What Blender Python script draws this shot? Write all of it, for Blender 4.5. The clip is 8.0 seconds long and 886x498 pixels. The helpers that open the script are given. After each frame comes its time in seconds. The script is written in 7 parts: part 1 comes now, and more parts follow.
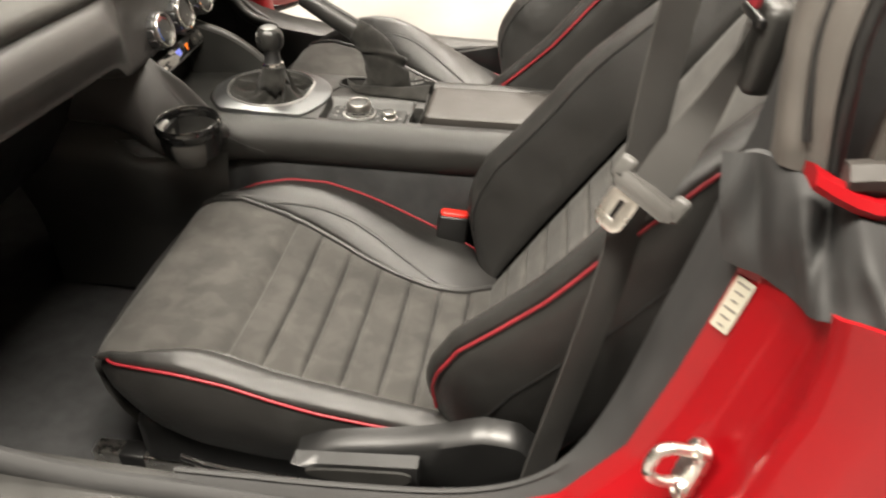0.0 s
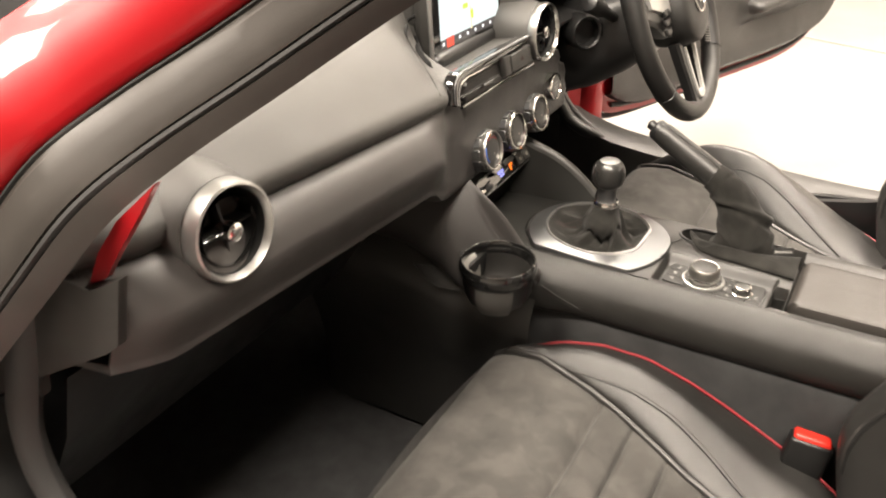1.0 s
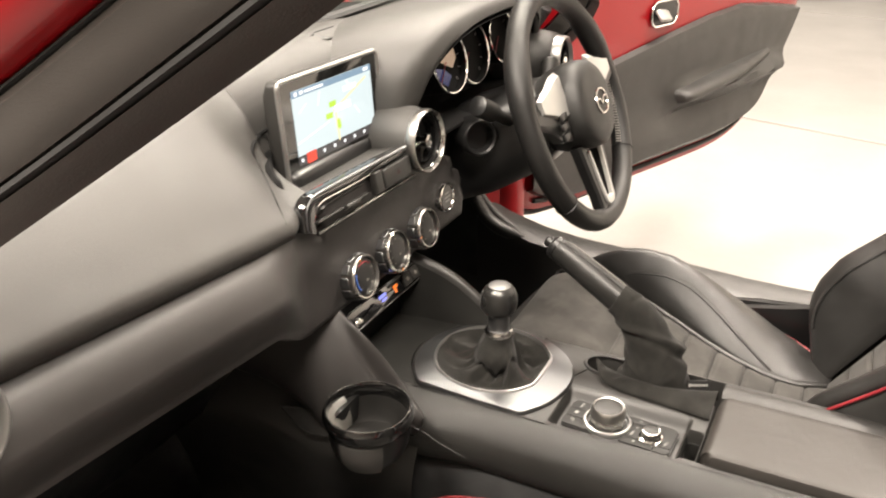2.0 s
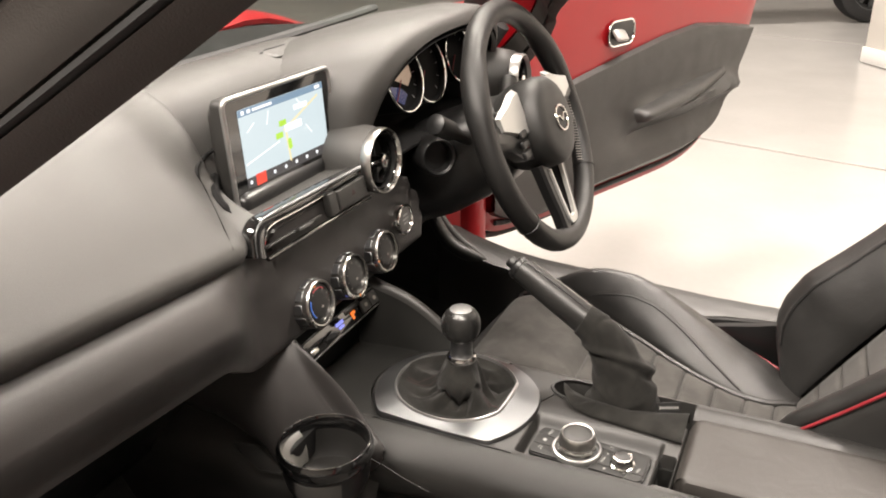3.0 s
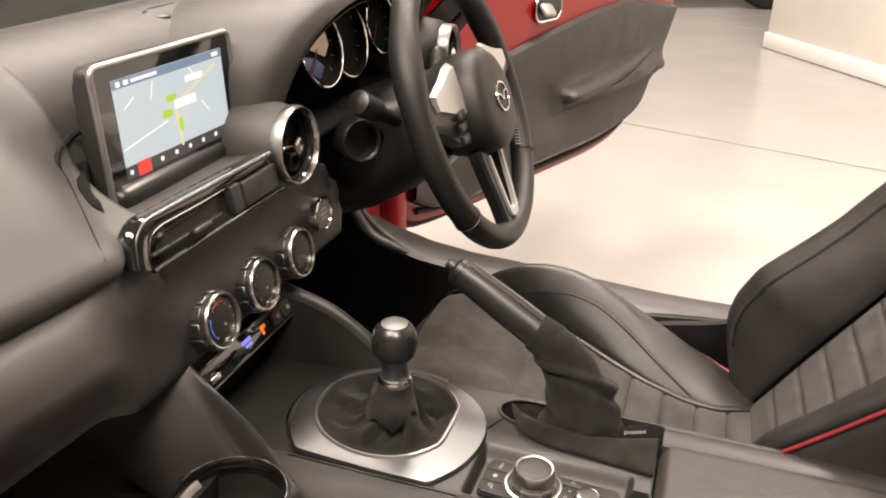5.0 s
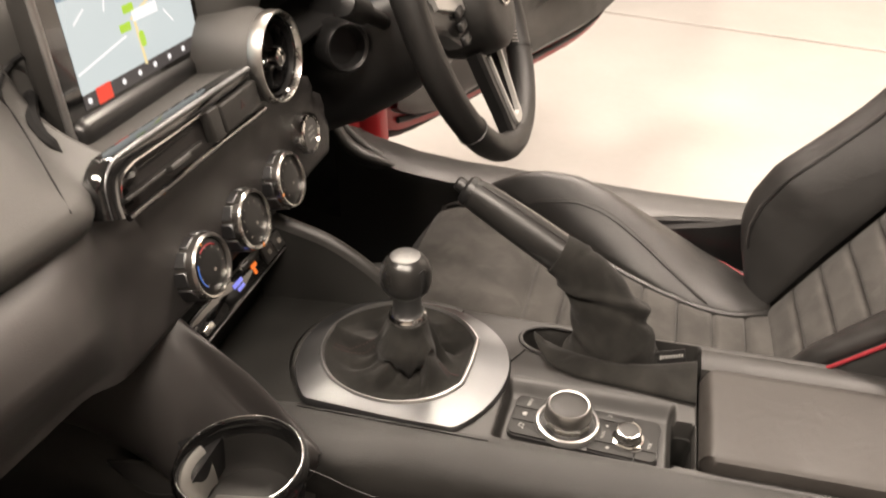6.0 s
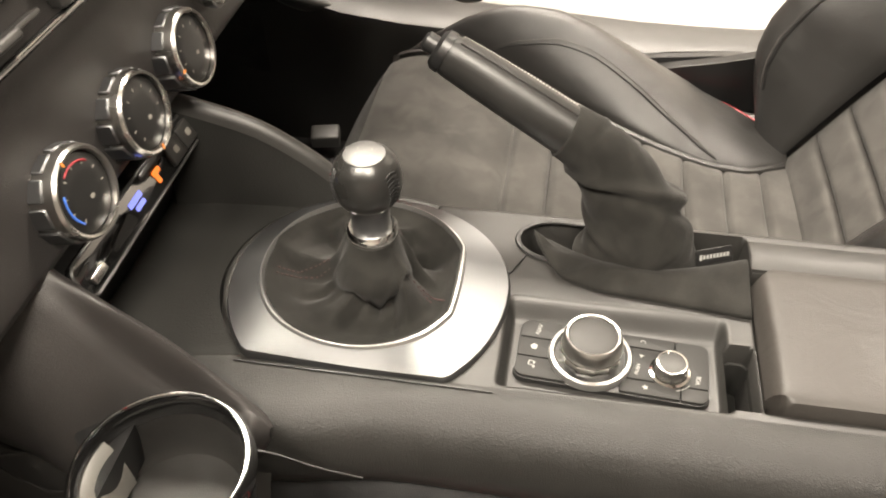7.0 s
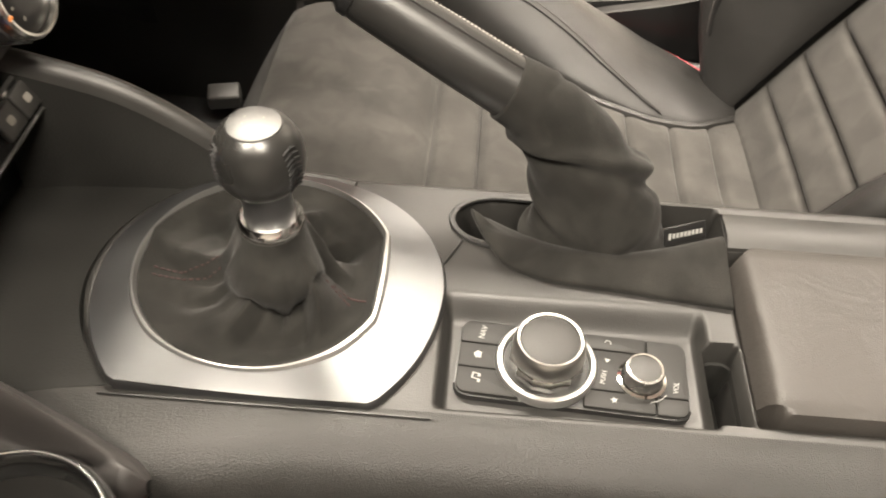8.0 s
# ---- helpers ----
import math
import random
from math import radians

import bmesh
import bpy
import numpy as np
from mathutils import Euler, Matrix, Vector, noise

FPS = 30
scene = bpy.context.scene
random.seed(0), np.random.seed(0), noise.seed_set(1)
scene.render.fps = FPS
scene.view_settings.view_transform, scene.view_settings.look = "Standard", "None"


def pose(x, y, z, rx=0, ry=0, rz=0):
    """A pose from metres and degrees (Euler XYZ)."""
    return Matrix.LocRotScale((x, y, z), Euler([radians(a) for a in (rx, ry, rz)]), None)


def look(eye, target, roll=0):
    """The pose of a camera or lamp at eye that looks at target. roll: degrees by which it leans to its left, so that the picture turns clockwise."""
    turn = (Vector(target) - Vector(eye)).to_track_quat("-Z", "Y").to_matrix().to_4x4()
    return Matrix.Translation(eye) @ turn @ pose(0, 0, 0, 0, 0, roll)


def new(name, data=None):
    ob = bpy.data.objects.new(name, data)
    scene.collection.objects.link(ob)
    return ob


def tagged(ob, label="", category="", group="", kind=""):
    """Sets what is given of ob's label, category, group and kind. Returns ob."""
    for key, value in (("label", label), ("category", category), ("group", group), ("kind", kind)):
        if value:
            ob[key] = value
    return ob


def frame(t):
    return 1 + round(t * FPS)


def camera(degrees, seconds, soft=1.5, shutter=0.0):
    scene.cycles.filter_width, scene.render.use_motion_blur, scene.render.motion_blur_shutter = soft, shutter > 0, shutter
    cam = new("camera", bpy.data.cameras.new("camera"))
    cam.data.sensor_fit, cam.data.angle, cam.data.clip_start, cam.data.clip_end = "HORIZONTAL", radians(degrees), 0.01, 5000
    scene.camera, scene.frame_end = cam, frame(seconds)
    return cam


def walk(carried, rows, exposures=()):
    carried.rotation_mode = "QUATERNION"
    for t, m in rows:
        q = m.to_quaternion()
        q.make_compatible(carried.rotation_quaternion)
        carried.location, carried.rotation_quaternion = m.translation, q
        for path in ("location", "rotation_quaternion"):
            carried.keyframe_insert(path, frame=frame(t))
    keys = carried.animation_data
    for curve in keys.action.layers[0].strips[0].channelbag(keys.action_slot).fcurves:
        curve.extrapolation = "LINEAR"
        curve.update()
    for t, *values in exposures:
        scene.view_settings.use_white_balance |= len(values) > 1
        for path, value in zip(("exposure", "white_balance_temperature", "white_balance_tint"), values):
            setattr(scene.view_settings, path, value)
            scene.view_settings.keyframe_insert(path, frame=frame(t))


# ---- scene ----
cam = camera(56.6, 8.0, 1.9, 0.3)
PATH = [
    (0, (0.476, -1.208, 1.165), (0.221, 0.392, -0.007), -0.2),
    (0.5, (0.342, -1.154, 1.18), (-0.033, 0.477, 0.084), 1.0),
    (1, (0.313, -0.969, 1.143), (-0.56, 0.515, 0.126), -1.1),
    (1.5, (0.339, -0.843, 1.134), (-0.577, 0.65, 0.17), -3.1),
    (2, (0.341, -0.774, 1.14), (-0.503, 0.821, 0.277), -1.1),
    (3.5, (0.309, -0.712, 1.099), (-0.431, 0.966, 0.302), -0.4),
    (4, (0.279, -0.652, 1.082), (-0.376, 1.064, 0.292), 2.5),
    (5.5, (0.221, -0.595, 1.072), (-0.282, 1.104, 0.145), 0.0),
    (6, (0.181, -0.541, 1.053), (-0.264, 1.096, -0.006), -0.6),
    (6.5, (0.153, -0.456, 1.007), (-0.207, 1.066, -0.24), -1.4),
    (7, (0.115, -0.366, 0.983), (-0.151, 1.05, -0.404), -1.5),
    (7.5, (0.104, -0.314, 0.951), (-0.112, 1.075, -0.473), -1.3),
    (8, (0.1, -0.276, 0.921), (0.034, 1.086, -0.543), 2.1),
]
EXPOSURES = [(0.0, 0.50, 6500, 8), (0.5, 0.85, 6650, 11), (1.0, 0.75, 6800, 12), (2.0, 0.53, 6650, 12), (3.5, 0.25, 6400, 14), (4.0, 0.19, 6450, 15), (5.5, 0.02, 6900, 17), (6.0, 0.12, 6900, 16), (6.5, 0.50, 6600, 13), (7.0, 0.78, 6700, 10), (8.0, 0.78, 6750, 10)]
walk(cam, [(t, look(eye, target, roll)) for t, eye, target, roll in PATH], EXPOSURES)

# ---- light: a showroom with soft ceiling panels ----
world = bpy.data.worlds.new("showroom_air")
scene.world = world
world.use_nodes = True
world.node_tree.nodes["Background"].inputs[0].default_value = (1.0, 0.92, 0.82, 1)
world.node_tree.nodes["Background"].inputs[1].default_value = 0.15


def ceiling_lamp(x, y, sx, sy, watts):
    data = bpy.data.lights.new("ceiling_lamp", "AREA")
    data.shape, data.size, data.size_y, data.energy, data.color = "RECTANGLE", sx, sy, watts, (1.0, 0.905, 0.79)
    ob = new("ceiling_lamp", data)
    ob.matrix_world = pose(x, y, 3.42)
    return ob


LAMPS = ((-0.9, -1.5), (-0.9, 1.7), (0.9, -1.5), (0.9, 1.7), (0.2, 5.6))
for lx, ly in LAMPS:
    ceiling_lamp(lx, ly, 1.2, 0.6, 176)



# ---- materials ----
def material(name, base, rough=0.5, metal=0.0, vary=0.15, scale=18.0, bump=0.0, bump_scale=400.0, kind="noise",
             coat=0.0, sheen=0.0, spec=0.5, rough_vary=0.08, blotch=0.0, crease=0.0):
    """Principled surface with two scales of colour variation, a grain for bump and some wear in the gloss."""
    m = bpy.data.materials.new(name)
    m.use_nodes = True
    nt = m.node_tree
    p = nt.nodes["Principled BSDF"]
    p.inputs["Roughness"].default_value = rough
    p.inputs["Metallic"].default_value = metal
    p.inputs["Specular IOR Level"].default_value = spec
    p.inputs["Coat Weight"].default_value = coat
    p.inputs["Coat Roughness"].default_value = 0.04
    p.inputs["Sheen Weight"].default_value = sheen
    p.inputs["Sheen Roughness"].default_value = 0.45
    co = nt.nodes.new("ShaderNodeTexCoord")
    big = nt.nodes.new("ShaderNodeTexNoise")
    big.inputs["Scale"].default_value, big.inputs["Detail"].default_value = scale, 5.0
    nt.links.new(co.outputs["Object"], big.inputs["Vector"])
    ramp = nt.nodes.new("ShaderNodeMapRange")
    ramp.inputs["From Min"].default_value, ramp.inputs["From Max"].default_value = 0.3, 0.7
    ramp.inputs["To Min"].default_value, ramp.inputs["To Max"].default_value = 1 - vary, 1 + vary
    nt.links.new(big.outputs["Fac"], ramp.inputs["Value"])
    fine = nt.nodes.new("ShaderNodeTexNoise") if kind == "noise" else nt.nodes.new("ShaderNodeTexVoronoi")
    fine.inputs["Scale"].default_value = bump_scale
    nt.links.new(co.outputs["Object"], fine.inputs["Vector"])
    fine_out = fine.outputs["Fac"] if kind == "noise" else fine.outputs["Distance"]
    grain = nt.nodes.new("ShaderNodeMapRange")
    grain.inputs["To Min"].default_value, grain.inputs["To Max"].default_value = 1 - 0.5 * vary, 1 + 0.5 * vary
    nt.links.new(fine_out, grain.inputs["Value"])
    both = nt.nodes.new("ShaderNodeMath")
    both.operation = "MULTIPLY"
    nt.links.new(ramp.outputs[0], both.inputs[0])
    nt.links.new(grain.outputs[0], both.inputs[1])
    if blotch:
        # brushed patches of the nap, a few centimetres wide with soft torn edges
        nap = nt.nodes.new("ShaderNodeTexNoise")
        nap.inputs["Scale"].default_value, nap.inputs["Detail"].default_value, nap.inputs["Distortion"].default_value = scale * 1.3, 2.0, 0.5
        nt.links.new(co.outputs["Object"], nap.inputs["Vector"])
        step = nt.nodes.new("ShaderNodeMapRange")
        step.interpolation_type = "SMOOTHSTEP"
        step.inputs["From Min"].default_value, step.inputs["From Max"].default_value = 0.40, 0.62
        step.inputs["To Min"].default_value, step.inputs["To Max"].default_value = 1 - blotch, 1.0
        nt.links.new(nap.outputs["Fac"], step.inputs["Value"])
        more = nt.nodes.new("ShaderNodeMath")
        more.operation = "MULTIPLY"
        nt.links.new(both.outputs[0], more.inputs[0])
        nt.links.new(step.outputs[0], more.inputs[1])
        both = more
    tint = nt.nodes.new("ShaderNodeVectorMath")
    tint.operation = "SCALE"
    tint.inputs[0].default_value = base
    nt.links.new(both.outputs[0], tint.inputs["Scale"])
    nt.links.new(tint.outputs[0], p.inputs["Base Color"])
    rr = nt.nodes.new("ShaderNodeMapRange")
    rr.inputs["From Min"].default_value, rr.inputs["From Max"].default_value = 0.3, 0.7
    rr.inputs["To Min"].default_value, rr.inputs["To Max"].default_value = max(0.02, rough - rough_vary), min(1.0, rough + rough_vary)
    nt.links.new(big.outputs["Fac"], rr.inputs["Value"])
    nt.links.new(rr.outputs[0], p.inputs["Roughness"])
    if bump:
        b = nt.nodes.new("ShaderNodeBump")
        b.inputs["Strength"].default_value, b.inputs["Distance"].default_value = bump, 0.001
        nt.links.new(fine_out, b.inputs["Height"])
        nt.links.new(b.outputs[0], p.inputs["Normal"])
        if crease:
            # shallow creases and pulls a few centimetres long
            fold = nt.nodes.new("ShaderNodeTexNoise")
            fold.inputs["Scale"].default_value, fold.inputs["Detail"].default_value, fold.inputs["Distortion"].default_value = 26.0, 6.0, 0.8
            nt.links.new(co.outputs["Object"], fold.inputs["Vector"])
            c = nt.nodes.new("ShaderNodeBump")
            c.inputs["Strength"].default_value, c.inputs["Distance"].default_value = crease, 0.004
            nt.links.new(fold.outputs["Fac"], c.inputs["Height"])
            nt.links.new(c.outputs[0], b.inputs["Normal"])
    return m


def glow(name, base, strength):
    m = bpy.data.materials.new(name)
    m.use_nodes = True
    p = m.node_tree.nodes["Principled BSDF"]
    p.inputs["Base Color"].default_value = (0.02, 0.02, 0.02, 1)
    p.inputs["Roughness"].default_value = 0.25
    p.inputs["Emission Color"].default_value = (*base, 1)
    p.inputs["Emission Strength"].default_value = strength
    return m


def clear_glass(name):
    m = bpy.data.materials.new(name)
    m.use_nodes = True
    nt = m.node_tree
    out = nt.nodes["Material Output"]
    nt.nodes.remove(nt.nodes["Principled BSDF"])
    clear, shine, mix = nt.nodes.new("ShaderNodeBsdfTransparent"), nt.nodes.new("ShaderNodeBsdfGlossy"), nt.nodes.new("ShaderNodeMixShader")
    clear.inputs[0].default_value = (0.93, 0.96, 0.94, 1)
    shine.inputs["Roughness"].default_value = 0.02
    mix.inputs[0].default_value = 0.025
    nt.links.new(clear.outputs[0], mix.inputs[1])
    nt.links.new(shine.outputs[0], mix.inputs[2])
    nt.links.new(mix.outputs[0], out.inputs["Surface"])
    return m


LEATHER = material("black_leather", (0.0170, 0.0166, 0.0158), 0.38, spec=0.5, bump=0.25, bump_scale=1500, kind="voronoi", vary=0.12, crease=0.22)
SUEDE = material("charcoal_suede", (0.042, 0.0402, 0.0372), 0.95, sheen=0.06, bump=0.3, bump_scale=1500, vary=0.22, scale=24, spec=0.2, blotch=0.20)
GAITER = material("dark_gaiter_suede", (0.016, 0.0155, 0.014), 0.95, sheen=0.06, bump=0.35, bump_scale=1500, vary=0.3, scale=40, spec=0.12, blotch=0.25)
SOFT = material("soft_touch_plastic", (0.042, 0.041, 0.0385), 0.50, bump=0.25, bump_scale=1400, kind="voronoi", vary=0.08)
HARD = material("grained_hard_plastic", (0.019, 0.0185, 0.0172), 0.47, bump=0.12, bump_scale=1400, kind="voronoi", vary=0.12)
TRIM = material("pillar_trim_plastic", (0.025, 0.022, 0.0192), 0.6, bump=0.2, bump_scale=900, vary=0.12)
# paler copy of TRIM: the light on the rear pillar is in its colour
LIT_TRIM = material("lit_pillar_plastic", (0.062, 0.056, 0.050), 0.55, bump=0.2, bump_scale=900, vary=0.14)
DARK = material("black_plastic", (0.008, 0.008, 0.008), 0.4, vary=0.1)
SHROUD = material("column_plastic", (0.013, 0.0128, 0.012), 0.55, bump=0.12, bump_scale=1400, kind="voronoi", vary=0.12)
KEY = material("black_key_plastic", (0.015, 0.0148, 0.014), 0.55, spec=0.3, vary=0.08)
BLACK = material("matt_black_interior", (0.003, 0.003, 0.003), 0.8, vary=0.1, spec=0.2)
GLOSS = material("piano_black", (0.006, 0.006, 0.006), 0.08, coat=1.0, vary=0.05, rough_vary=0.03)
FACE = material("dial_face_plastic", (0.010, 0.010, 0.0098), 0.38, spec=0.35, vary=0.1)
RUBBER = material("black_rubber", (0.02, 0.02, 0.02), 0.75, bump=0.2, bump_scale=700, vary=0.2)
FLOOR_CARPET = material("dark_floor_carpet", (0.042, 0.0425, 0.0435), 0.97, bump=0.9, bump_scale=1800, vary=0.2, scale=30, spec=0.1)
CARPET = material("black_carpet", (0.036, 0.0365, 0.037), 0.97, bump=0.9, bump_scale=1800, vary=0.2, scale=30, spec=0.1)
SILVER = material("satin_silver", (0.165, 0.168, 0.171), 0.42, 1.0, vary=0.05, bump=0.05, bump_scale=2500)
CAP = material("brushed_cap", (0.12, 0.12, 0.118), 0.5, 1.0, vary=0.15, scale=220)
CHROME = material("chrome", (0.78, 0.77, 0.75), 0.1, 1.0, vary=0.03, rough_vary=0.04)
STEEL = material("zinc_steel", (0.72, 0.70, 0.66), 0.3, 1.0, vary=0.15, scale=60)
RED = material("red_metallic_paint", (0.23, 0.0028, 0.0055), 0.35, 0.1, spec=0.3, coat=0.3, vary=0.06, scale=5, bump_scale=2500, rough_vary=0.04)
PIPING = material("red_piping", (0.20, 0.009, 0.015), 0.6, vary=0.12)
STITCH = material("grey_thread", (0.32, 0.30, 0.28), 0.8, vary=0.2)
SEAM_THREAD = material("dim_thread", (0.055, 0.05, 0.047), 0.8, vary=0.2)
RED_STITCH = material("dark_red_thread", (0.026, 0.010, 0.009), 0.8, vary=0.2)
BELT = material("belt_webbing", (0.042, 0.0405, 0.038), 0.8, bump=0.5, bump_scale=1200, vary=0.15)
BELT_PLASTIC = material("grey_plastic", (0.07, 0.068, 0.064), 0.5, vary=0.1)
FLAP = material("pale_grey_plastic", (0.10, 0.097, 0.088), 0.42, vary=0.08)
BUCKLE_RED = material("red_button", (0.65, 0.03, 0.02), 0.35, vary=0.06)
WING = material("wing_leather", (0.024, 0.022, 0.021), 0.5, bump=0.2, bump_scale=1500, kind="voronoi", vary=0.1)
LID = material("armrest_leather", (0.029, 0.0265, 0.024), 0.48, spec=0.34, bump=0.12, bump_scale=1100, kind="voronoi", vary=0.08, crease=0.3)
CONSOLE_LEATHER = material("console_leather", (0.0152, 0.0148, 0.0137), 0.40, spec=0.34, bump=0.28, bump_scale=1400, kind="voronoi", vary=0.12, crease=0.2)
KNOB = material("polished_knob_leather", (0.013, 0.0128, 0.012), 0.33, bump=0.05, bump_scale=1700, kind="voronoi", vary=0.1)
WHEEL_HIDE = material("wheel_leather", (0.0085, 0.0082, 0.0078), 0.46, spec=0.38, bump=0.2, bump_scale=1500, kind="voronoi", vary=0.12)
# silver made paler and less metallic: its bright reflection is in the colour
SPOKE = material("paled_silver_metal", (0.42, 0.42, 0.405), 0.40, 0.55, vary=0.04)
GRIP = material("brake_grip_leather", (0.013, 0.0127, 0.012), 0.42, bump=0.1, bump_scale=1600, kind="voronoi", vary=0.1, spec=0.4)
VENT = material("satin_vent_silver", (0.40, 0.40, 0.39), 0.36, 0.9, vary=0.05)
DIAL = material("satin_chrome", (0.45, 0.44, 0.42), 0.27, 1.0, vary=0.05)
MAT = material("black_tray_mat", (0.0125, 0.0125, 0.0115), 0.7, bump=0.35, bump_scale=900, vary=0.2, spec=0.15)
PAPER = material("sticker_paper", (0.40, 0.38, 0.31), 0.6, vary=0.1, scale=60)
INK = material("grey_ink", (0.18, 0.17, 0.15), 0.7, vary=0.1)
WHITE_INK = material("white_print", (0.24, 0.24, 0.23), 0.6, vary=0.05)
TILE = material("pale_floor_tile", (0.30, 0.292, 0.278), 0.24, vary=0.04, scale=2.5, bump=0.03, bump_scale=40, rough_vary=0.02)
GROUT = material("floor_joint", (0.13, 0.12, 0.105), 0.8, vary=0.2)
WALL = material("white_wall_paint", (0.74, 0.71, 0.66), 0.75, vary=0.05, scale=3, bump=0.1, bump_scale=200)
CEIL = material("white_ceiling", (0.8, 0.79, 0.77), 0.9, vary=0.04, scale=2)
CEILING = material("grey_ceiling", (0.42, 0.41, 0.39), 0.9, vary=0.05, scale=2)
TYRE = material("tyre_rubber", (0.018, 0.018, 0.018), 0.7, bump=0.4, bump_scale=90, vary=0.2)
LAMP_PANEL = glow("lamp_panel", (1.0, 0.95, 0.88), 5.0)
MAP = glow("map_screen", (0.58, 0.68, 0.69), 0.95)
MAP_BAR = glow("map_header", (0.22, 0.34, 0.45), 0.8)
MAP_ROAD = glow("map_road", (0.9, 0.78, 0.42), 0.9)
MAP_TAG = glow("map_tag", (0.45, 0.75, 0.05), 0.9)
MAP_TEXT = glow("map_label", (0.95, 0.97, 0.98), 1.0)
MENU = glow("menu_bar", (0.06, 0.055, 0.055), 0.9)
MENU_RED = glow("menu_red", (0.85, 0.06, 0.03), 1.0)
BLUE_LIGHT = glow("blue_indicator", (0.22, 0.26, 0.95), 0.9)
AMBER_LIGHT = glow("amber_indicator", (1.0, 0.19, 0.004), 0.85)
TAN_LIGHT = glow("tan_display", (0.42, 0.27, 0.17), 0.5)
NAVY_LIGHT = glow("navy_display", (0.02, 0.03, 0.12), 0.5)
GLASS = clear_glass("clear_glass")


# ---- mesh helpers ----
def finish(me, sharp=38):
    for poly in me.polygons:
        poly.use_smooth = True
    me.set_sharp_from_angle(angle=radians(sharp))
    return me


def mesh_of(name, bm, mat, sharp=38):
    me = bpy.data.meshes.new(name)
    bmesh.ops.recalc_face_normals(bm, faces=bm.faces)
    bm.to_mesh(me)
    bm.free()
    me.materials.append(mat)
    return finish(me, sharp)


def part(name, bm, mat, parent, label="", sharp=38):
    """One mesh under a thing or a part; the points are the world's."""
    ob = new(name, mesh_of(name, bm, mat, sharp))
    ob.parent = parent
    ob.matrix_parent_inverse = parent.matrix_basis.inverted() if parent.parent is None else Matrix()
    if label:
        ob["label"] = label
    return ob


def thing(name, label, category, at=(0, 0, 0), group="", kind=""):
    ob = new(name)
    ob.empty_display_size = 0.05
    ob.location = at
    bpy.context.view_layer.update()
    return tagged(ob, label, category, group, kind)


def solo(name, bm, mat, label, category, group="", kind="", sharp=38):
    return tagged(new(name, mesh_of(name, bm, mat, sharp)), label, category, group, kind)


def V(*a):
    return Vector(a)


def spline(pts, n=8, closed=False):
    """Catmull-Rom through the points, n steps a span."""
    pts = [Vector(p) for p in pts]
    out, m = [], len(pts)
    spans = m if closed else m - 1
    for i in range(spans):
        if closed:
            a, b, c, d = (pts[(i + k) % m] for k in (-1, 0, 1, 2))
        else:
            b, c = pts[i], pts[i + 1]
            a = pts[i - 1] if i else b + (b - c)
            d = pts[i + 2] if i + 2 < m else c + (c - b)
        for k in range(n):
            t = k / n
            out.append(0.5 * (2 * b + (c - a) * t + (2 * a - 5 * b + 4 * c - d) * t * t + (3 * b - a - 3 * c + d) * t**3))
    if not closed:
        out.append(pts[-1])
    return out


def skin(rings, closed=True, caps=True, bm=None):
    bm = bm or bmesh.new()
    rows = [[bm.verts.new(p) for p in ring] for ring in rings]
    n = len(rows[0])
    for a, b in zip(rows, rows[1:]):
        for i in range(n if closed else n - 1):
            k = (i + 1) % n
            bm.faces.new((a[i], a[k], b[k], b[i]))
    if caps and closed:
        bm.faces.new(rows[0])
        bm.faces.new(rows[-1][::-1])
    return bm


def thick(bm, depth):
    """Gives an open sheet a real thickness."""
    bmesh.ops.recalc_face_normals(bm, faces=bm.faces)
    bmesh.ops.solidify(bm, geom=bm.faces[:], thickness=depth)
    return bm


def tube(pts, r, n=8, closed=False, flat=1.0, up=(0, 0, 1), bm=None):
    """A round or flattened tube; r may be one radius or one for each point."""
    pts = [Vector(p) for p in pts]
    rings = []
    m = len(pts)
    for i, p in enumerate(pts):
        a = pts[(i - 1) % m] if closed or i else p
        b = pts[(i + 1) % m] if closed or i < m - 1 else p
        d = (b - a).normalized()
        s = d.cross(Vector(up))
        s = s.normalized() if s.length > 1e-4 else d.orthogonal().normalized()
        w = s.cross(d).normalized()
        rad = r[i] if isinstance(r, (list, tuple)) else r
        rings.append([p + rad * (math.cos(2 * math.pi * k / n) * s + flat * math.sin(2 * math.pi * k / n) * w) for k in range(n)])
    if closed:
        rings.append(rings[0])
        bm = skin(rings, caps=False, bm=bm)
        bmesh.ops.remove_doubles(bm, verts=bm.verts, dist=1e-6)
        return bm
    return skin(rings, bm=bm)


def lathe(profile, m, n=40, bm=None):
    """Rings of (radius, height) about the local z of the pose m."""
    rings = [[m @ V(max(r, 1e-5) * math.cos(2 * math.pi * k / n), max(r, 1e-5) * math.sin(2 * math.pi * k / n), h) for k in range(n)] for r, h in profile]
    return skin(rings, caps=False, bm=bm)


def rbox(size, m, bevel=0.004, seg=3, bm=None):
    own = bmesh.new()
    bmesh.ops.create_cube(own, size=1.0, matrix=Matrix.Diagonal((*size, 1)))
    if bevel:
        bmesh.ops.bevel(own, geom=own.edges[:], offset=bevel, segments=seg, affect="EDGES", profile=0.5)
    own.transform(m)
    if bm is None:
        return own
    me = bpy.data.meshes.new("joined")
    own.to_mesh(me)
    own.free()
    bm.from_mesh(me)
    bpy.data.meshes.remove(me)
    return bm


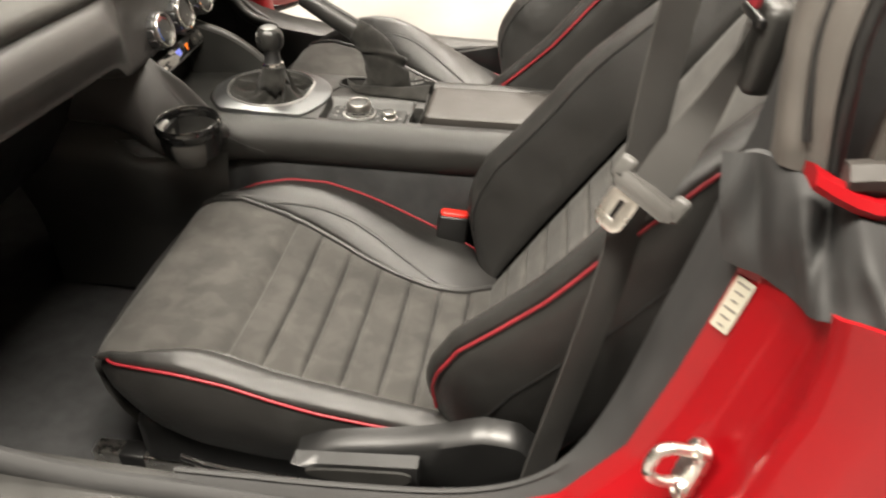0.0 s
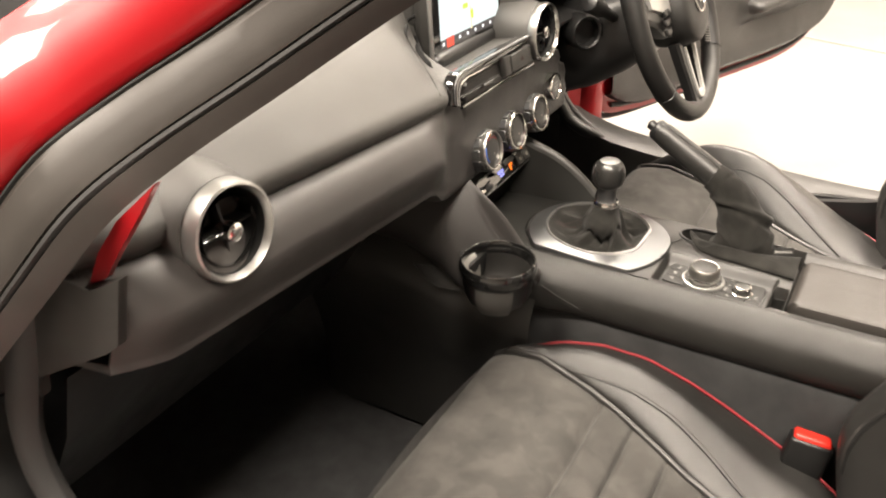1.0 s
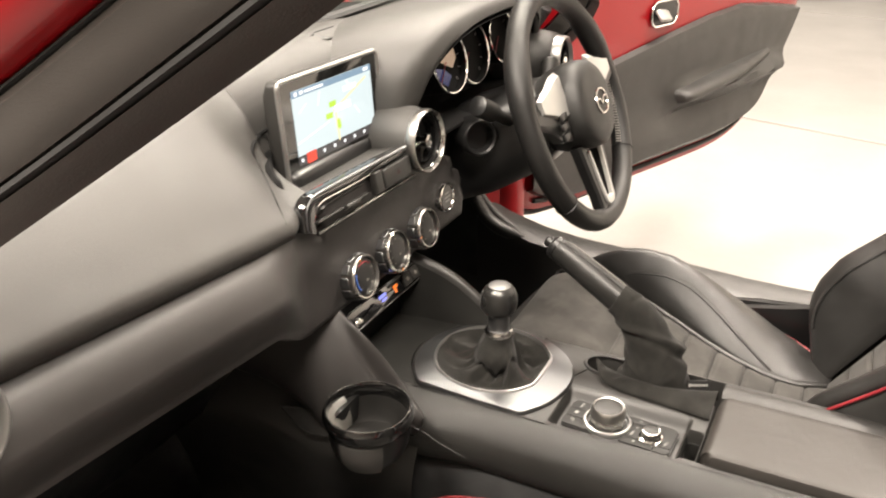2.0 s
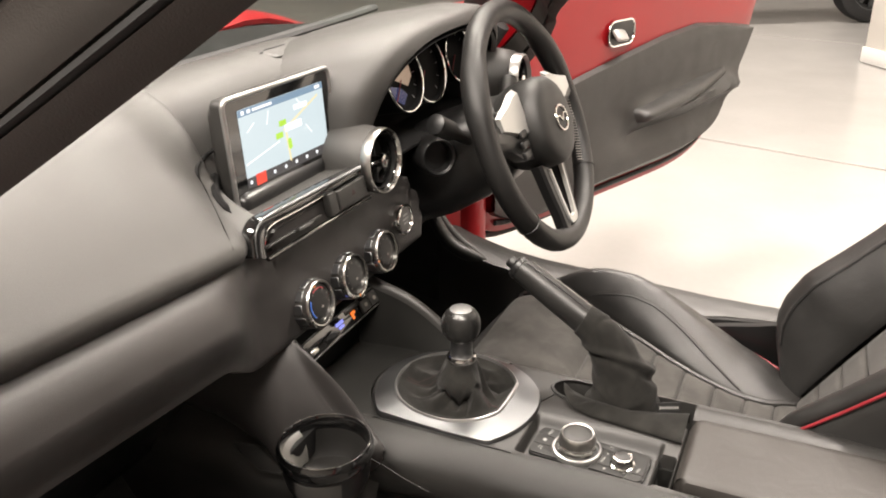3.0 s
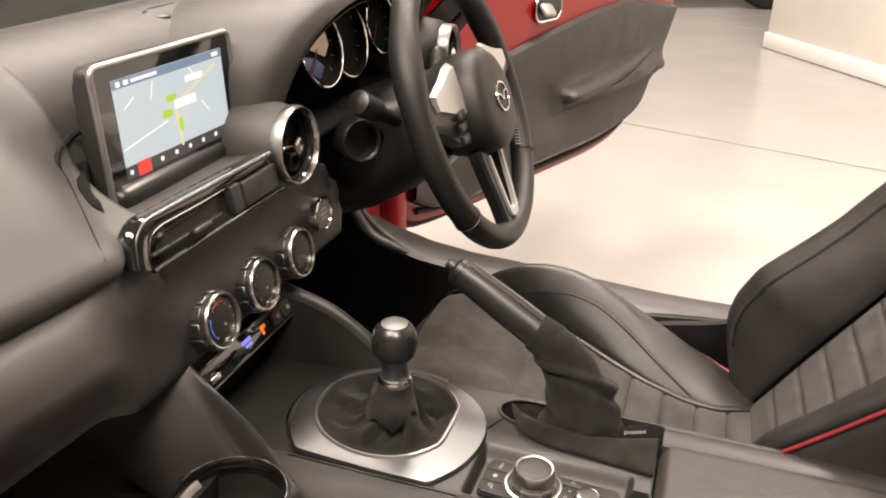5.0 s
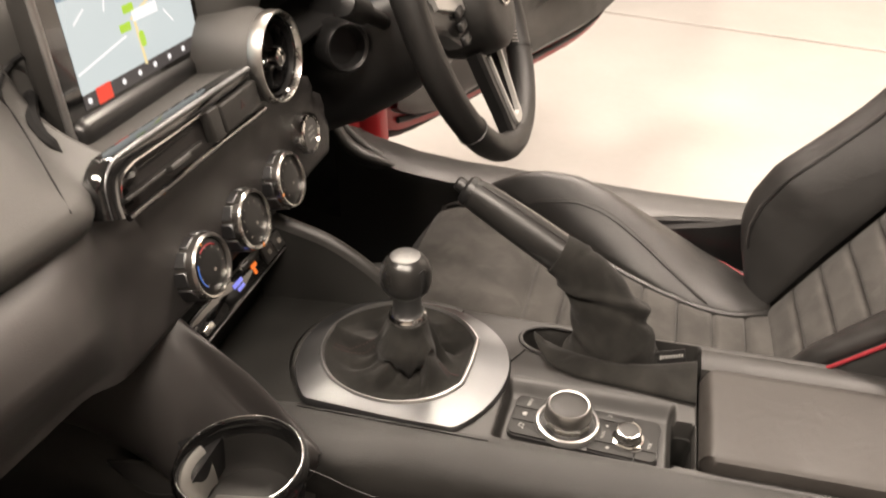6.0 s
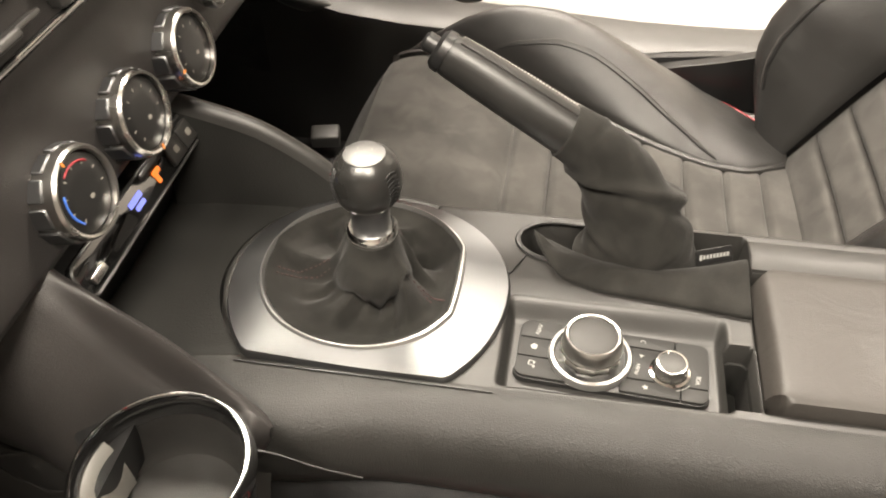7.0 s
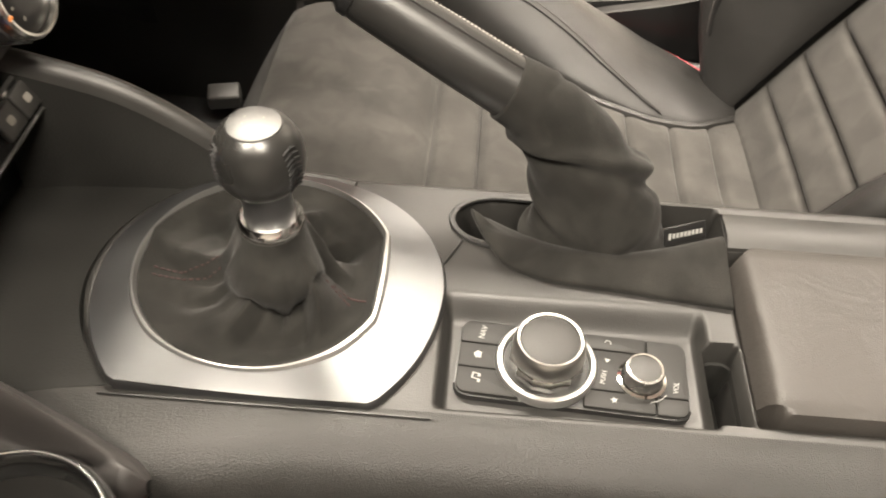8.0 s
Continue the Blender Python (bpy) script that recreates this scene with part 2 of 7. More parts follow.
def plate(outline, depth, m, bevel=0.0, seg=2, bm=None):
    """A flat outline (x, y) raised by depth along the local z of m."""
    own = bmesh.new()
    low = [own.verts.new((x, y, 0)) for x, y in outline]
    high = [own.verts.new((x, y, depth)) for x, y in outline]
    own.faces.new(low[::-1])
    top = own.faces.new(high)
    for i in range(len(low)):
        k = (i + 1) % len(low)
        own.faces.new((low[i], low[k], high[k], high[i]))
    if bevel:
        bmesh.ops.bevel(own, geom=list(top.edges), offset=bevel, segments=seg, affect="EDGES", profile=0.5)
    own.transform(m)
    if bm is None:
        return own
    me = bpy.data.meshes.new("joined")
    own.to_mesh(me)
    own.free()
    bm.from_mesh(me)
    bpy.data.meshes.remove(me)
    return bm


def rounded(w, h, r, n=5):
    """Outline of a rounded rectangle about the origin."""
    out = []
    for cx, cy, a in ((w / 2 - r, h / 2 - r, 0), (r - w / 2, h / 2 - r, 90), (r - w / 2, r - h / 2, 180), (w / 2 - r, r - h / 2, 270)):
        out += [(cx + r * math.cos(radians(a + 90 * k / n)), cy + r * math.sin(radians(a + 90 * k / n))) for k in range(n + 1)]
    return out


def pad(fn, nu, nv, puff=0.006, sink=0.012, power=6, out=(0, 0, 1)):
    """An upholstered panel on the surface fn(u, v): crowned, its edges drawn down into the seams."""
    bm = bmesh.new()
    rows = []
    e = 1e-3
    for j in range(nv + 1):
        row = []
        for i in range(nu + 1):
            u, v = i / nu, j / nv
            p = fn(u, v)
            du = fn(min(u + e, 1), v) - fn(max(u - e, 0), v)
            dv = fn(u, min(v + e, 1)) - fn(u, max(v - e, 0))
            n = du.cross(dv).normalized()
            if n.dot(Vector(out)) < 0:
                n = -n
            f = (1 - abs(2 * u - 1) ** power) * (1 - abs(2 * v - 1) ** power)
            row.append(bm.verts.new(p + n * (-sink + (sink + puff) * f)))
        rows.append(row)
    for a, b in zip(rows, rows[1:]):
        for i in range(nu):
            bm.faces.new((a[i], a[i + 1], b[i + 1], b[i]))
    return bm


def ease(a, b, t):
    t = min(1.0, max(0.0, (t - a) / (b - a)))
    return t * t * (3 - 2 * t)


def lerp(a, b, t):
    return a + (b - a) * t


def lettering(word, size, m, mat, parent):
    """Raised letters in the built-in font, centred on the pose m."""
    cu = bpy.data.curves.new("lettering", "FONT")
    cu.body, cu.size, cu.extrude, cu.align_x, cu.align_y, cu.resolution_u = word, size, 0.00015, "CENTER", "CENTER", 2
    ob = bpy.data.objects.new("lettering", cu)
    me = bpy.data.meshes.new_from_object(ob)
    bpy.data.objects.remove(ob)
    bm = bmesh.new()
    bm.from_mesh(me)
    bpy.data.meshes.remove(me)
    bm.transform(m)
    return part("lettering", bm, mat, parent)


def facing(at, normal, up=(0, 0, 1)):
    """A pose at a place whose local z points along normal and local y roughly up."""
    z = Vector(normal).normalized()
    x = Vector(up).cross(z).normalized()
    y = z.cross(x)
    return Matrix.Translation(at) @ Matrix((x, y, z)).transposed().to_4x4()


def table(xs, ys, x):
    return float(np.interp(x, xs, ys))


# ---- showroom ----
def showroom():
    bm = bmesh.new()
    bmesh.ops.create_grid(bm, x_segments=2, y_segments=2, size=1, matrix=pose(0, 4, -0.004) @ Matrix.Diagonal((14, 14, 1, 1)))
    floor = solo("floor", bm, GROUT, "pale polished showroom floor with fine joints", "floor", kind="structure")
    for i in range(-2, 3):
        for j in range(-5, 5):
            at = pose(0.47, 3.045, 0, 0, 0, -15) @ V(6.8 * i, 1.5 + 3.0 * j, -0.01)
            slab = part("slab", rbox((6.790, 2.974, 0.02), Matrix.Translation(at) @ pose(0, 0, 0, 0, 0, -15), 0.002, 1), TILE, floor)
    walls = (("wall_far", (14, 0.2, 3.5), (0, 12.1, 1.75)), ("wall_near", (14, 0.2, 3.5), (0, -7.1, 1.75)),
             ("wall_front", (0.2, 19, 3.5), (-7.1, 2.5, 1.75)), ("wall_rear", (0.2, 19, 3.5), (7.1, 2.5, 1.75)))
    for name, size, at in walls:
        solo(name, rbox(size, pose(*at), 0.01, 1), WALL, "plain white painted showroom wall", "wall", kind="structure")
    solo("ceiling", rbox((14.4, 19.4, 0.1), pose(0, 2.5, 3.56), 0), CEILING, "plain pale grey showroom ceiling", "ceiling", kind="structure")
    # a white partition that starts beside the open door and runs away to the rear
    turn = pose(0.555, 5.40, 0, 0, 0, -55)
    solo("wall_partition", rbox((5.0, 0.18, 3.5), turn @ pose(2.5, 0.09, 1.755), 0.006, 2), WALL,
         "white painted partition wall with a pale skirting", "wall", kind="structure")
    solo("baseboard", rbox((5.02, 0.012, 0.10), turn @ pose(2.5, -0.008, 0.055), 0.003, 2), CEIL,
         "low white skirting board along the partition", "skirting", kind="structure")
    return floor


floor = showroom()
for lx, ly in LAMPS:
    lamp = thing("ceiling_light", "flush white ceiling light panel", "ceiling light", (lx, ly, 3.5), "ceiling lights")
    part("frame", rbox((1.3, 0.7, 0.05), pose(lx, ly, 3.49), 0.004, 1), CEIL, lamp)
    part("diffuser", rbox((1.2, 0.6, 0.02), pose(lx, ly, 3.462), 0.002, 1), LAMP_PANEL, lamp, "glowing diffuser")


# ---- car body ----
CAR = thing("car_body", "red metallic two-seat roadster body with its door openings uncovered", "car", (0, 0, 0.1))


def body_shell():
    # floor pan, footwell front, rear bulkhead
    rings = []
    for y in np.linspace(-0.70, 0.70, 29):
        row = []
        for x, z in ((-0.90, 0.90), (-1.02, 0.70), (-1.05, 0.52), (-0.98, 0.36), (-0.86, 0.24), (-0.70, 0.205), (-0.3, 0.20), (0.2, 0.20), (0.5, 0.21), (0.66, 0.25), (0.74, 0.40), (0.80, 0.60), (0.86, 0.82)):
            row.append(V(x, y, z))
        rings.append(row)
    part("floor_pan", thick(skin(rings, closed=False, caps=False), -0.02), FLOOR_CARPET, CAR, "black carpeted floor and bulkhead")
    for side, name in ((-1, "passenger"), (1, "driver")):
        # sill: a carpeted inner face, a dark plastic top and a painted outer face
        path = [V(x, side * 0.715, 0.0) for x in (-0.62, -0.5, -0.42)] + [V(x, side * 0.715, 0) for x in np.linspace(-0.3, 0.62, 12)]
        rings = []
        for p in path:
            zt = table((-0.62, -0.42, -0.30, -0.18, 0.35, 0.50, 0.62), (0.62, 0.53, 0.468, 0.445, 0.435, 0.45, 0.52), p.x)
            if side > 0:
                zt -= table((-0.62, -0.42, -0.25, 0.0, 0.19, 0.40, 0.62), (0.0, 0.01, 0.026, 0.034, 0.044, 0.044, 0.03), p.x)
            prof = ((0.655, 0.18), (0.660, zt - 0.03), (0.668, zt - 0.008), (0.685, zt), (0.735, zt - 0.002), (0.760, zt - 0.010), (0.768, zt - 0.03), (0.768, 0.18))
            rings.append([V(p.x, side * y, z) for y, z in prof])
        part("sill_trim", skin(rings), HARD, CAR, "black plastic sill trim")
        rings = []
        for p in path:
            zt = table((-0.62, -0.42, -0.30, -0.18, 0.35, 0.50, 0.62), (0.52, 0.43, 0.38, 0.355, 0.345, 0.36, 0.44), p.x)
            prof = ((0.770, zt - 0.22), (0.770, zt - 0.02), (0.785, zt - 0.004), (0.835, zt - 0.012), (0.865, zt - 0.04), (0.87, zt - 0.12), (0.85, zt - 0.24))
            rings.append([V(p.x, side * y, z) for y, z in prof])
        part("sill", skin(rings), RED, CAR, "red painted sill")
        # kick panel ahead of the door opening
        rings = []
        for x, z0, z1 in ((-0.62, 0.22, 0.80), (-0.50, 0.22, 0.80), (-0.40, 0.22, 0.80), (-0.335 if side > 0 else -0.37, 0.22, 0.80)):
            rings.append([V(x, side * y, z) for y, z in ((0.66, z0), (0.655, 0.45), (0.66, z1), (0.70, z1), (0.70, z0))])
        part("kick_panel", skin(rings), CARPET, CAR, "black carpeted kick panel")


body_shell()
for dy, dz, x1 in ((0.0, 0.0, 0.40), (-0.016, -0.014, 0.42)):
    line = spline([V(0.235, 0.622 + dy, 0.362 + dz), V(0.268, 0.622 + dy, 0.367 + dz), V(0.318, 0.620 + dy, 0.361 + dz), V(0.352, 0.618 + dy, 0.352 + dz), V(x1, 0.616 + dy, 0.350 + dz)], 5)
    part("scuff_strip", tube(line, 0.0085, 10, flat=0.7), HARD, CAR, "curved grey strip on the inner sill")
part("floor_clip", rbox((0.042, 0.03, 0.022), pose(-0.235, 0.582, 0.262, 8, 0, 12), 0.004), HARD, CAR, "small grey carpet clip")


def windscreen_frame():
    for side in (-1, 1):
        line = [V(x, side * y, z) for x, y, z in ((-0.33, 0.722, 0.660), (-0.223, 0.716, 0.763), (-0.142, 0.702, 0.848), (-0.108, 0.672, 0.895), (-0.090, 0.620, 0.920), (-0.055, 0.560, 0.951), (0.0, 0.512, 0.994), (0.10, 0.480, 1.062), (0.20, 0.454, 1.129), (0.34, 0.42, 1.205))]
        path = spline(line, 6)

        def band(section):
            rings = []
            for i, q in enumerate(path):
                t = i / (len(path) - 1)
                up = V(-0.54, 0, 0.84)
                rings.append([q + V(0, side * a, 0) + up * b for a, b in section])
            return skin(rings)
        part("pillar_lining", band([(0.0, 0.0), (0.003, -0.002), (0.010, 0.004), (0.015, 0.009), (0.018, 0.0125), (0.014, 0.0135), (-0.02, 0.0135), (-0.012, 0.006)]), TRIM, CAR, "dark lower pillar lining")
        part("door_seal", band([(0.006, 0.0137), (0.016, 0.0139), (0.0205, 0.0155), (0.0205, 0.018), (0.016, 0.0192), (0.006, 0.0195)]), RUBBER, CAR, "black rubber door seal")
        part("pillar_trim", band([(0.012, 0.0197), (0.021, 0.0197), (0.0235, 0.024), (0.0255, 0.031), (0.0258, 0.037), (0.0262, 0.047), (0.022, 0.0515), (-0.01, 0.0515), (-0.01, 0.0197)]), TRIM, CAR, "dark grey windscreen pillar trim")
        part("outer_strip", band([(0.010, 0.0517), (0.020, 0.0520), (0.0235, 0.0535), (0.0235, 0.0545), (0.020, 0.0555), (0.010, 0.0555)]), RUBBER, CAR, "thin black outer seal")
        part("pillar", band([(0.020, 0.0557), (0.028, 0.0575), (0.035, 0.064), (0.040, 0.075), (0.041, 0.092), (0.035, 0.112), (0.021, 0.127), (0.0, 0.133), (-0.02, 0.125), (-0.01, 0.0557)]), RED, CAR, "red painted windscreen pillar")
        foot = spline([V(x, side * y, z) for x, y, z in ((-0.20, 0.655, 0.895), (-0.27, 0.672, 0.80), (-0.345, 0.678, 0.69), (-0.395, 0.680, 0.58), (-0.385, 0.683, 0.50), (-0.30, 0.69, 0.455), (-0.15, 0.695, 0.441), (0.1, 0.697, 0.436), (0.34, 0.697, 0.434), (0.46, 0.697, 0.450), (0.53, 0.695, 0.51))], 6)
        if side < 0:
            foot = spline([V(*q) for q in ((-0.20, -0.655, 0.895), (-0.245, -0.672, 0.78), (-0.274, -0.678, 0.695), (-0.289, -0.680, 0.650), (-0.295, -0.680, 0.606), (-0.288, -0.681, 0.570), (-0.262, -0.683, 0.532), (-0.20, -0.688, 0.486), (-0.13, -0.693, 0.455), (0.0, -0.697, 0.438), (0.1, -0.697, 0.436), (0.34, -0.697, 0.434), (0.46, -0.697, 0.450), (0.53, -0.695, 0.51))], 6)
        if side > 0:
            roll = spline([V(*q) for q in ((-0.345, 0.678, 0.69), (-0.374, 0.672, 0.60), (-0.364, 0.668, 0.535), (-0.347, 0.667, 0.499), (-0.319, 0.667, 0.458), (-0.289, 0.669, 0.437), (-0.262, 0.672, 0.428), (-0.235, 0.678, 0.420))], 6)
            part("kick_roll", tube(roll, [0.0145] * (len(roll) - 8) + [0.0145 - 0.0012 * k for k in range(8)], 12), HARD, CAR, "soft grey roll at the foot of the pillar")
            roll = spline([V(*q) for q in ((-0.365, 0.690, 0.58), (-0.357, 0.688, 0.530), (-0.3415, 0.686, 0.498), (-0.322, 0.686, 0.473), (-0.296, 0.688, 0.449), (-0.272, 0.690, 0.434), (-0.255, 0.692, 0.426))], 6)
            part("kick_roll", tube(roll, [0.0100] * (len(roll) - 6) + [0.0100 - 0.0008 * k for k in range(6)], 12), HARD, CAR)
            foot = [q - V(0, 0, table((-0.40, -0.25, 0.0, 0.19, 0.53), (0.0, 0.036, 0.056, 0.066, 0.060), q.x) if q.z < 0.56 else 0) for q in foot]
        part("opening_seal", tube(foot, 0.017, 10, flat=0.8, up=(0, 1, 0)), RUBBER, CAR, "black rubber seal round the door opening")
    head = spline([V(0.34, -0.46, 1.195), V(0.375, -0.25, 1.225), V(0.385, 0, 1.235), V(0.375, 0.25, 1.225), V(0.34, 0.46, 1.195)], 5)
    part("header_rail", tube(head, 0.032, 10, flat=0.7), TRIM, CAR, "dark header rail above the windscreen")
    rings = []
    for k in range(17):
        y = lerp(-1, 1, k / 16)
        base = V(-0.66 + 0.10 * y * y, 0.66 * y, 0.845 - 0.055 * y * y)
        top = V(0.385 - 0.045 * y * y, 0.46 * y, 1.245 - 0.035 * y * y)
        rings.append([base.lerp(top, t) + V(-0.02, 0, 0.035) * math.sin(math.pi * t) for t in np.linspace(0, 1, 9)])
    pane = part("windscreen", thick(skin(rings, closed=False, caps=False), 0.004), GLASS, CAR, "clear windscreen")
    pane.visible_shadow = False
    rings = []
    for k in range(21):
        y = lerp(-1, 1, k / 20)
        rings.append([V(x - 0.10 * (1 - y * y), y * w, z - 0.05 * y * y) for x, w, z in ((-0.52, 0.76, 0.880), (-0.55, 0.77, 0.893), (-0.59, 0.775, 0.906), (-0.61, 0.775, 0.911), (-0.635, 0.775, 0.910), (-0.66, 0.775, 0.890))])
    part("cowl", thick(skin(rings, closed=False, caps=False), 0.01), BLACK, CAR, "black scuttle panel under the windscreen")
    rings = []
    for k in range(25):
        y = lerp(-1, 1, k / 24)
        rings.append([V(x, y * w, z - d * abs(y) ** 3 + 0.03 * math.exp(-((abs(y) - 0.72) / 0.2) ** 2)) for x, w, z, d in
                      ((-0.66, 0.80, 0.885, 0.05), (-0.70, 0.82, 0.90, 0.06), (-0.95, 0.83, 0.905, 0.07), (-1.25, 0.84, 0.885, 0.09), (-1.55, 0.82, 0.82, 0.12), (-1.85, 0.74, 0.70, 0.16), (-1.98, 0.68, 0.55, 0.14))])
    part("bonnet", thick(skin(rings, closed=False, caps=False), 0.01), RED, CAR, "red metallic bonnet")
    for side in (-1, 1):
        rings = []
        for x in np.linspace(-1.7, -0.36, 12):
            t = (x + 1.7) / 1.34
            rings.append([V(x, side * (0.80 + 0.03 * math.sin(math.pi * t)), 0.83 + 0.02 * math.sin(math.pi * t)), V(x, side * 0.855, 0.80), V(x, side * 0.872, 0.72), V(x, side * 0.868, 0.55), V(x, side * 0.855, 0.36), V(x, side * 0.84, 0.2)])
        part("front_wing", thick(skin(rings, closed=False, caps=False), 0.01), RED, CAR, "red front wing")


windscreen_frame()


def rear_body():
    """The passenger side behind the door opening: jamb, quarter panel, weather strip, latch and sticker."""
    edge = [(0.10, 0.436), (0.30, 0.446), (0.43, 0.466), (0.518, 0.515), (0.572, 0.60), (0.600, 0.70), (0.624, 0.80), (0.640, 0.88), (0.655, 0.98), (0.680, 1.08)]
    edge = [V(x, 0, z) for x, z in edge]
    e = spline(edge, 5)
    # soft black seal round the opening
    rings = []
    for i, p in enumerate(e):
        d = (e[min(i + 1, len(e) - 1)] - e[max(i - 1, 0)]).normalized()
        n = V(-d.z, 0, d.x)
        inn = lerp(-0.672, -0.622, ease(0.46, 0.66, p.z))
        rings.append([p + n * b + V(0, a, 0) for a, b in ((inn, -0.028), (inn, 0.012), (inn - 0.010, 0.022), (lerp(inn, -0.70, 0.5), 0.0215), (-0.682, 0.018), (-0.694, 0.012), (-0.700, 0.002), (-0.702, -0.028))])
    part("door_seal", skin(rings), RUBBER, CAR, "wide black seal round the door opening")
    rings = []
    for t in np.linspace(0, 1, 32):
        z = lerp(0.455, 0.835, t)
        xi = table((0.455, 0.468, 0.515, 0.60, 0.70, 0.80, 0.84), (0.38, 0.435, 0.518, 0.573, 0.602, 0.626, 0.633), z)
        r1 = table((0.455, 0.48, 0.53, 0.575, 0.669, 0.757, 0.80, 0.84), (0.40, 0.49, 0.550, 0.584, 0.622, 0.643, 0.652, 0.648), z)
        r2 = table((0.455, 0.48, 0.54, 0.60, 0.664, 0.752, 0.804, 0.847), (0.42, 0.505, 0.575, 0.608, 0.632, 0.652, 0.656, 0.652), z)
        r3 = table((0.455, 0.52, 0.60, 0.724, 0.77, 0.84), (0.465, 0.582, 0.637, 0.670, 0.679, 0.684), z)
        row = ((xi - 0.012, -0.694), (xi - 0.004, -0.700), (xi + 0.002, -0.703), (xi + 0.007, -0.709), (r1 - 0.006, -0.734), (r1 - 0.001, -0.739), (r1 + 0.001, -0.745), (r1 + 0.007, -0.752),
               (r1 + 0.010, -0.760), (r2 + 0.004, -0.786), (r2, -0.796), (r2 + 0.001, -0.802), (r2 + 0.008, -0.809), (r3 - 0.004, -0.836), (r3 + 0.004, -0.842), (r3 + 0.05, -0.856), (r3 + 0.15, -0.866), (r3 + 0.45, -0.872))
        rings.append([V(x, y, lerp(0.455, table((-0.856, -0.80, -0.76, -0.70), (0.868, 0.842, 0.820, 0.812), y), t)) for x, y in row])
    part("door_jamb", thick(skin(rings, closed=False, caps=False), -0.004), RED, CAR, "glossy red door jamb and rear quarter panel", 50)
    # inner quarter trim and the folded roof's weather strips above the jamb
    rings = []
    for i, p in enumerate([q for q in e if q.z > 0.62]):
        rings.append([p + V(0.02, -0.628, 0), p + V(0.03, -0.60, 0.0), p + V(0.10, -0.585, 0.01), p + V(0.22, -0.57, 0.02)])
    part("quarter_trim", thick(skin(rings, closed=False, caps=False), 0.006), TRIM, CAR, "dark grey rear side trim")
    # vertical trim strips with a groove between, and the grey buttress panel
    def strip(pts, w, mat, label):
        rings = [[q + V(a * w, -0.55 * a * w - b, 0) for a, b in ((-1, -0.008), (-0.96, 0.004), (-0.7, 0.009), (0, 0.011), (0.7, 0.009), (0.96, 0.004), (1, -0.008))] for q in spline(pts, 6)]
        return part("pillar_strip", skin(rings, closed=False, caps=False), mat, CAR, label, 50)
    strip([V(0.628, -0.699, 0.890), V(0.627, -0.697, 0.910), V(0.626, -0.686, 0.940), V(0.628, -0.672, 0.982), V(0.641, -0.655, 1.06), V(0.660, -0.645, 1.13)], 0.0095, LIT_TRIM, "grey pillar strip")
    strip([V(0.641, -0.705, 0.890), V(0.639, -0.703, 0.910), V(0.636, -0.699, 0.943), V(0.638, -0.692, 0.988), V(0.655, -0.676, 1.06), V(0.675, -0.665, 1.13)], 0.0095, LIT_TRIM, "grey outer pillar strip")
    part("strip_seal", tube(spline([V(0.654, -0.712, 0.893), V(0.650, -0.710, 0.943), V(0.650, -0.706, 0.985), V(0.668, -0.69, 1.06)], 6), 0.005, 10), DARK, CAR, "black seal beside the pillar strip")
    part("strip_seal", tube(spline([V(0.632, -0.712, 0.912), V(0.629, -0.704, 0.942), V(0.630, -0.692, 0.985), V(0.645, -0.675, 1.06)], 6), 0.0028, 8), DARK, CAR)
    part("buttress_panel", plate([(0.662, 0.918), (0.95, 0.935), (0.95, 1.16), (0.73, 1.17), (0.668, 1.02)], 0.008, Matrix(((1, 0, 0, 0), (0, 0, 1, -0.745), (0, 1, 0, 0), (0, 0, 0, 1))), 0.002), LIT_TRIM, CAR, "grey rear buttress panel")
    rings = [[V(x, y, z) for y, z in ((-0.742, 0.917 + dz), (-0.752, 0.919 + dz), (-0.760, 0.912 + dz), (-0.758, 0.904 + dz), (-0.742, 0.902 + dz))] for x, dz in ((0.648, 0.0), (0.66, 0.002), (0.70, 0.004), (0.95, 0.012))]
    part("ledge_cap", skin(rings), TRIM, CAR, "grey rubber ledge cap")
    rings = [[V(x, y, z + dz) for y, z in ((-0.735, 0.893), (-0.752, 0.9005), (-0.760, 0.899), (-0.764, 0.893), (-0.760, 0.887), (-0.735, 0.885))] for x, dz in ((0.628, 0.018), (0.640, 0.011), (0.655, 0.004), (0.668, 0.0), (0.72, 0.004), (0.95, 0.014))]
    part("buttress_edge", skin(rings), RED, CAR, "red edge of the rear buttress")
    low = spline([V(0.602, -0.698, 0.806), V(0.628, -0.714, 0.805), V(0.646, -0.748, 0.810), V(0.648, -0.790, 0.830), V(0.668, -0.815, 0.841), V(0.70, -0.825, 0.840), V(0.80, -0.83, 0.84)], 8)
    high = spline([V(0.590, -0.676, 0.884), V(0.612, -0.695, 0.892), V(0.645, -0.706, 0.886), V(0.656, -0.732, 0.890), V(0.676, -0.752, 0.884), V(0.72, -0.762, 0.876), V(0.80, -0.77, 0.87)], 8)
    rings = []
    for j in range(21):
        v = j / 20
        row = []
        for i, (a, b) in enumerate(zip(high, low)):
            u = i / (len(low) - 1)
            q = a.lerp(b, v)
            fold = 0.011 * math.exp(-((u - 0.30 - 0.08 * v) / 0.05) ** 2) - 0.012 * math.exp(-((u - 0.43 - 0.10 * v) / 0.05) ** 2) + 0.010 * math.exp(-((u - 0.60 - 0.16 * v) / 0.06) ** 2) - 0.008 * math.exp(-((u - 0.15) / 0.05) ** 2) + 0.003 * math.sin(21 * u + 5 * v)
            row.append(q + V(-0.3, -1, 0.2) * (0.004 + 1.6 * fold * math.sin(math.pi * (0.12 + 0.80 * v)) + 0.008 * math.sin(math.pi * v)))
        rings.append(row)
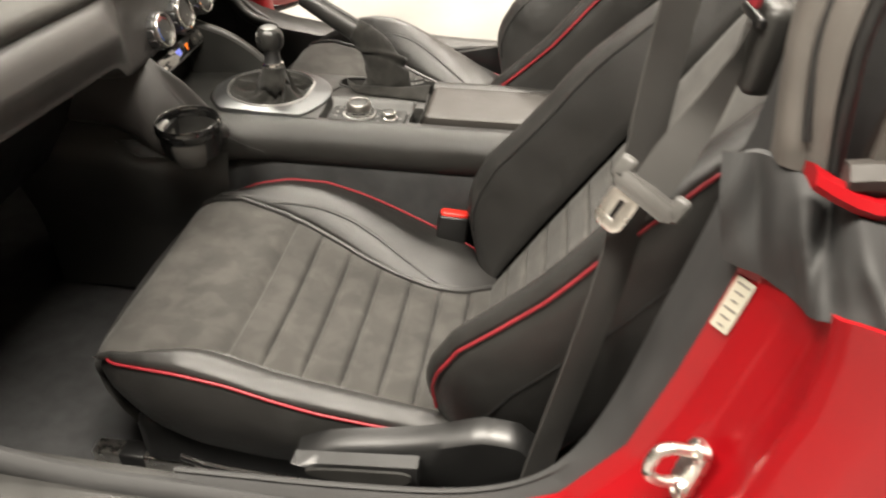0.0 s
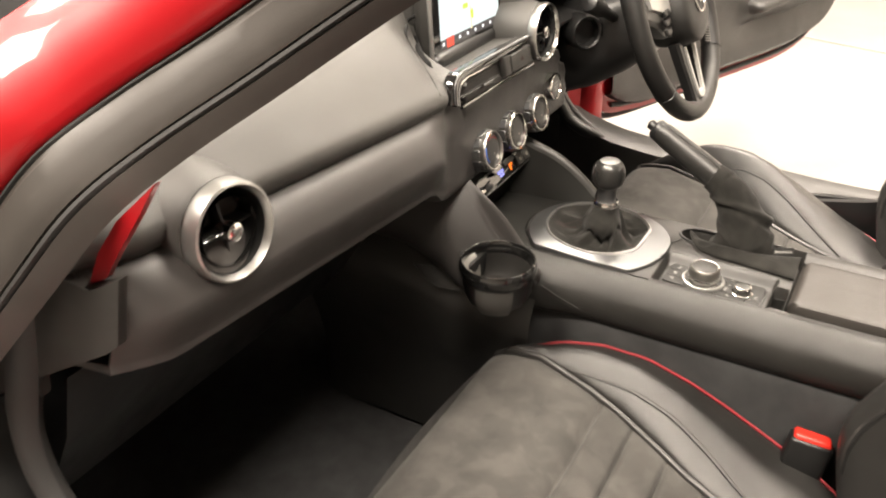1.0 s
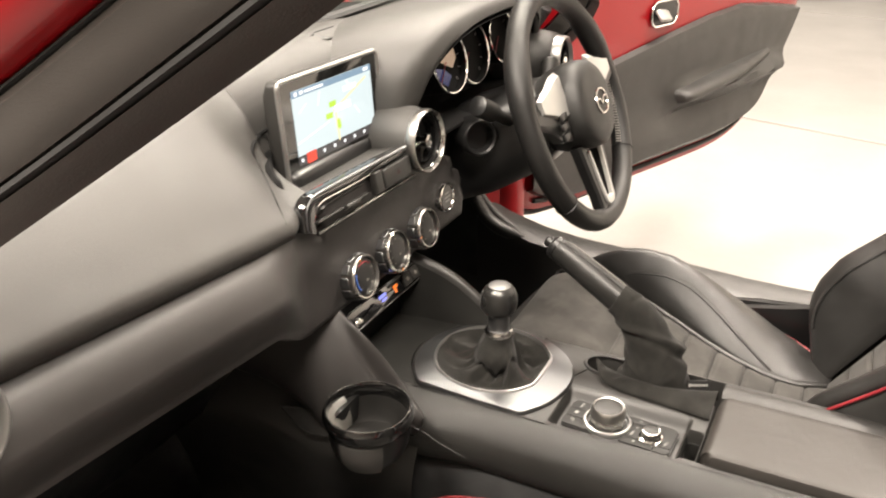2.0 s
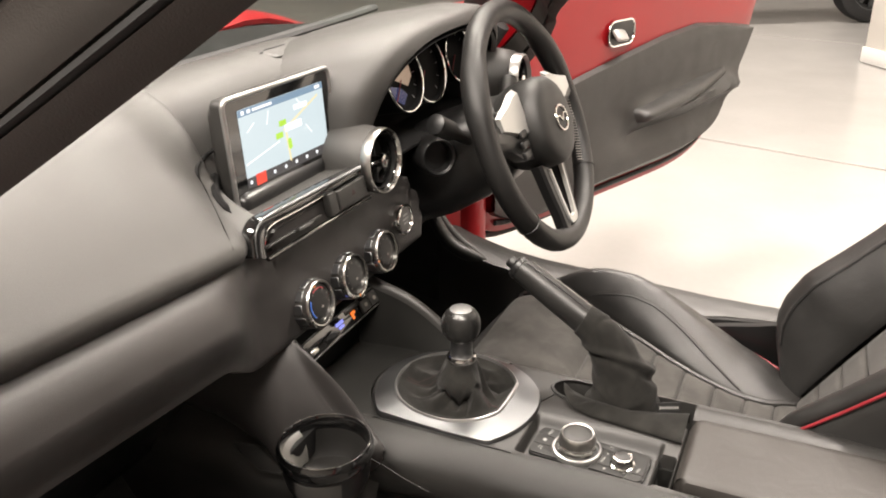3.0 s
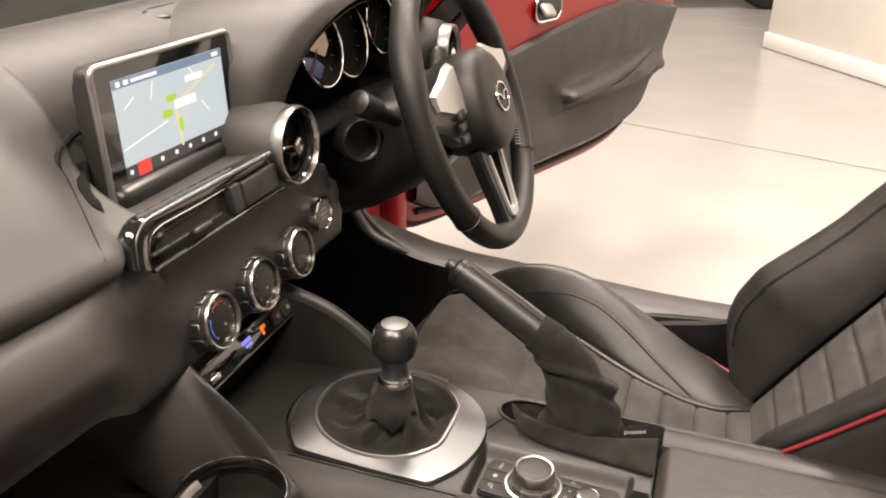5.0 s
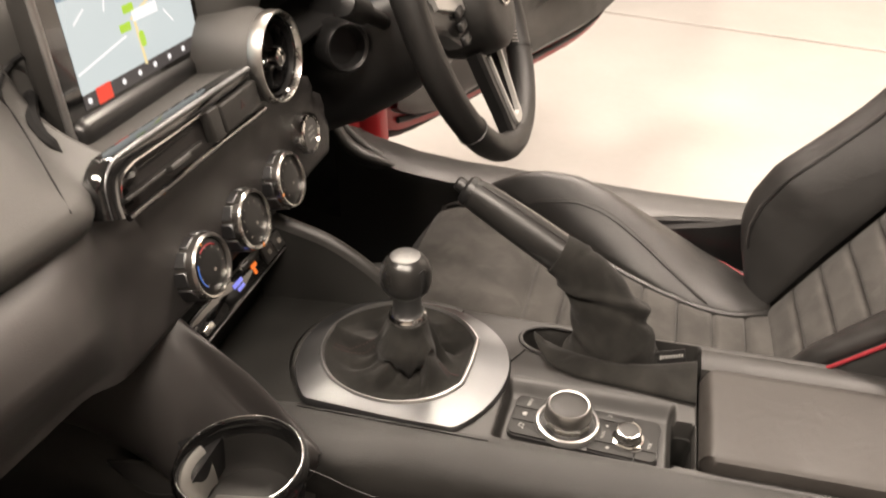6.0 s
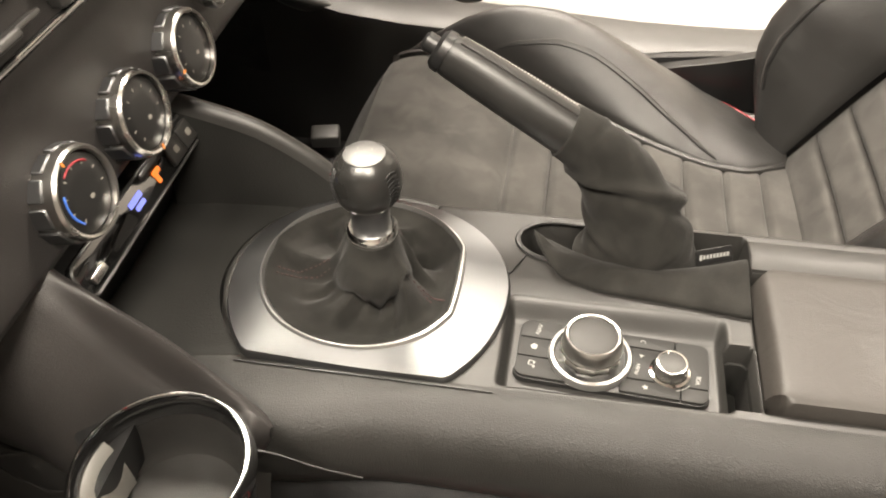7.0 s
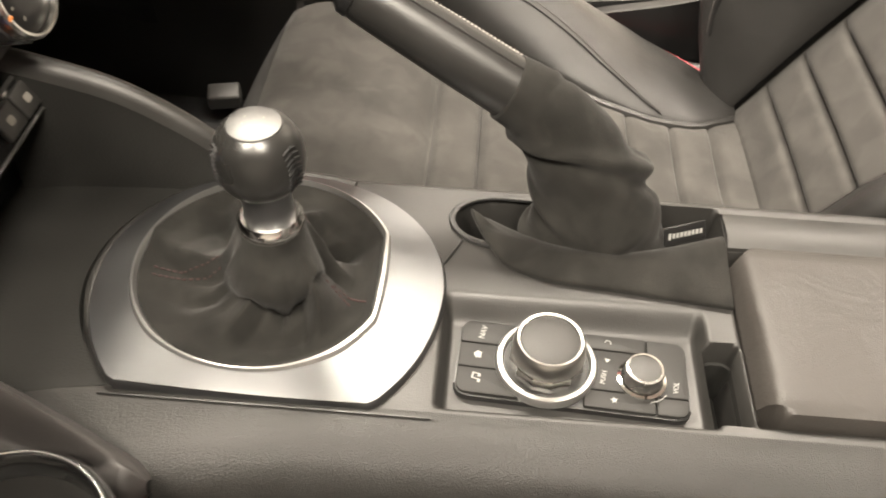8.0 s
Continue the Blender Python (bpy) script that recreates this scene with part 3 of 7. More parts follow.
    part("seal_flap", thick(skin(rings, closed=False, caps=False), 0.006), RUBBER, CAR, "creased black rubber flap over the jamb", 70)
    # sticker: pale label with grey bars for its small print
    m = facing((0.6165, -0.7035, 0.768), (-0.593, -0.791, 0.152), (0.25, 0.0, 1))
    sticker = part("sticker", plate(rounded(0.0155, 0.050, 0.0015), 0.0006, m @ pose(0, 0, 0.0015)), PAPER, CAR, "cream paper label with unreadable print")
    for k in range(6):
        part("print_bar", plate(rounded(0.0115 - 0.003 * (k % 3), 0.0022, 0.0005, 1), 0.0003, m @ pose(0, 0.020 - 0.0080 * k, 0.0022)), INK, sticker)
    # latch striker
    m = facing((0.604, -0.757, 0.643), (-0.88, -0.40, 0.25))
    latch = part("latch_plate", plate(rounded(0.024, 0.056, 0.010), 0.006, m, 0.0015), STEEL, CAR, "zinc steel door striker")
    part("striker_bar", tube(spline([m @ V(0.0, 0.018, 0.004), m @ V(-0.004, 0.019, 0.024), m @ V(-0.006, 0.012, 0.036), m @ V(-0.006, -0.008, 0.036), m @ V(-0.004, -0.017, 0.024), m @ V(0.0, -0.016, 0.004)], 5), 0.0052, 10), STEEL, latch)
    for dy in (0.021, -0.021):
        part("screw", lathe(((0.0085, 0.0), (0.0085, 0.003), (0.007, 0.0045), (0.004, 0.0045), (0.003, 0.0025), (0, 0.0025)), m @ pose(0.003, dy, 0.006), 16), STEEL, latch)
    part("jamb_stamping", lathe(((0.012, -0.002), (0.0112, 0.0004), (0.010, 0.0006), (0.0088, 0.0), (0, 0.0)), facing((0.602, -0.7025, 0.709), (-0.593, -0.791, 0.152)) @ pose(0, 0, -0.0022), 24), RED, CAR)


rear_body()


def rear_and_wheels():
    """The plain tail of the body and the four wheels on which the car stands."""
    rings = []
    for x, w, z, low in ((0.86, 0.80, 0.80, 0.36), (1.00, 0.855, 0.86, 0.62), (1.15, 0.865, 0.88, 0.66), (1.30, 0.86, 0.87, 0.60), (1.45, 0.84, 0.85, 0.36), (1.62, 0.79, 0.81, 0.32), (1.74, 0.70, 0.74, 0.36)):
        rings.append([V(x, w * c, low + (z - low) * t) for c, t in ((-0.98, 0.0), (-1.0, 0.3), (-1.0, 0.7), (-0.95, 0.92), (-0.80, 0.99), (-0.4, 1.0), (0.0, 1.0), (0.4, 1.0), (0.80, 0.99), (0.95, 0.92), (1.0, 0.7), (1.0, 0.3), (0.98, 0.0))])
    part("tail", skin(rings), RED, CAR, "red rear deck and tail")
    for x in (-1.33, 1.10):
        for side in (-1, 1):
            w = pose(x, side * 0.755, 0.310, 90 * side, 0, 0)
            tyre = part("wheel", lathe(((0.215, 0.085), (0.27, 0.098), (0.300, 0.085), (0.310, 0.05), (0.310, -0.05), (0.300, -0.085), (0.27, -0.098), (0.215, -0.085)), w, 48), TYRE, CAR, "black tyre on a silver wheel")
            part("rim", lathe(((0.217, 0.083), (0.210, 0.088), (0.198, 0.078), (0.190, 0.03), (0.185, -0.06)), w, 40), SILVER, tyre)
            part("rim_back", lathe(((0.187, -0.01), (0.0, -0.01)), w, 24), DARK, tyre)
            for k in range(10):
                part("spoke", rbox((0.175, 0.030, 0.018), w @ pose(0, 0, 0, 0, 0, 36 * k) @ pose(0.108, 0, 0.066, 0, 6, 0), 0.003, 1), SILVER, tyre)


rear_and_wheels()
part("jamb_stamping", rbox((0.030, 0.016, 0.003), facing((0.595, -0.706, 0.665), (-0.593, -0.791, 0.152)) @ pose(0, 0, -0.0032, 0, 0, 25), 0.0014, 2), RED, CAR)


# ---- driver's door, swung open ----
def open_door():
    hinge, along = V(-0.30, 0.79, 0), V(0.3466, 0.938, 0).normalized()
    inward = V(along.y, -along.x, 0)
    door = thing("open_door", "open red driver's door with grey inner panel", "car door", (-0.30, 0.79, 0.4))

    def P(a, z, d=0.0):
        return hinge + along * a + V(0, 0, z) + inward * d

    low = ((-0.006, 0.475), (0.006, 0.446), (0.020, 0.428), (0.040, 0.414), (0.070, 0.405), (0.112, 0.400), (0.2, 0.392), (0.45, 0.388), (0.70, 0.385), (0.80, 0.388), (0.88, 0.399), (0.94, 0.418), (0.99, 0.447), (1.04, 0.492), (1.09, 0.552), (1.14, 0.628), (1.18, 0.705), (1.21, 0.785), (1.228, 0.84), (1.24, 0.88))
    low = [(p.x, p.y) for p in spline([V(a, z) for a, z in low], 4)]
    high = 0.90
    rings = []
    for a, z in low:
        t = a / 1.24
        rings.append([P(a, z, -0.02), P(a, z + 0.004, -0.004), P(a, z + 0.02, 0.0), P(a, lerp(z + 0.02, high, 0.5), 0.0), P(a, high, 0.0), P(a, high + 0.004, -0.01), P(a, high, -0.10),
                      P(a, lerp(z, high, 0.5), -0.14), P(a, z + 0.02, -0.12)])
    part("shell", skin(rings), RED, door, "red painted door shell")
    # inner panel of grey plastic, proud of the shell
    top = ((0.03, 0.60), (0.14, 0.665), (0.25, 0.70), (0.51, 0.738), (0.70, 0.762), (0.86, 0.772), (1.00, 0.757), (1.10, 0.742), (1.19, 0.728))
    rings = []
    for a in np.linspace(0.03, 1.165, 90):
        zt = table([q[0] for q in top], [q[1] for q in top], a)
        zb = table([q[0] for q in low], [q[1] for q in low], a) + table((0.03, 0.06, 0.10, 0.18, 0.40), (0.045, 0.040, 0.028, 0.022, 0.040), a)
        row = [P(a, zb, 0.002), P(a, zb + 0.006, 0.018)]
        for k in range(1, 15):
            z = lerp(zb + 0.006, zt - 0.006, k / 15)
            bulge = 0.022 + 0.02 * math.exp(-((z - 0.47) / 0.06) ** 2) * ease(0.1, 0.4, a)
            arm = math.exp(-((z - 0.575 - 0.03 * (a - 0.6)) / 0.022) ** 2) * ease(0.50, 0.60, a) * (1 - ease(1.02, 1.12, a))
            dip = math.exp(-((z - 0.53) / 0.03) ** 2) * math.exp(-((a - 0.60) / 0.10) ** 2)
            row.append(P(a, z, bulge + 0.045 * arm - 0.018 * dip))
        row += [P(a, zt - 0.006, 0.018), P(a, zt, 0.002)]
        rings.append(row)
    part("inner_panel", skin(rings, closed=False, caps=False), HARD, door, "dark grey moulded inner door panel")
    stations = spline([V(0.540, 0.584, 0.5), V(0.552, 0.587, 0.92), V(0.60, 0.591, 1.0), V(0.72, 0.602, 1.0), V(0.86, 0.614, 0.8), V(1.0, 0.628, 0.45)], 5)
    part("armrest", skin([[P(q.x, q.y + dz * (0.6 + 0.4 * q.z), dd * q.z) for dz, dd in ((-0.022, 0.020), (-0.019, 0.055), (-0.013, 0.070), (-0.004, 0.074), (0.005, 0.070), (0.012, 0.055), (0.016, 0.020))] for q in stations]), HARD, door, "dark grey pull handle", 50)
    m = facing(P(0.50, 0.792, 0.003), inward)
    bezel = part("handle_recess", plate(rounded(0.110, 0.060, 0.024), 0.003, m, 0.001), DARK, door, "black door release cup")
    ring = [m @ V(x, y, 0.003) for x, y in rounded(0.108, 0.058, 0.024, 6)]
    part("bezel_rim", tube(ring, 0.003, 8, closed=True, up=inward), CHROME, bezel, "chrome bezel")
    # chrome lever, its shine put into the pale SPOKE colour
    part("release_lever", rbox((0.066, 0.030, 0.012), m @ pose(-0.014, -0.004, 0.010, -38, 14, -8), 0.005), SPOKE, bezel, "chrome release lever with its shine painted in")
    part("lower_strip", tube([P(a, table([q[0] for q in low], [q[1] for q in low], a) + 0.026, 0.003) for a in np.linspace(0.05, 0.93, 24)], 0.006, 6), RUBBER, door)
    edge = spline([P(a, z, -0.030) for a, z in ((-0.022, 0.52), (-0.018, 0.472), (-0.006, 0.442), (0.022, 0.415), (0.062, 0.396), (0.112, 0.388), (0.19, 0.384), (0.40, 0.380))], 6)
    part("edge_seal", tube(edge, 0.0075, 8), RUBBER, door, "black rubber seal along the door's hinge corner")
    rings = [[P(a, 0.90 + dz, d) for dz, d in ((0.0, -0.02), (0.012, -0.025), (0.018, -0.05), (0.0, -0.06))] for a in np.linspace(0.02, 1.23, 10)]
    part("window_seal", skin(rings), RUBBER, door, "black window slot seal")
    m = P(0.16, 0.80, -0.01)
    part("mirror_gusset", skin([[P(0.02, 0.90, 0.01), P(0.16, 0.90, 0.01), P(0.02, 1.02, -0.01)], [P(0.02, 0.90, -0.05), P(0.16, 0.90, -0.05), P(0.02, 1.02, -0.06)]]), DARK, door, "black mirror corner")
    return door


open_door()


# red jamb between the driver's kick panel and the open door
rings = []
for t in np.linspace(0, 1, 14):
    rings.append([V(x, y, lerp(z0, 0.66, t)) for x, y, z0 in ((-0.345, 0.702, 0.430), (-0.335, 0.722, 0.424), (-0.322, 0.746, 0.418), (-0.312, 0.752, 0.414), (-0.302, 0.760, 0.408), (-0.288, 0.782, 0.394), (-0.287, 0.80, 0.386), (-0.300, 0.812, 0.380))])
part("hinge_jamb", thick(skin(rings, closed=False, caps=False), 0.004), RED, CAR, "red painted hinge jamb", 30)


# ---- seats ----
def seat(side, dx, dz, name, label):
    """side: -1 for the passenger's, 1 for the driver's; o counts outward from the seat's own middle."""
    mid = 0.335
    th = thing(name, label, "car seat", (0.15 + dx, side * mid, 0.21), "sports seats")

    def W(x, o, z):
        return V(x + dx, side * (mid + o), z + dz)

    def top(x):
        return table((-0.10, -0.085, -0.06, -0.02, 0.06, 0.20, 0.32, 0.40, 0.42), (0.428, 0.445, 0.454, 0.458, 0.448, 0.415, 0.390, 0.380, 0.379), x)

    def seam(x):
        return table((-0.10, -0.02, 0.03, 0.10, 0.16, 0.20, 0.25, 0.30, 0.35, 0.39, 0.42), (0.184, 0.186, 0.174, 0.155, 0.131, 0.113, 0.096, 0.087, 0.090, 0.112, 0.130), x)

    def pipe(x, mode=0):
        xs = (-0.08, -0.05, 0.0, 0.05, 0.11, 0.17, 0.22, 0.28, 0.34, 0.40)
        if mode == 2:
            return (table(xs, (0.172, 0.198, 0.216, 0.224, 0.226, 0.226, 0.224, 0.222, 0.219, 0.214), x), table(xs, (0.436, 0.449, 0.465, 0.470, 0.462, 0.444, 0.430, 0.420, 0.411, 0.400), x))
        return (table(xs, (0.172, 0.198, 0.216, 0.226, 0.231, 0.231, 0.230, 0.224, 0.206, 0.172), x), table(xs, (0.436, 0.449, 0.465, 0.471, 0.467, 0.450, 0.430, 0.406, 0.389, 0.376), x))

    def ridge(x, mode):
        """Crown of a tall outer bolster: 1 on the driver's seat, 2 on the passenger's."""
        if mode == 2:
            return table((-0.085, -0.05, 0.0, 0.05, 0.10, 0.16, 0.23, 0.30, 0.36, 0.40), (0.440, 0.458, 0.478, 0.487, 0.477, 0.458, 0.443, 0.431, 0.420, 0.410), x)
        return table((-0.085, -0.03, 0.01, 0.04, 0.07, 0.12, 0.16, 0.205, 0.24, 0.30, 0.36, 0.40), (0.440, 0.472, 0.494, 0.506, 0.511, 0.508, 0.494, 0.470, 0.450, 0.416, 0.392, 0.382), x)

    def outer_seam(x):
        """The suede reaches further out on the sill side of the passenger's seat."""
        return max(seam(x), 0.163) if side < 0 else seam(x)

    def flat(x0, x1):
        return lambda u, v: (lambda x: W(x, lerp(-seam(x), outer_seam(x), u), top(x) - 0.005 * math.sin(math.pi * u)))(lerp(x0, x1, v))

    part("cushion_front", pad(flat(-0.098, 0.082), 24, 16, 0.004, 0.008, 10), SUEDE, th, "dark charcoal suede cushion front")
    edges = (0.082, 0.127, 0.178, 0.228, 0.276, 0.322, 0.365, 0.415)
    for a, b in zip(edges, edges[1:]):
        part("cushion_pleat", pad(flat(a, b), 20, 14, 0.004, 0.007, 9), SUEDE, th)
    part("cushion_backing", pad(flat(-0.09, 0.41), 8, 20, -0.0065, 0.0065, 8), SUEDE, th)
    # front face below the suede
    rings = []
    for o in np.linspace(-0.172, 0.172, 15):
        rings.append([W(x - 0.012 * (1 - (o / 0.172) ** 2), o, z) for x, z in ((-0.093, 0.428), (-0.097, 0.41), (-0.092, 0.37), (-0.075, 0.33), (-0.05, 0.30))])
    part("front_face", skin(rings, closed=False, caps=False), SUEDE, th)
    for s in (-1, 1):
        mode = 0 if s < 0 else (1 if side > 0 else 2)

        def bolster(u, v, s=s, mode=mode):
            x = lerp(-0.085, 0.40, v)
            a, (c, zc), za = (outer_seam(x) if s > 0 else seam(x)), pipe(x, mode), top(x)
            zr = ridge(x, mode) if mode else max(zc + 0.001, za + 0.004)
            zc = min(zc, zr - 0.001)
            pts = (V(a, za), V(lerp(a, c, 0.20), lerp(za, zr, 0.52)), V(lerp(a, c, 0.58), lerp(za, zr, 0.98)), V(lerp(a, c, 0.90), lerp(zr, zc, 0.30)), V(c, zc))
            g = min(u, 0.9999) * 4
            k = int(g)
            p0, p1, p2, p3 = pts[max(k - 1, 0)], pts[k], pts[k + 1], pts[min(k + 2, 4)]
            f = g - k
            m = 0.5 * (2 * p1 + (p2 - p0) * f + (2 * p0 - 5 * p1 + 4 * p2 - p3) * f * f + (3 * p1 - p0 - 3 * p2 + p3) * f**3)
            return W(x, s * m.x, m.y)
        welt = [W(x, s * (outer_seam(x) if s > 0 else seam(x)), top(x) - 0.0045) for x in np.linspace(-0.075, 0.395, 36)]
        part("seam_welt", tube(welt, 0.0050, 8), LEATHER, th)
        part("cushion_bolster", pad(bolster, 22, 48, 0.001, 0.0025, 14), LEATHER, th, "smooth black leather side bolster")
        line = [W(x, s * (pipe(x, mode)[0] + 0.002), pipe(x, mode)[1] + 0.001) for x in np.linspace(-0.02 if mode == 1 else -0.078, 0.395, 40)]
        part("piping", tube(line, 0.0019, 8), PIPING, th, "red piping")
        for off, r in ((0.0, 0.0012), (0.028, 0.0004)):
            stitch = [bolster(0.04 + off + 0.30 * math.sin(math.pi * (v - 0.225) / 0.60) ** 0.7, v) + V(0, 0, 0.0018) for v in np.linspace(0.23, 0.82, 44)]
            part("seam", tube(stitch, r, 6), DARK if not off else SEAM_THREAD, th)
        rings = []
        for x in np.linspace(-0.08, 0.40, 24):
            c, z = pipe(x, mode)
            zb = table((-0.08, -0.02, 0.06, 0.15, 0.40), (0.395, 0.365, 0.345, 0.335, 0.33), x)
            rings.append([W(x, s * o, zz) for o, zz in ((c, z - 0.001), (c + 0.010, lerp(z, zb, 0.3)), (c + 0.008, lerp(z, zb, 0.65)), (c - 0.004, zb), (c - 0.03, zb - 0.01))])
        part("cushion_side", skin(rings, closed=False, caps=False), LEATHER, th, "black leather cushion side")
    # seat base, rails and the recliner handle on the outer side
    part("base", rbox((0.42, 0.40, 0.09), Matrix.Translation(W(0.16, 0, 0.305)), 0.02), DARK, th)
    for s in (-0.17, 0.17):
        part("rail", rbox((0.56, 0.028, 0.03), Matrix.Translation(W(0.14, s, 0.237)), 0.005), STEEL, th, "steel seat rail")
        for x in (-0.08, 0.36):
            part("rail_foot", rbox((0.04, 0.032, 0.05), Matrix.Translation(W(x, s, 0.228)), 0.005), DARK, th)
    rings = []
    for x in np.linspace(0.20, 0.49, 22):
        zt = table((0.20, 0.23, 0.26, 0.32, 0.36, 0.42, 0.46, 0.49), (0.398, 0.416, 0.424, 0.436, 0.447, 0.470, 0.468, 0.44), x)
        zb = table((0.20, 0.3, 0.42, 0.49), (0.385, 0.37, 0.37, 0.39), x)
        rings.append([W(x, o, z) for o, z in ((0.235, zb), (0.262, zb + 0.004), (0.268, lerp(zb, zt, 0.5)), (0.264, zt - 0.012), (0.255, zt - 0.003), (0.235, zt))])
    part("side_cover", skin(rings), DARK, th, "black plastic side cover")
    rings = []
    for x in np.linspace(0.205, 0.352, 14):
        t = (x - 0.205) / 0.147
        zt, zb = lerp(0.414, 0.430, t), lerp(0.412, 0.384, min(1, t * 3)) if t < 0.34 else lerp(0.384, 0.392, (t - 0.34) / 0.66)
        rings.append([W(x, o, z) for o, z in ((0.268, zb), (0.284, zb + 0.003), (0.288, lerp(zb, zt, 0.5)), (0.284, zt - 0.003), (0.268, zt))])
    handle = part("recliner_handle", skin(rings), DARK, th, "black plastic recliner handle")
    part("handle_inset", skin([[W(x, 0.2885 + dy, z) for dy, z in ((0.0, zb), (0.0018, zb + 0.002), (0.0018, zt - 0.002), (0.0, zt))] for x, zb, zt in ((0.222, 0.400, 0.408), (0.232, 0.396, 0.412), (0.262, 0.392, 0.4165), (0.325, 0.396, 0.4225), (0.338, 0.400, 0.423), (0.345, 0.408, 0.420))]), HARD, handle, "grey grip pad")
    part("slide_lever", tube(spline([W(-0.09, 0.10, 0.30), W(-0.10, 0.05, 0.295), W(-0.10, -0.05, 0.295), W(-0.09, -0.10, 0.30)], 5), 0.006, 8), STEEL, th)
    part("side_rod", tube(spline([W(0.045, 0.25, 0.352), W(0.09, 0.256, 0.348), W(0.17, 0.258, 0.345)], 4), 0.005, 8), GLOSS, th)

    # backrest: s runs up it, d stands off it
    up, fwd, foot = V(0.545, 0, 0.839), V(-0.839, 0, 0.545), V(0.394, 0, 0.381)

    def B(s, o, d):
        q = foot + up * s + fwd * d
        return W(q.x, o, q.z)

    def half(s):
        return table((-0.02, 0.1, 0.35, 0.50, 0.65, 0.78), (0.128, 0.134, 0.132, 0.130, 0.118, 0.09), s)

    def rim(s):
        return (table((-0.02, 0.03, 0.10, 0.16, 0.22, 0.30, 0.42, 0.52, 0.65, 0.78), (0.178, 0.195, 0.211, 0.218, 0.223, 0.231, 0.234, 0.224, 0.185, 0.13), s),
                table((-0.02, 0.0, 0.03, 0.06, 0.09, 0.14, 0.20, 0.26, 0.35, 0.45, 0.55, 0.70, 0.78), (0.022, 0.036, 0.066, 0.090, 0.101, 0.104, 0.090, 0.078, 0.070, 0.055, 0.032, 0.012, 0.004), s))

    def middle(s0, s1):
        return lambda u, v: (lambda s: B(s, lerp(-1, 1, u) * half(s), -0.006 * math.cos(math.pi * lerp(-1, 1, u) / 2)))(lerp(s0, s1, v))

    out = fwd
    edges = np.linspace(-0.005, 0.325, 8)
    for a, b in zip(edges, edges[1:]):
        part("back_pleat", pad(middle(a, b), 16, 14, 0.004, 0.007, 9, out), SUEDE, th)
    part("back_backing", pad(middle(-0.03, 0.78), 8, 24, -0.0055, 0.0065, 8, out), SUEDE, th)
    part("back_upper", pad(middle(0.325, 0.78), 16, 20, 0.012, 0.008, 8, out), SUEDE, th, "plain charcoal suede upper back")
    for s in (-1, 1):
        full = 0.015 if side < 0 and s < 0 else 0.0

        def wing(u, v, s=s, full=full):
            h = lerp(-0.02, 0.78, v)
            a, (c, d) = half(h), rim(h)
            d += full * math.exp(-((h - 0.31) / 0.13) ** 2)
            pts = (V(a, 0.0), V(lerp(a, c, 0.26), 0.52 * d + 0.002), V(lerp(a, c, 0.56), 0.90 * d + 0.003), V(lerp(a, c, 0.85), 1.02 * d + 0.003), V(c, d - 0.007))
            g = min(u, 0.9999) * 4
            k = int(g)
            p0, p1, p2, p3 = pts[max(k - 1, 0)], pts[k], pts[k + 1], pts[min(k + 2, 4)]
            f = g - k
            m = 0.5 * (2 * p1 + (p2 - p0) * f + (2 * p0 - 5 * p1 + 4 * p2 - p3) * f * f + (3 * p1 - p0 - 3 * p2 + p3) * f**3)
            return B(h, s * m.x, m.y)
        part("back_bolster", pad(wing, 20, 56, 0.002, 0.005, 14, out), LEATHER, th, "smooth black leather back bolster")
        line = [B(h, s * (rim(h)[0] + 0.005), rim(h)[1] - 0.006) for h in np.linspace(0.03, 0.50, 44)]
        part("piping", tube(line, 0.0019, 8), PIPING, th, "red piping")
        seam_line = [wing(0.46, v) + fwd * 0.0020 for v in np.linspace(0.07, 0.80, 44)]
        part("seam", tube(seam_line, 0.0022, 6), DARK, th)
        part("seam", tube([wing(0.495, v) + fwd * 0.0020 for v in np.linspace(0.07, 0.80, 44)], 0.0007, 6), SEAM_THREAD, th)
        rings = []
        for h in np.linspace(-0.02, 0.78, 40):
            c, d = rim(h)
            d += full * math.exp(-((h - 0.31) / 0.13) ** 2) - 0.006
            rings.append([B(h, s * oo, dd) for oo, dd in ((c, d), (c + 0.010, d - 0.02), (c + 0.016, lerp(d, -0.08, 0.45)), (c + 0.012, lerp(d, -0.08, 0.8)), (c, -0.09), (c - 0.04, -0.105))])
        part("back_side", skin([spline(r, 3) for r in rings], closed=False, caps=False), LEATHER, th, "black leather backrest side")
        side_seam = [B(h, s * (rim(h)[0] + 0.0165), lerp(rim(h)[1], -0.08, 0.45)) for h in np.linspace(0.05, 0.55, 30)]
        part("seam", tube(side_seam, 0.0012, 6), DARK, th)
    rings = []
    for h in np.linspace(-0.02, 0.78, 16):
        c = rim(h)[0] - 0.04
        rings.append([B(h, o * c, -0.105 - 0.02 * (1 - o * o)) for o in np.linspace(-1, 1, 13)])
    part("back_shell", skin(rings, closed=False, caps=False), DARK, th, "black seat back shell")
    return th


seat(-1, 0.0, 0.0, "sports_seat", "black leather sports seat with charcoal suede pleats and red piping")
seat(1, -0.024, 0.0, "sports_seat", "black leather sports seat with red piping behind the steering wheel")


# ---- dashboard ----
DASH = thing("dashboard", "dark grey soft-touch dashboard with round vents", "dashboard", (-0.3, 0, 0.6))


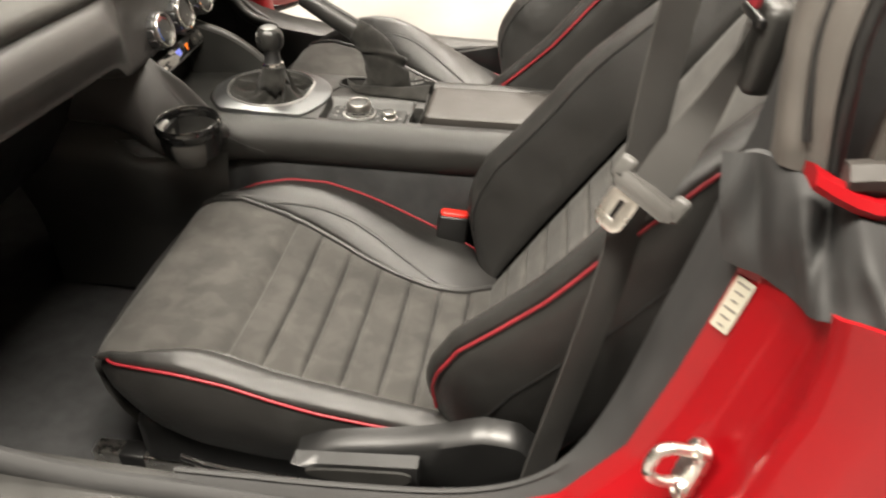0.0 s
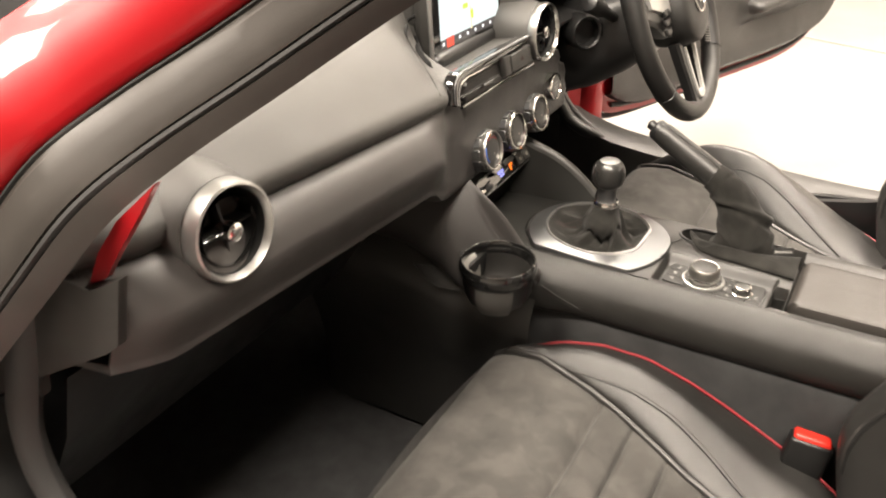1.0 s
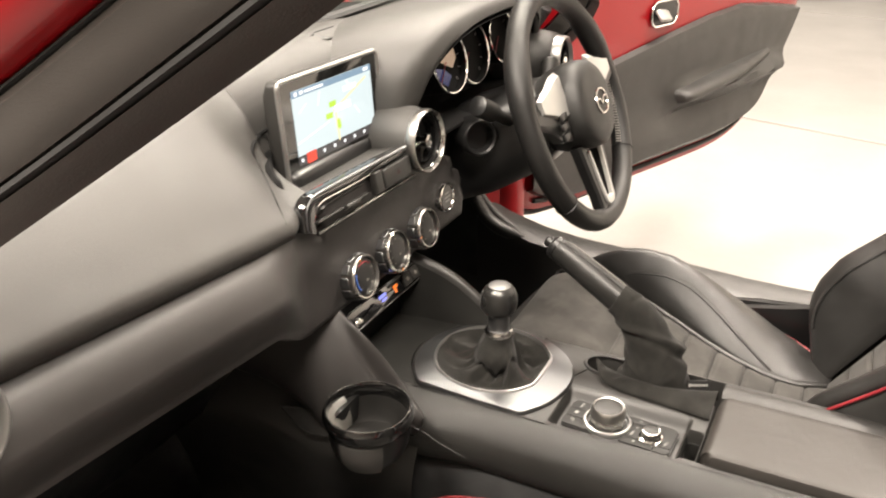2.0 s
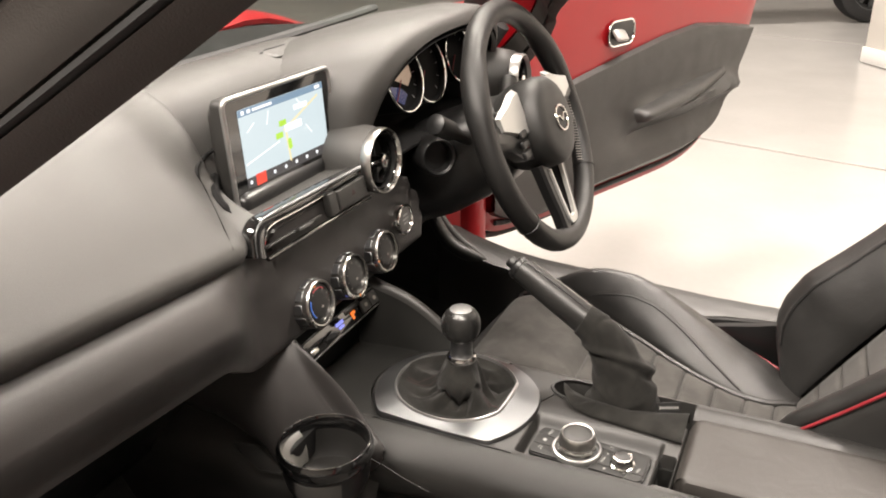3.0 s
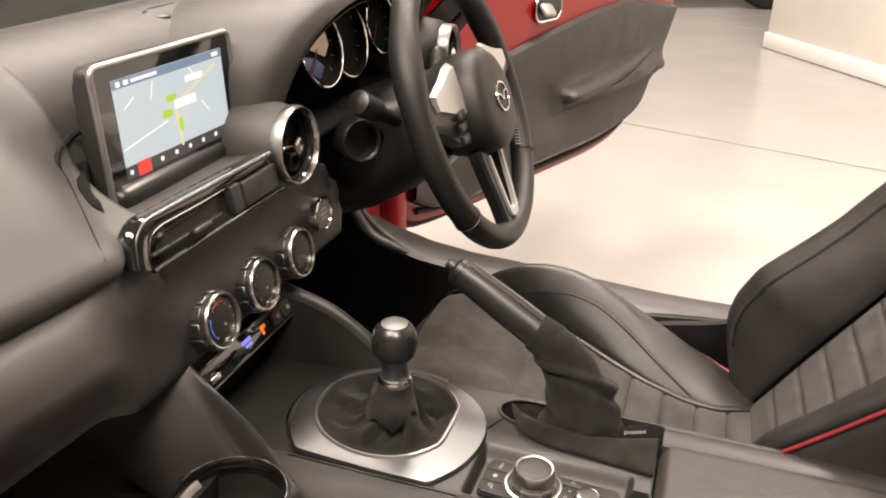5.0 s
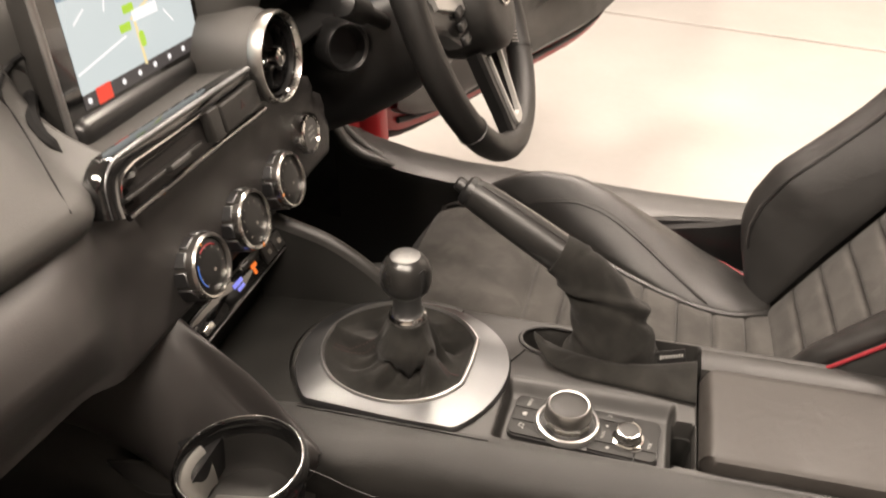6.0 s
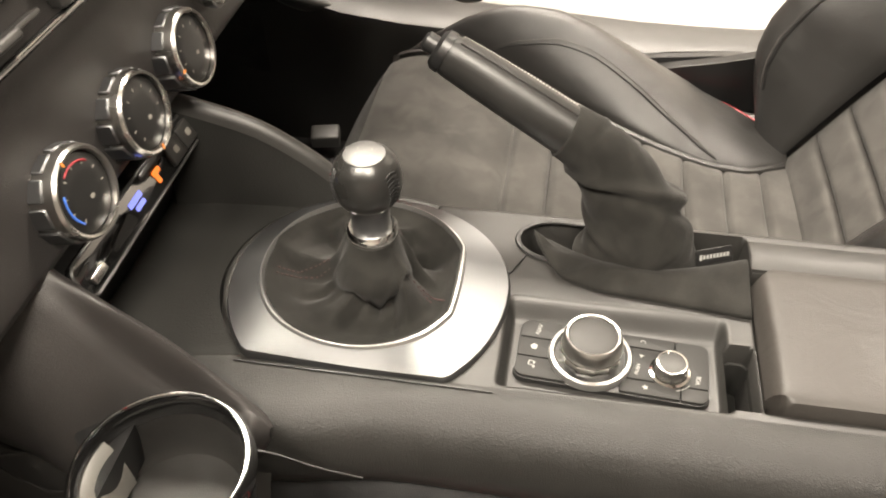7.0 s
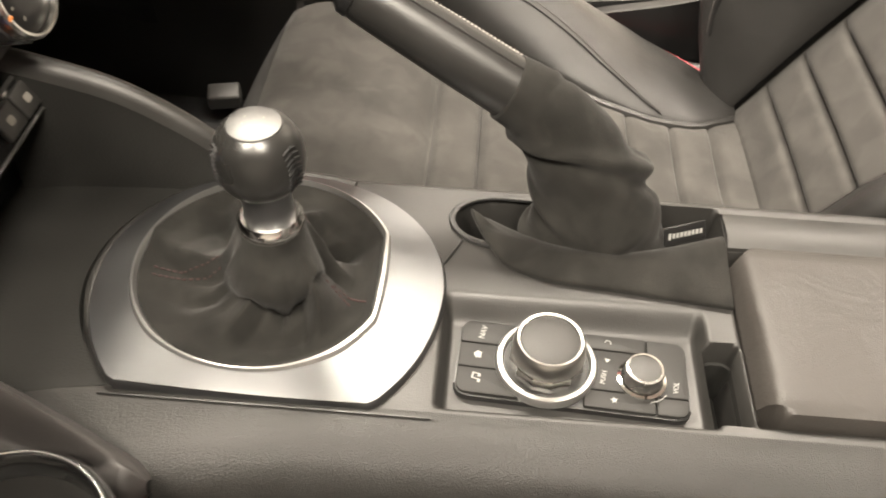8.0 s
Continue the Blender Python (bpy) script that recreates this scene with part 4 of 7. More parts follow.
def dash_profile(y):
    """Section (x, z) of the pad and of the wing below it at a place across the car, from the windscreen down."""
    pass_side = 1 - ease(-0.235, -0.140, y)
    shelf = ease(-0.110, -0.104, y) * (1 - ease(0.107, 0.114, y))
    zc = 0.797 + 0.09 * max(0.0, -0.176 - y)
    zl = 0.706 + 0.085 * max(0.0, -0.13 - y)
    a = [(-0.66, 0.846), (-0.50, 0.885), (-0.40, 0.915), (-0.335, 0.928), (-0.295, 0.927), (-0.262, 0.915), (-0.230, zc + 0.086), (-0.196, zc + 0.054), (-0.168, zc + 0.022), (-0.154, zc + 0.005),
         (-0.158, zc - 0.006), (-0.160, zc - 0.014), (-0.146, zc - 0.020), (-0.136, zc - 0.032), (-0.1300, lerp(zc, zl, 0.52)), (-0.1285, zl + 0.031), (-0.1405, zl + 0.001), (-0.150, zl - 0.006), (-0.24, zl - 0.02), (-0.45, zl - 0.03)]
    d = [(-0.66, 0.846), (-0.50, 0.885), (-0.40, 0.915), (-0.335, 0.928), (-0.295, 0.922), (-0.272, 0.90), (-0.258, 0.855), (-0.246, 0.812), (-0.232, 0.7975), (-0.188, 0.8015), (-0.164, 0.8060)]
    b = [(-0.66, 0.846), (-0.50, 0.885), (-0.40, 0.915), (-0.335, 0.928), (-0.295, 0.925), (-0.262, 0.905), (-0.240, 0.880), (-0.218, 0.850), (-0.190, 0.826), (-0.176, 0.818),
         (-0.168, 0.812), (-0.165, 0.795), (-0.164, 0.775), (-0.165, 0.755), (-0.167, 0.725), (-0.167, 0.692), (-0.167, 0.668), (-0.172, 0.660), (-0.21, 0.657), (-0.45, 0.65)]
    c = [(-0.66, 0.846), (-0.50, 0.885), (-0.40, 0.905), (-0.335, 0.915), (-0.310, 0.912), (-0.300, 0.900), (-0.297, 0.870), (-0.292, 0.845), (-0.28, 0.82), (-0.255, 0.797),
         (-0.225, 0.785), (-0.20, 0.77), (-0.20, 0.75), (-0.20, 0.73), (-0.21, 0.70), (-0.225, 0.67), (-0.24, 0.64), (-0.27, 0.62), (-0.33, 0.60), (-0.50, 0.58)]
    e = a[:4] + [(-0.300, 0.925), (-0.265, 0.900), (-0.244, 0.864), (-0.230, 0.838), (-0.206, 0.819), a[9], a[10]]
    back = ease(-0.190, -0.112, y) if y < 0.114 else 1.0
    end = ease(0.62, 0.70, abs(y))
    out = []
    for k, (p, q, r) in enumerate(zip(a, b, c)):
        if k < 11:
            f = (ease(0.22, 0.30, y) if k < 6 else ease(0.14, 0.20, y)) if k < 8 else ease(0.150, 0.185, y)
            p = (lerp(p[0], e[k][0], back), lerp(p[1], e[k][1], back))
            x, z = lerp(p[0], r[0], f), lerp(p[1], r[1], f)
            x, z = lerp(x, d[k][0], shelf), lerp(z, d[k][1], shelf)
        else:
            side = table((0.67, 0.71, 0.745, 0.78, 0.81), (0.250, 0.252, 0.222, 0.180, 0.160), q[1])
            drv = ease(side - 0.014, side + 0.014, y)
            x, z = lerp(lerp(q[0], p[0], pass_side), r[0], drv), lerp(lerp(q[1], p[1], pass_side), r[1], drv)
        x = lerp(x, min(x, -0.160 - 0.0008 * k), 1 - ease(0.036, 0.085, math.hypot(y - 0.112, z - 0.811)))
        if 9 <= k <= 12:
            x = lerp(x, min(x, -0.1665 - 0.0010 * (k - 8)), ease(-0.172, -0.144, y) * (1 - shelf))
        x -= (0.06 if y > 0 else 0.035) * end * (1 if x > -0.3 else 0)
        out.append(V(x - 0.02 * (y / 0.7) ** 2 * (1 if x < -0.5 else 0), y, z))
    return out


def dashboard():
    ys = sorted(set(np.round(np.concatenate([np.linspace(-0.668, -0.18, 40), np.linspace(-0.18, -0.152, 6), np.linspace(-0.1475, -0.112, 12), np.linspace(-0.1105, -0.1035, 8), np.linspace(-0.102, -0.08, 4), np.linspace(-0.08, 0.10, 10), np.linspace(0.10, 0.106, 4), np.linspace(0.1065, 0.1145, 9), np.linspace(0.116, 0.20, 18), np.linspace(0.20, 0.275, 20), np.linspace(0.275, 0.71, 24)]), 4)))
    upper, lower = [], []
    for y in ys:
        p = dash_profile(y)
        upper.append(spline(p[:11], 3))
        lower.append(spline(p[10:], 3))
    part("pad", thick(skin(upper, closed=False, caps=False), -0.006), SOFT, DASH, "grey soft-touch dash pad", 60)
    part("wing", thick(skin(lower, closed=False, caps=False), -0.006), WING, DASH, "grey lower dash wing", 60)
    # windscreen foot: dark defroster channel and lighter lip behind it
    ch = [dash_profile(y)[4] + V(-0.014, 0, 0.0084) for y in np.linspace(-0.64, 0.16, 40)]
    part("defroster_slot", tube(ch, 0.0030, 8, flat=0.6), BLACK, DASH, "black defroster slot")
    ch = [V(-0.425 - 0.04 * (y / 0.7) ** 2, y, 0.912) for y in np.linspace(-0.66, 0.66, 40)]
    part("glass_seal", tube(ch, 0.012, 8, flat=0.6), RUBBER, DASH, "black windscreen foot seal")
    part("sun_sensor", lathe(((0.013, 0), (0.0125, 0.003), (0.009, 0.005), (0, 0.0055)), pose(-0.302, 0.118, 0.926), 20), HARD, DASH)
    arc = spline([(-0.2444, -0.0802, 0.8679), (-0.2534, -0.0863, 0.8609), (-0.237, -0.1136, 0.8635), (-0.2315, -0.1246, 0.8571), (-0.224, -0.126, 0.846), (-0.2087, -0.1364, 0.8372), (-0.1882, -0.1524, 0.8303), (-0.1676, -0.1678, 0.8207), (-0.1511, -0.1791, 0.8086)], 5)
    part("screen_seam", tube(arc, [0.0026] * 16 + [0.0022, 0.0015] + [0.0008] * (len(arc) - 18), 6), BLACK, DASH, "dark seam round the screen well")
    # black tube painting the shadow between the pad and the screen's foot
    well = spline([(-0.248, -0.0795, 0.8404), (-0.2204, -0.114, 0.8369), (-0.2091, -0.1226, 0.8297), (-0.2006, -0.1257, 0.825), (-0.1924, -0.1268, 0.8208)], 5)
    part("well_shade", tube(well, [0.002] + [0.0050] * (len(well) - 6) + [0.0045, 0.0035, 0.0025, 0.0015, 0.0008], 8), BLACK, DASH, "black tube painted as the shade round the screen's foot")
    # dark tube that paints the shadow in the crease where the pad ends
    gap = [dash_profile(y)[10] + V(0.002, 0, 0.0015) for y in np.linspace(-0.50, -0.135, 40)]
    part("seam", tube(gap, 0.0025, 6), DARK, DASH)
    m = facing((-0.1665, -0.470, 0.8435), (0.77, 0, 0.64), (0, 0, 1))
    lettering("SRS AIRBAG", 0.0085, m @ pose(0, 0, 0.0012), HARD, DASH)
    # knee panel and glovebox under the wing
    rings = []
    for y in np.linspace(-0.66, -0.10, 10):
        rings.append([V(x, y, z) for x, z in ((-0.24, 0.70), (-0.27, 0.62), (-0.34, 0.50), (-0.46, 0.42), (-0.66, 0.40))])
    part("glovebox", skin(rings, closed=False, caps=False), DARK, DASH, "black glovebox underside")


dashboard()


def round_vent(name, at, normal, r, slim, label, deep=0.038):
    m = facing(at, normal)
    v = thing(name, label, "air vent", at, "round air vents")
    if slim:
        part("bezel", lathe(((r * 0.99, -0.007), (r * 1.015, -0.003), (r * 1.005, 0.003), (r * 0.975, 0.0062), (r * 0.945, 0.0062), (r * 0.92, 0.004), (r * 0.90, -0.004)), m, 56), DIAL, v, "bright chrome bezel")
        part("liner", lathe(((r * 0.905, 0.001), (r * 0.87, -0.001), (r * 0.835, -0.004)), m, 48), GLOSS, v, "gloss black inner lip")
    else:
        part("bezel", lathe(((r * 0.93, -0.03), (r * 1.02, -0.012), (r, 0.0), (r * 0.975, 0.005), (r * 0.93, 0.006), (r * 0.89, 0.003), (r * 0.835, -0.004)), m, 56), VENT, v, "satin silver bezel")
    part("barrel", lathe(((r * 0.835, 0.0), (r * 0.81, -0.006), (r * 0.78, -0.012), (r * 0.76, 0.006 - deep), (r * 0.3, -deep), (0, -deep)), m, 40), DARK, v)
    part("inner_ring", lathe(((r * 0.66, -0.006), (r * 0.68, -0.002), (r * 0.70, -0.006), (r * 0.69, -0.02), (r * 0.66, -0.02), (r * 0.66, -0.006)), m, 40), GLOSS, v)
    for a in (95, 180, 270, 0):
        part("vane", rbox((0.66 * r, 0.0022, 0.016), m @ pose(0, 0, 0, 0, 0, a) @ pose(0.36 * r, 0, -0.016), 0.0008, 1), DARK, v)
    part("grip_arm", rbox((0.62 * r, 0.004, 0.006), m @ pose(0, 0, 0, 0, 0, 180) @ pose(0.34 * r, 0, -0.005), 0.0015, 1), GLOSS, v, "gloss black grip arm")
    part("centre_knob", lathe(((0.0075, -0.012), (0.0085, -0.002), (0.0078, 0.004), (0.005, 0.006), (0, 0.0065)), m, 24), CHROME, v, "chrome centre knob")
    return v


round_vent("passenger_vent", (-0.124, -0.558, 0.823), (1, -0.06, 0.06), 0.0425, False, "round air vent with satin silver bezel and black vanes")
round_vent("centre_vent", (-0.148, 0.110, 0.811), (1, -0.02, 0.06), 0.0405, True, "round air vent with chrome bezel beside the screen", 0.020)
round_vent("driver_vent", (-0.124, 0.552, 0.823), (1, 0.06, 0.06), 0.0425, False, "round air vent with satin silver bezel behind the wheel")


def vent_pods():
    for y, x0, r in ((-0.558, -0.134, 0.0445), (0.552, -0.134, 0.0445), (0.112, -0.151, 0.0372)):
        m = facing((x0, y, 0.8225 if abs(y) > 0.3 else 0.811), (1, 0.06 if y > 0.3 else -0.05, 0.06))
        part("vent_pod", lathe(((r * 1.35, -0.10), (r * 1.24, -0.05), (r * 1.12, -0.018), (r * 1.04, -0.004), (r * 0.98, 0.0), (r * 0.88, -0.004)), m, 48), SOFT, DASH, "grey vent pod")
    # corner grille above the passenger's vent and the red trim sliver on the door side
    grille = part("corner_grille", rbox((0.060, 0.044, 0.006), pose(-0.212, -0.610, 0.905, 0, 32, 14), 0.002, 1), DARK, DASH, "black corner defroster grille")
    for k in range(5):
        part("grille_slat", rbox((0.004, 0.040, 0.006), pose(-0.212, -0.610, 0.905, 0, 32, 14) @ pose(-0.024 + 0.012 * k, 0, 0.0035, 0, 25, 18), 0.001, 1), HARD, grille)
    side = Matrix(((1, 0, 0, 0), (0, 0, 1, -0.668), (0, 1, 0, 0), (0, 0, 0, 1)))
    part("red_trim", plate([(-0.066, 0.926), (-0.088, 0.898), (-0.118, 0.862), (-0.138, 0.836), (-0.160, 0.824), (-0.140, 0.856), (-0.112, 0.888)], 0.006, side, 0.001), RED, DASH, "red painted sliver at the dash end")
    part("end_panel", plate([(-0.114, 0.846), (-0.134, 0.783), (-0.150, 0.770), (-0.258, 0.704), (-0.256, 0.686), (-0.33, 0.66), (-0.40, 0.74), (-0.33, 0.83), (-0.20, 0.83), (-0.150, 0.826)], 0.010, Matrix(((1, 0, 0, 0), (0, 0, 1, -0.676), (0, 1, 0, 0), (0, 0, 0, 1))), 0.003), HARD, DASH, "dark plastic dash end panel")


vent_pods()


# ---- screen ----
def screen():
    m = facing((-0.2156, 0.0068, 0.8652), (1, -0.0353, 0.0467))
    th = thing("infotainment_screen", "tablet-like dashboard screen showing a navigation map", "screen", (-0.2, 0, 0.82))
    part("housing", plate(rounded(0.192, 0.117, 0.009), 0.014, m @ pose(0, 0, -0.0145), 0.002), HARD, th, "dark grey housing")
    part("back_shell", plate(rounded(0.176, 0.100, 0.012), 0.012, m @ pose(0, 0, -0.026), 0.0), HARD, th)
    rim = [m @ V(x, y + 0.0, 0.0015) for x, y in rounded(0.1905, 0.1155, 0.008, 6)]
    part("rim", tube(rim, 0.0030, 10, closed=True, up=(1, 0, 0)), VENT, th, "satin silver rim")
    part("front_glass", plate(rounded(0.187, 0.112, 0.006), 0.002, m @ pose(0, 0, 0.0)), GLOSS, th, "black glass front")
    d = m @ pose(0.0024, 0.0020, 0.0022)

    def flat(name, x, y, w, h, mat, lift=0.0, label="", turn=0.0, r=0.0008):
        return part(name, plate(rounded(w, h, min(r, w / 2.1, h / 2.1), 2), 0.0003, d @ pose(x, y, lift, 0, 0, turn)), mat, th, label)

    flat("map_area", 0, 0.005, 0.154, 0.074, MAP, 0, "pale blue map display")
    flat("map_header", 0, 0.0380, 0.154, 0.0075, MAP_BAR, 0.0004)
    flat("menu_bar", 0, -0.0375, 0.154, 0.0110, MENU, 0.0)
    flat("menu_tile", -0.054, -0.0375, 0.017, 0.0125, MENU_RED, 0.0004, "red menu tile")
    for k in range(8):
        if k != 1:
            flat("menu_mark", -0.071 + 0.0205 * k, -0.0375, 0.0045, 0.0045, MAP_TEXT, 0.0004, r=0.002)
    flat("map_street", 0.000, -0.016, 0.003, 0.036, MAP_ROAD, 0.0004, turn=4)
    flat("map_street", 0.030, 0.016, 0.075, 0.0022, MAP_ROAD, 0.0004, turn=20)
    flat("map_street", -0.045, -0.012, 0.062, 0.0016, MAP_TEXT, 0.0004, turn=10)
    for x, y, t in ((0.042, -0.006, -50), (0.030, 0.027, -48), (-0.03, 0.024, 70), (-0.06, 0.02, 30)):
        flat("map_street", x, y, 0.016, 0.0012, MAP_TEXT, 0.0004, turn=t)
    flat("route_arrow", 0.003, -0.014, 0.0065, 0.013, MAP_TAG, 0.0008, "green route marker", 5, 0.003)
    flat("road_tag", -0.006, 0.012, 0.013, 0.0065, MAP_TAG, 0.0008)
    flat("road_tag", -0.014, -0.0005, 0.013, 0.0065, MAP_TAG, 0.0008)
    flat("name_tag", 0.013, 0.005, 0.032, 0.0085, MAP_TEXT, 0.0008)
    flat("name_tag", 0.030, 0.024, 0.026, 0.006, MAP_TEXT, 0.0008)
    flat("header_mark", -0.070, 0.038, 0.005, 0.0045, MAP_TEXT, 0.0008)
    flat("header_mark", -0.060, 0.038, 0.006, 0.004, MAP_TEXT, 0.0008)
    flat("header_mark", -0.037, 0.038, 0.034, 0.003, MAP_TEXT, 0.0008)
    flat("header_mark", 0.066, 0.038, 0.010, 0.004, MAP_TEXT, 0.0008)
    # the well it rises from
    part("foot", rbox((0.05, 0.19, 0.05), pose(-0.232, 0.007, 0.800, 0, 12, 0), 0.012), DARK, th, "black foot")
    return th


screen()


def slot_vent():
    """The flat vent below the screen: gloss and chrome frame, vanes, hazard switch."""
    th = thing("slot_vent", "flat dashboard vent with a chrome-edged gloss black frame", "air vent", (-0.165, -0.02, 0.785))
    m = facing((-0.1535, -0.0225, 0.7915), (1, 0, 0.16))
    outline = [(-0.110, -0.012), (0.099, -0.015), (0.099, 0.018), (-0.088, 0.022), (-0.108, 0.012)]
    part("recess", plate(outline, 0.002, m @ pose(0, 0, -0.0105)), BLACK, th)
    outer = spline([V(x, y) for x, y in ((-0.1290, -0.004), (-0.1275, 0.0060), (-0.1235, 0.0195), (-0.1105, 0.0290), (-0.0885, 0.0300), (-0.02, 0.0285), (0.0400, 0.0268), (0.0865, 0.0250))], 6)
    inner = spline([V(x, y) for x, y in ((-0.1080, -0.013), (-0.1072, 0.0000), (-0.0995, 0.0130), (-0.0850, 0.0168), (-0.0700, 0.0165), (-0.0225, 0.0150), (0.0400, 0.0150), (0.0865, 0.0150))], 6)
    rings = []
    for a, b in zip(outer, inner):
        rings.append([m @ V(*(a.lerp(b, f).xy), h) for f, h in ((0, -0.010), (0, 0.001), (0.10, 0.0035), (0.30, 0.0048), (0.70, 0.0040), (0.94, 0.0022), (1, 0.0), (1, -0.010))])
    part("gloss_frame", skin(rings, closed=False, caps=False), GLOSS, th, "gloss black frame", 60)
    line = [m @ V(*(a.lerp(b, 0.16).xy), 0.0044) for a, b in zip(outer, inner)]
    taper = [table((0.0, 0.30, 0.45, 0.60, 1.0), (0.0004, 0.0007, 0.0016, 0.0024, 0.0026), k / (len(line) - 1)) for k in range(len(line))]
    part("chrome_strip", tube(line, taper, 10, up=(1, 0, 0)), SILVER, th, "satin chrome strip")
    line = [m @ V(*b.xy, 0.0008) for b in inner[:-8]]
    part("inner_chrome", tube(line, [0.0004 + 0.0009 * math.sin(math.pi * k / (len(line) - 1)) for k in range(len(line))], 8, up=(1, 0, 0)), CHROME, th, "thin inner chrome edge")
    line = [m @ V(x, y, 0.0015) for x, y in ((-0.108, -0.0135), (0.0, -0.0145), (0.099, -0.0175))]
    part("lower_frame", tube(line, 0.0026, 8, up=(1, 0, 0)), GLOSS, th)
    line = [m @ V(x, y, 0.0040) for x, y in ((-0.104, -0.0122), (0.0, -0.0132), (0.099, -0.0162))]
    part("lower_chrome", tube(line, [0.0005, 0.0008, 0.0008], 6, up=(1, 0, 0)), CHROME, th)
    part("vane", rbox((0.100, 0.0030, 0.012), m @ pose(-0.054, -0.0045, -0.003, -18, 0, -1), 0.001, 2), HARD, th, "broad grey vane")
    part("vane", rbox((0.112, 0.0022, 0.008), m @ pose(-0.046, 0.0075, -0.007, -18, 0, 0), 0.0008, 1), DARK, th)
    part("vane_slider", rbox((0.027, 0.0055, 0.011), m @ pose(-0.042, -0.0035, 0.0035, -18, 0, -1), 0.002), HARD, th, "grey vane slider")
    part("divider", rbox((0.016, 0.027, 0.010), m @ pose(0.018, 0.002, 0.001), 0.002), HARD, th)
    part("hazard_switch", rbox((0.062, 0.024, 0.009), m @ pose(0.060, 0.001, 0.0015), 0.002), HARD, th, "dark hazard switch with red mark")
    part("hazard_mark", plate([(-0.004, -0.003), (0.004, -0.003), (0, 0.004)], 0.0003, m @ pose(0.060, 0.002, 0.0062)), RED_STITCH, th)
    return th


slot_vent()


def climate_dial(y, at_turn, hue):
    at = V(-0.1565, y, 0.6905)
    n = V(1, 0, 0.20)
    m = facing(at, n)
    th = thing("climate_dial", "round climate dial with fluted chrome rim and black face", "dial", at, "climate dials")
    part("collar", lathe(((0.0285, -0.016), (0.0285, -0.010), (0.026, -0.008)), m, 40), DARK, th)
    rings = []
    for r, h in ((0.0262, -0.016), (0.0268, -0.012), (0.0272, 0.004), (0.0275, 0.0095), (0.0270, 0.0130), (0.0256, 0.0148), (0.0240, 0.0144), (0.0233, 0.0115)):
        rings.append([m @ V(*(lambda a, q: (q * math.cos(a), q * math.sin(a), h))(2 * math.pi * k / 72, r)) for k in range(72)])
    part("rim", skin(rings, caps=False), DIAL, th, "fluted satin chrome rim", 25)
    for k in range(11):
        a = 360 * k / 11 + 9
        part("grip_rib", rbox((0.0020, 0.0128, 0.0170), m @ pose(0, 0, 0, 0, 0, a) @ pose(0.0273, 0, -0.0010), 0.0008, 1), SILVER, th)
    part("face", lathe(((0.0236, 0.0105), (0.022, 0.0118), (0.012, 0.0122), (0, 0.0122)), m, 40), FACE, th, "black printed face")
    for k in range(9):
        a = radians(225 - 33.75 * k)
        part("tick", plate(rounded(0.0022, 0.0008, 0.0002, 1), 0.0003, m @ pose(0.0165 * math.cos(a), 0.0165 * math.sin(a), 0.0122, 0, 0, math.degrees(a))), INK, th)
    part("symbol", plate(rounded(0.0035, 0.0025, 0.001, 2), 0.0003, m @ pose(0.003, -0.005, 0.0123)), INK, th)
    if hue:
        for mat, a0 in ((BLUE_INK, 150), (PIPING, 45)):
            part("colour_arc", tube([m @ V(0.0178 * math.cos(radians(a0 + k * 9)), 0.0178 * math.sin(radians(a0 + k * 9)), 0.0123) for k in range(9)], 0.0007, 5, up=(1, 0, 0)), mat, th)
    part("pointer", plate(rounded(0.0038, 0.0016, 0.0004, 1), 0.0005, m @ pose(0.0250 * math.cos(radians(at_turn)), 0.0245 * math.sin(radians(at_turn)), 0.0146, 0, 0, at_turn)), AMBER_INK, th)
    return th


BLUE_INK = material("blue_print", (0.03, 0.12, 0.5), 0.4, vary=0.05)
AMBER_INK = material("amber_print", (0.55, 0.18, 0.03), 0.4, vary=0.05)
climate_dial(-0.054, 105, True)
climate_dial(0.023, 265, False)
climate_dial(0.102, 190, False)


def start_button():
    m = facing((-0.150, 0.165, 0.713), (1, 0.02, 0.10))
    th = thing("start_button", "round engine start button with chrome ring", "button", (-0.15, 0.17, 0.716))
    part("ring", lathe(((0.0215, -0.012), (0.0215, 0.0), (0.0205, 0.003), (0.0185, 0.0035), (0.0175, 0.001)), m, 40), CHROME, th, "chrome ring")
    part("cap", lathe(((0.0176, 0.0), (0.0165, 0.002), (0.010, 0.0025), (0, 0.0025)), m, 32), BELT_PLASTIC, th, "grey button face")
    for k, w in enumerate((0.012, 0.016, 0.012)):
        part("print_bar", plate(rounded(w, 0.0022, 0.0004, 1), 0.0003, m @ pose(0, 0.006 - 0.0055 * k, 0.0026)), WHITE_INK, th)


start_button()


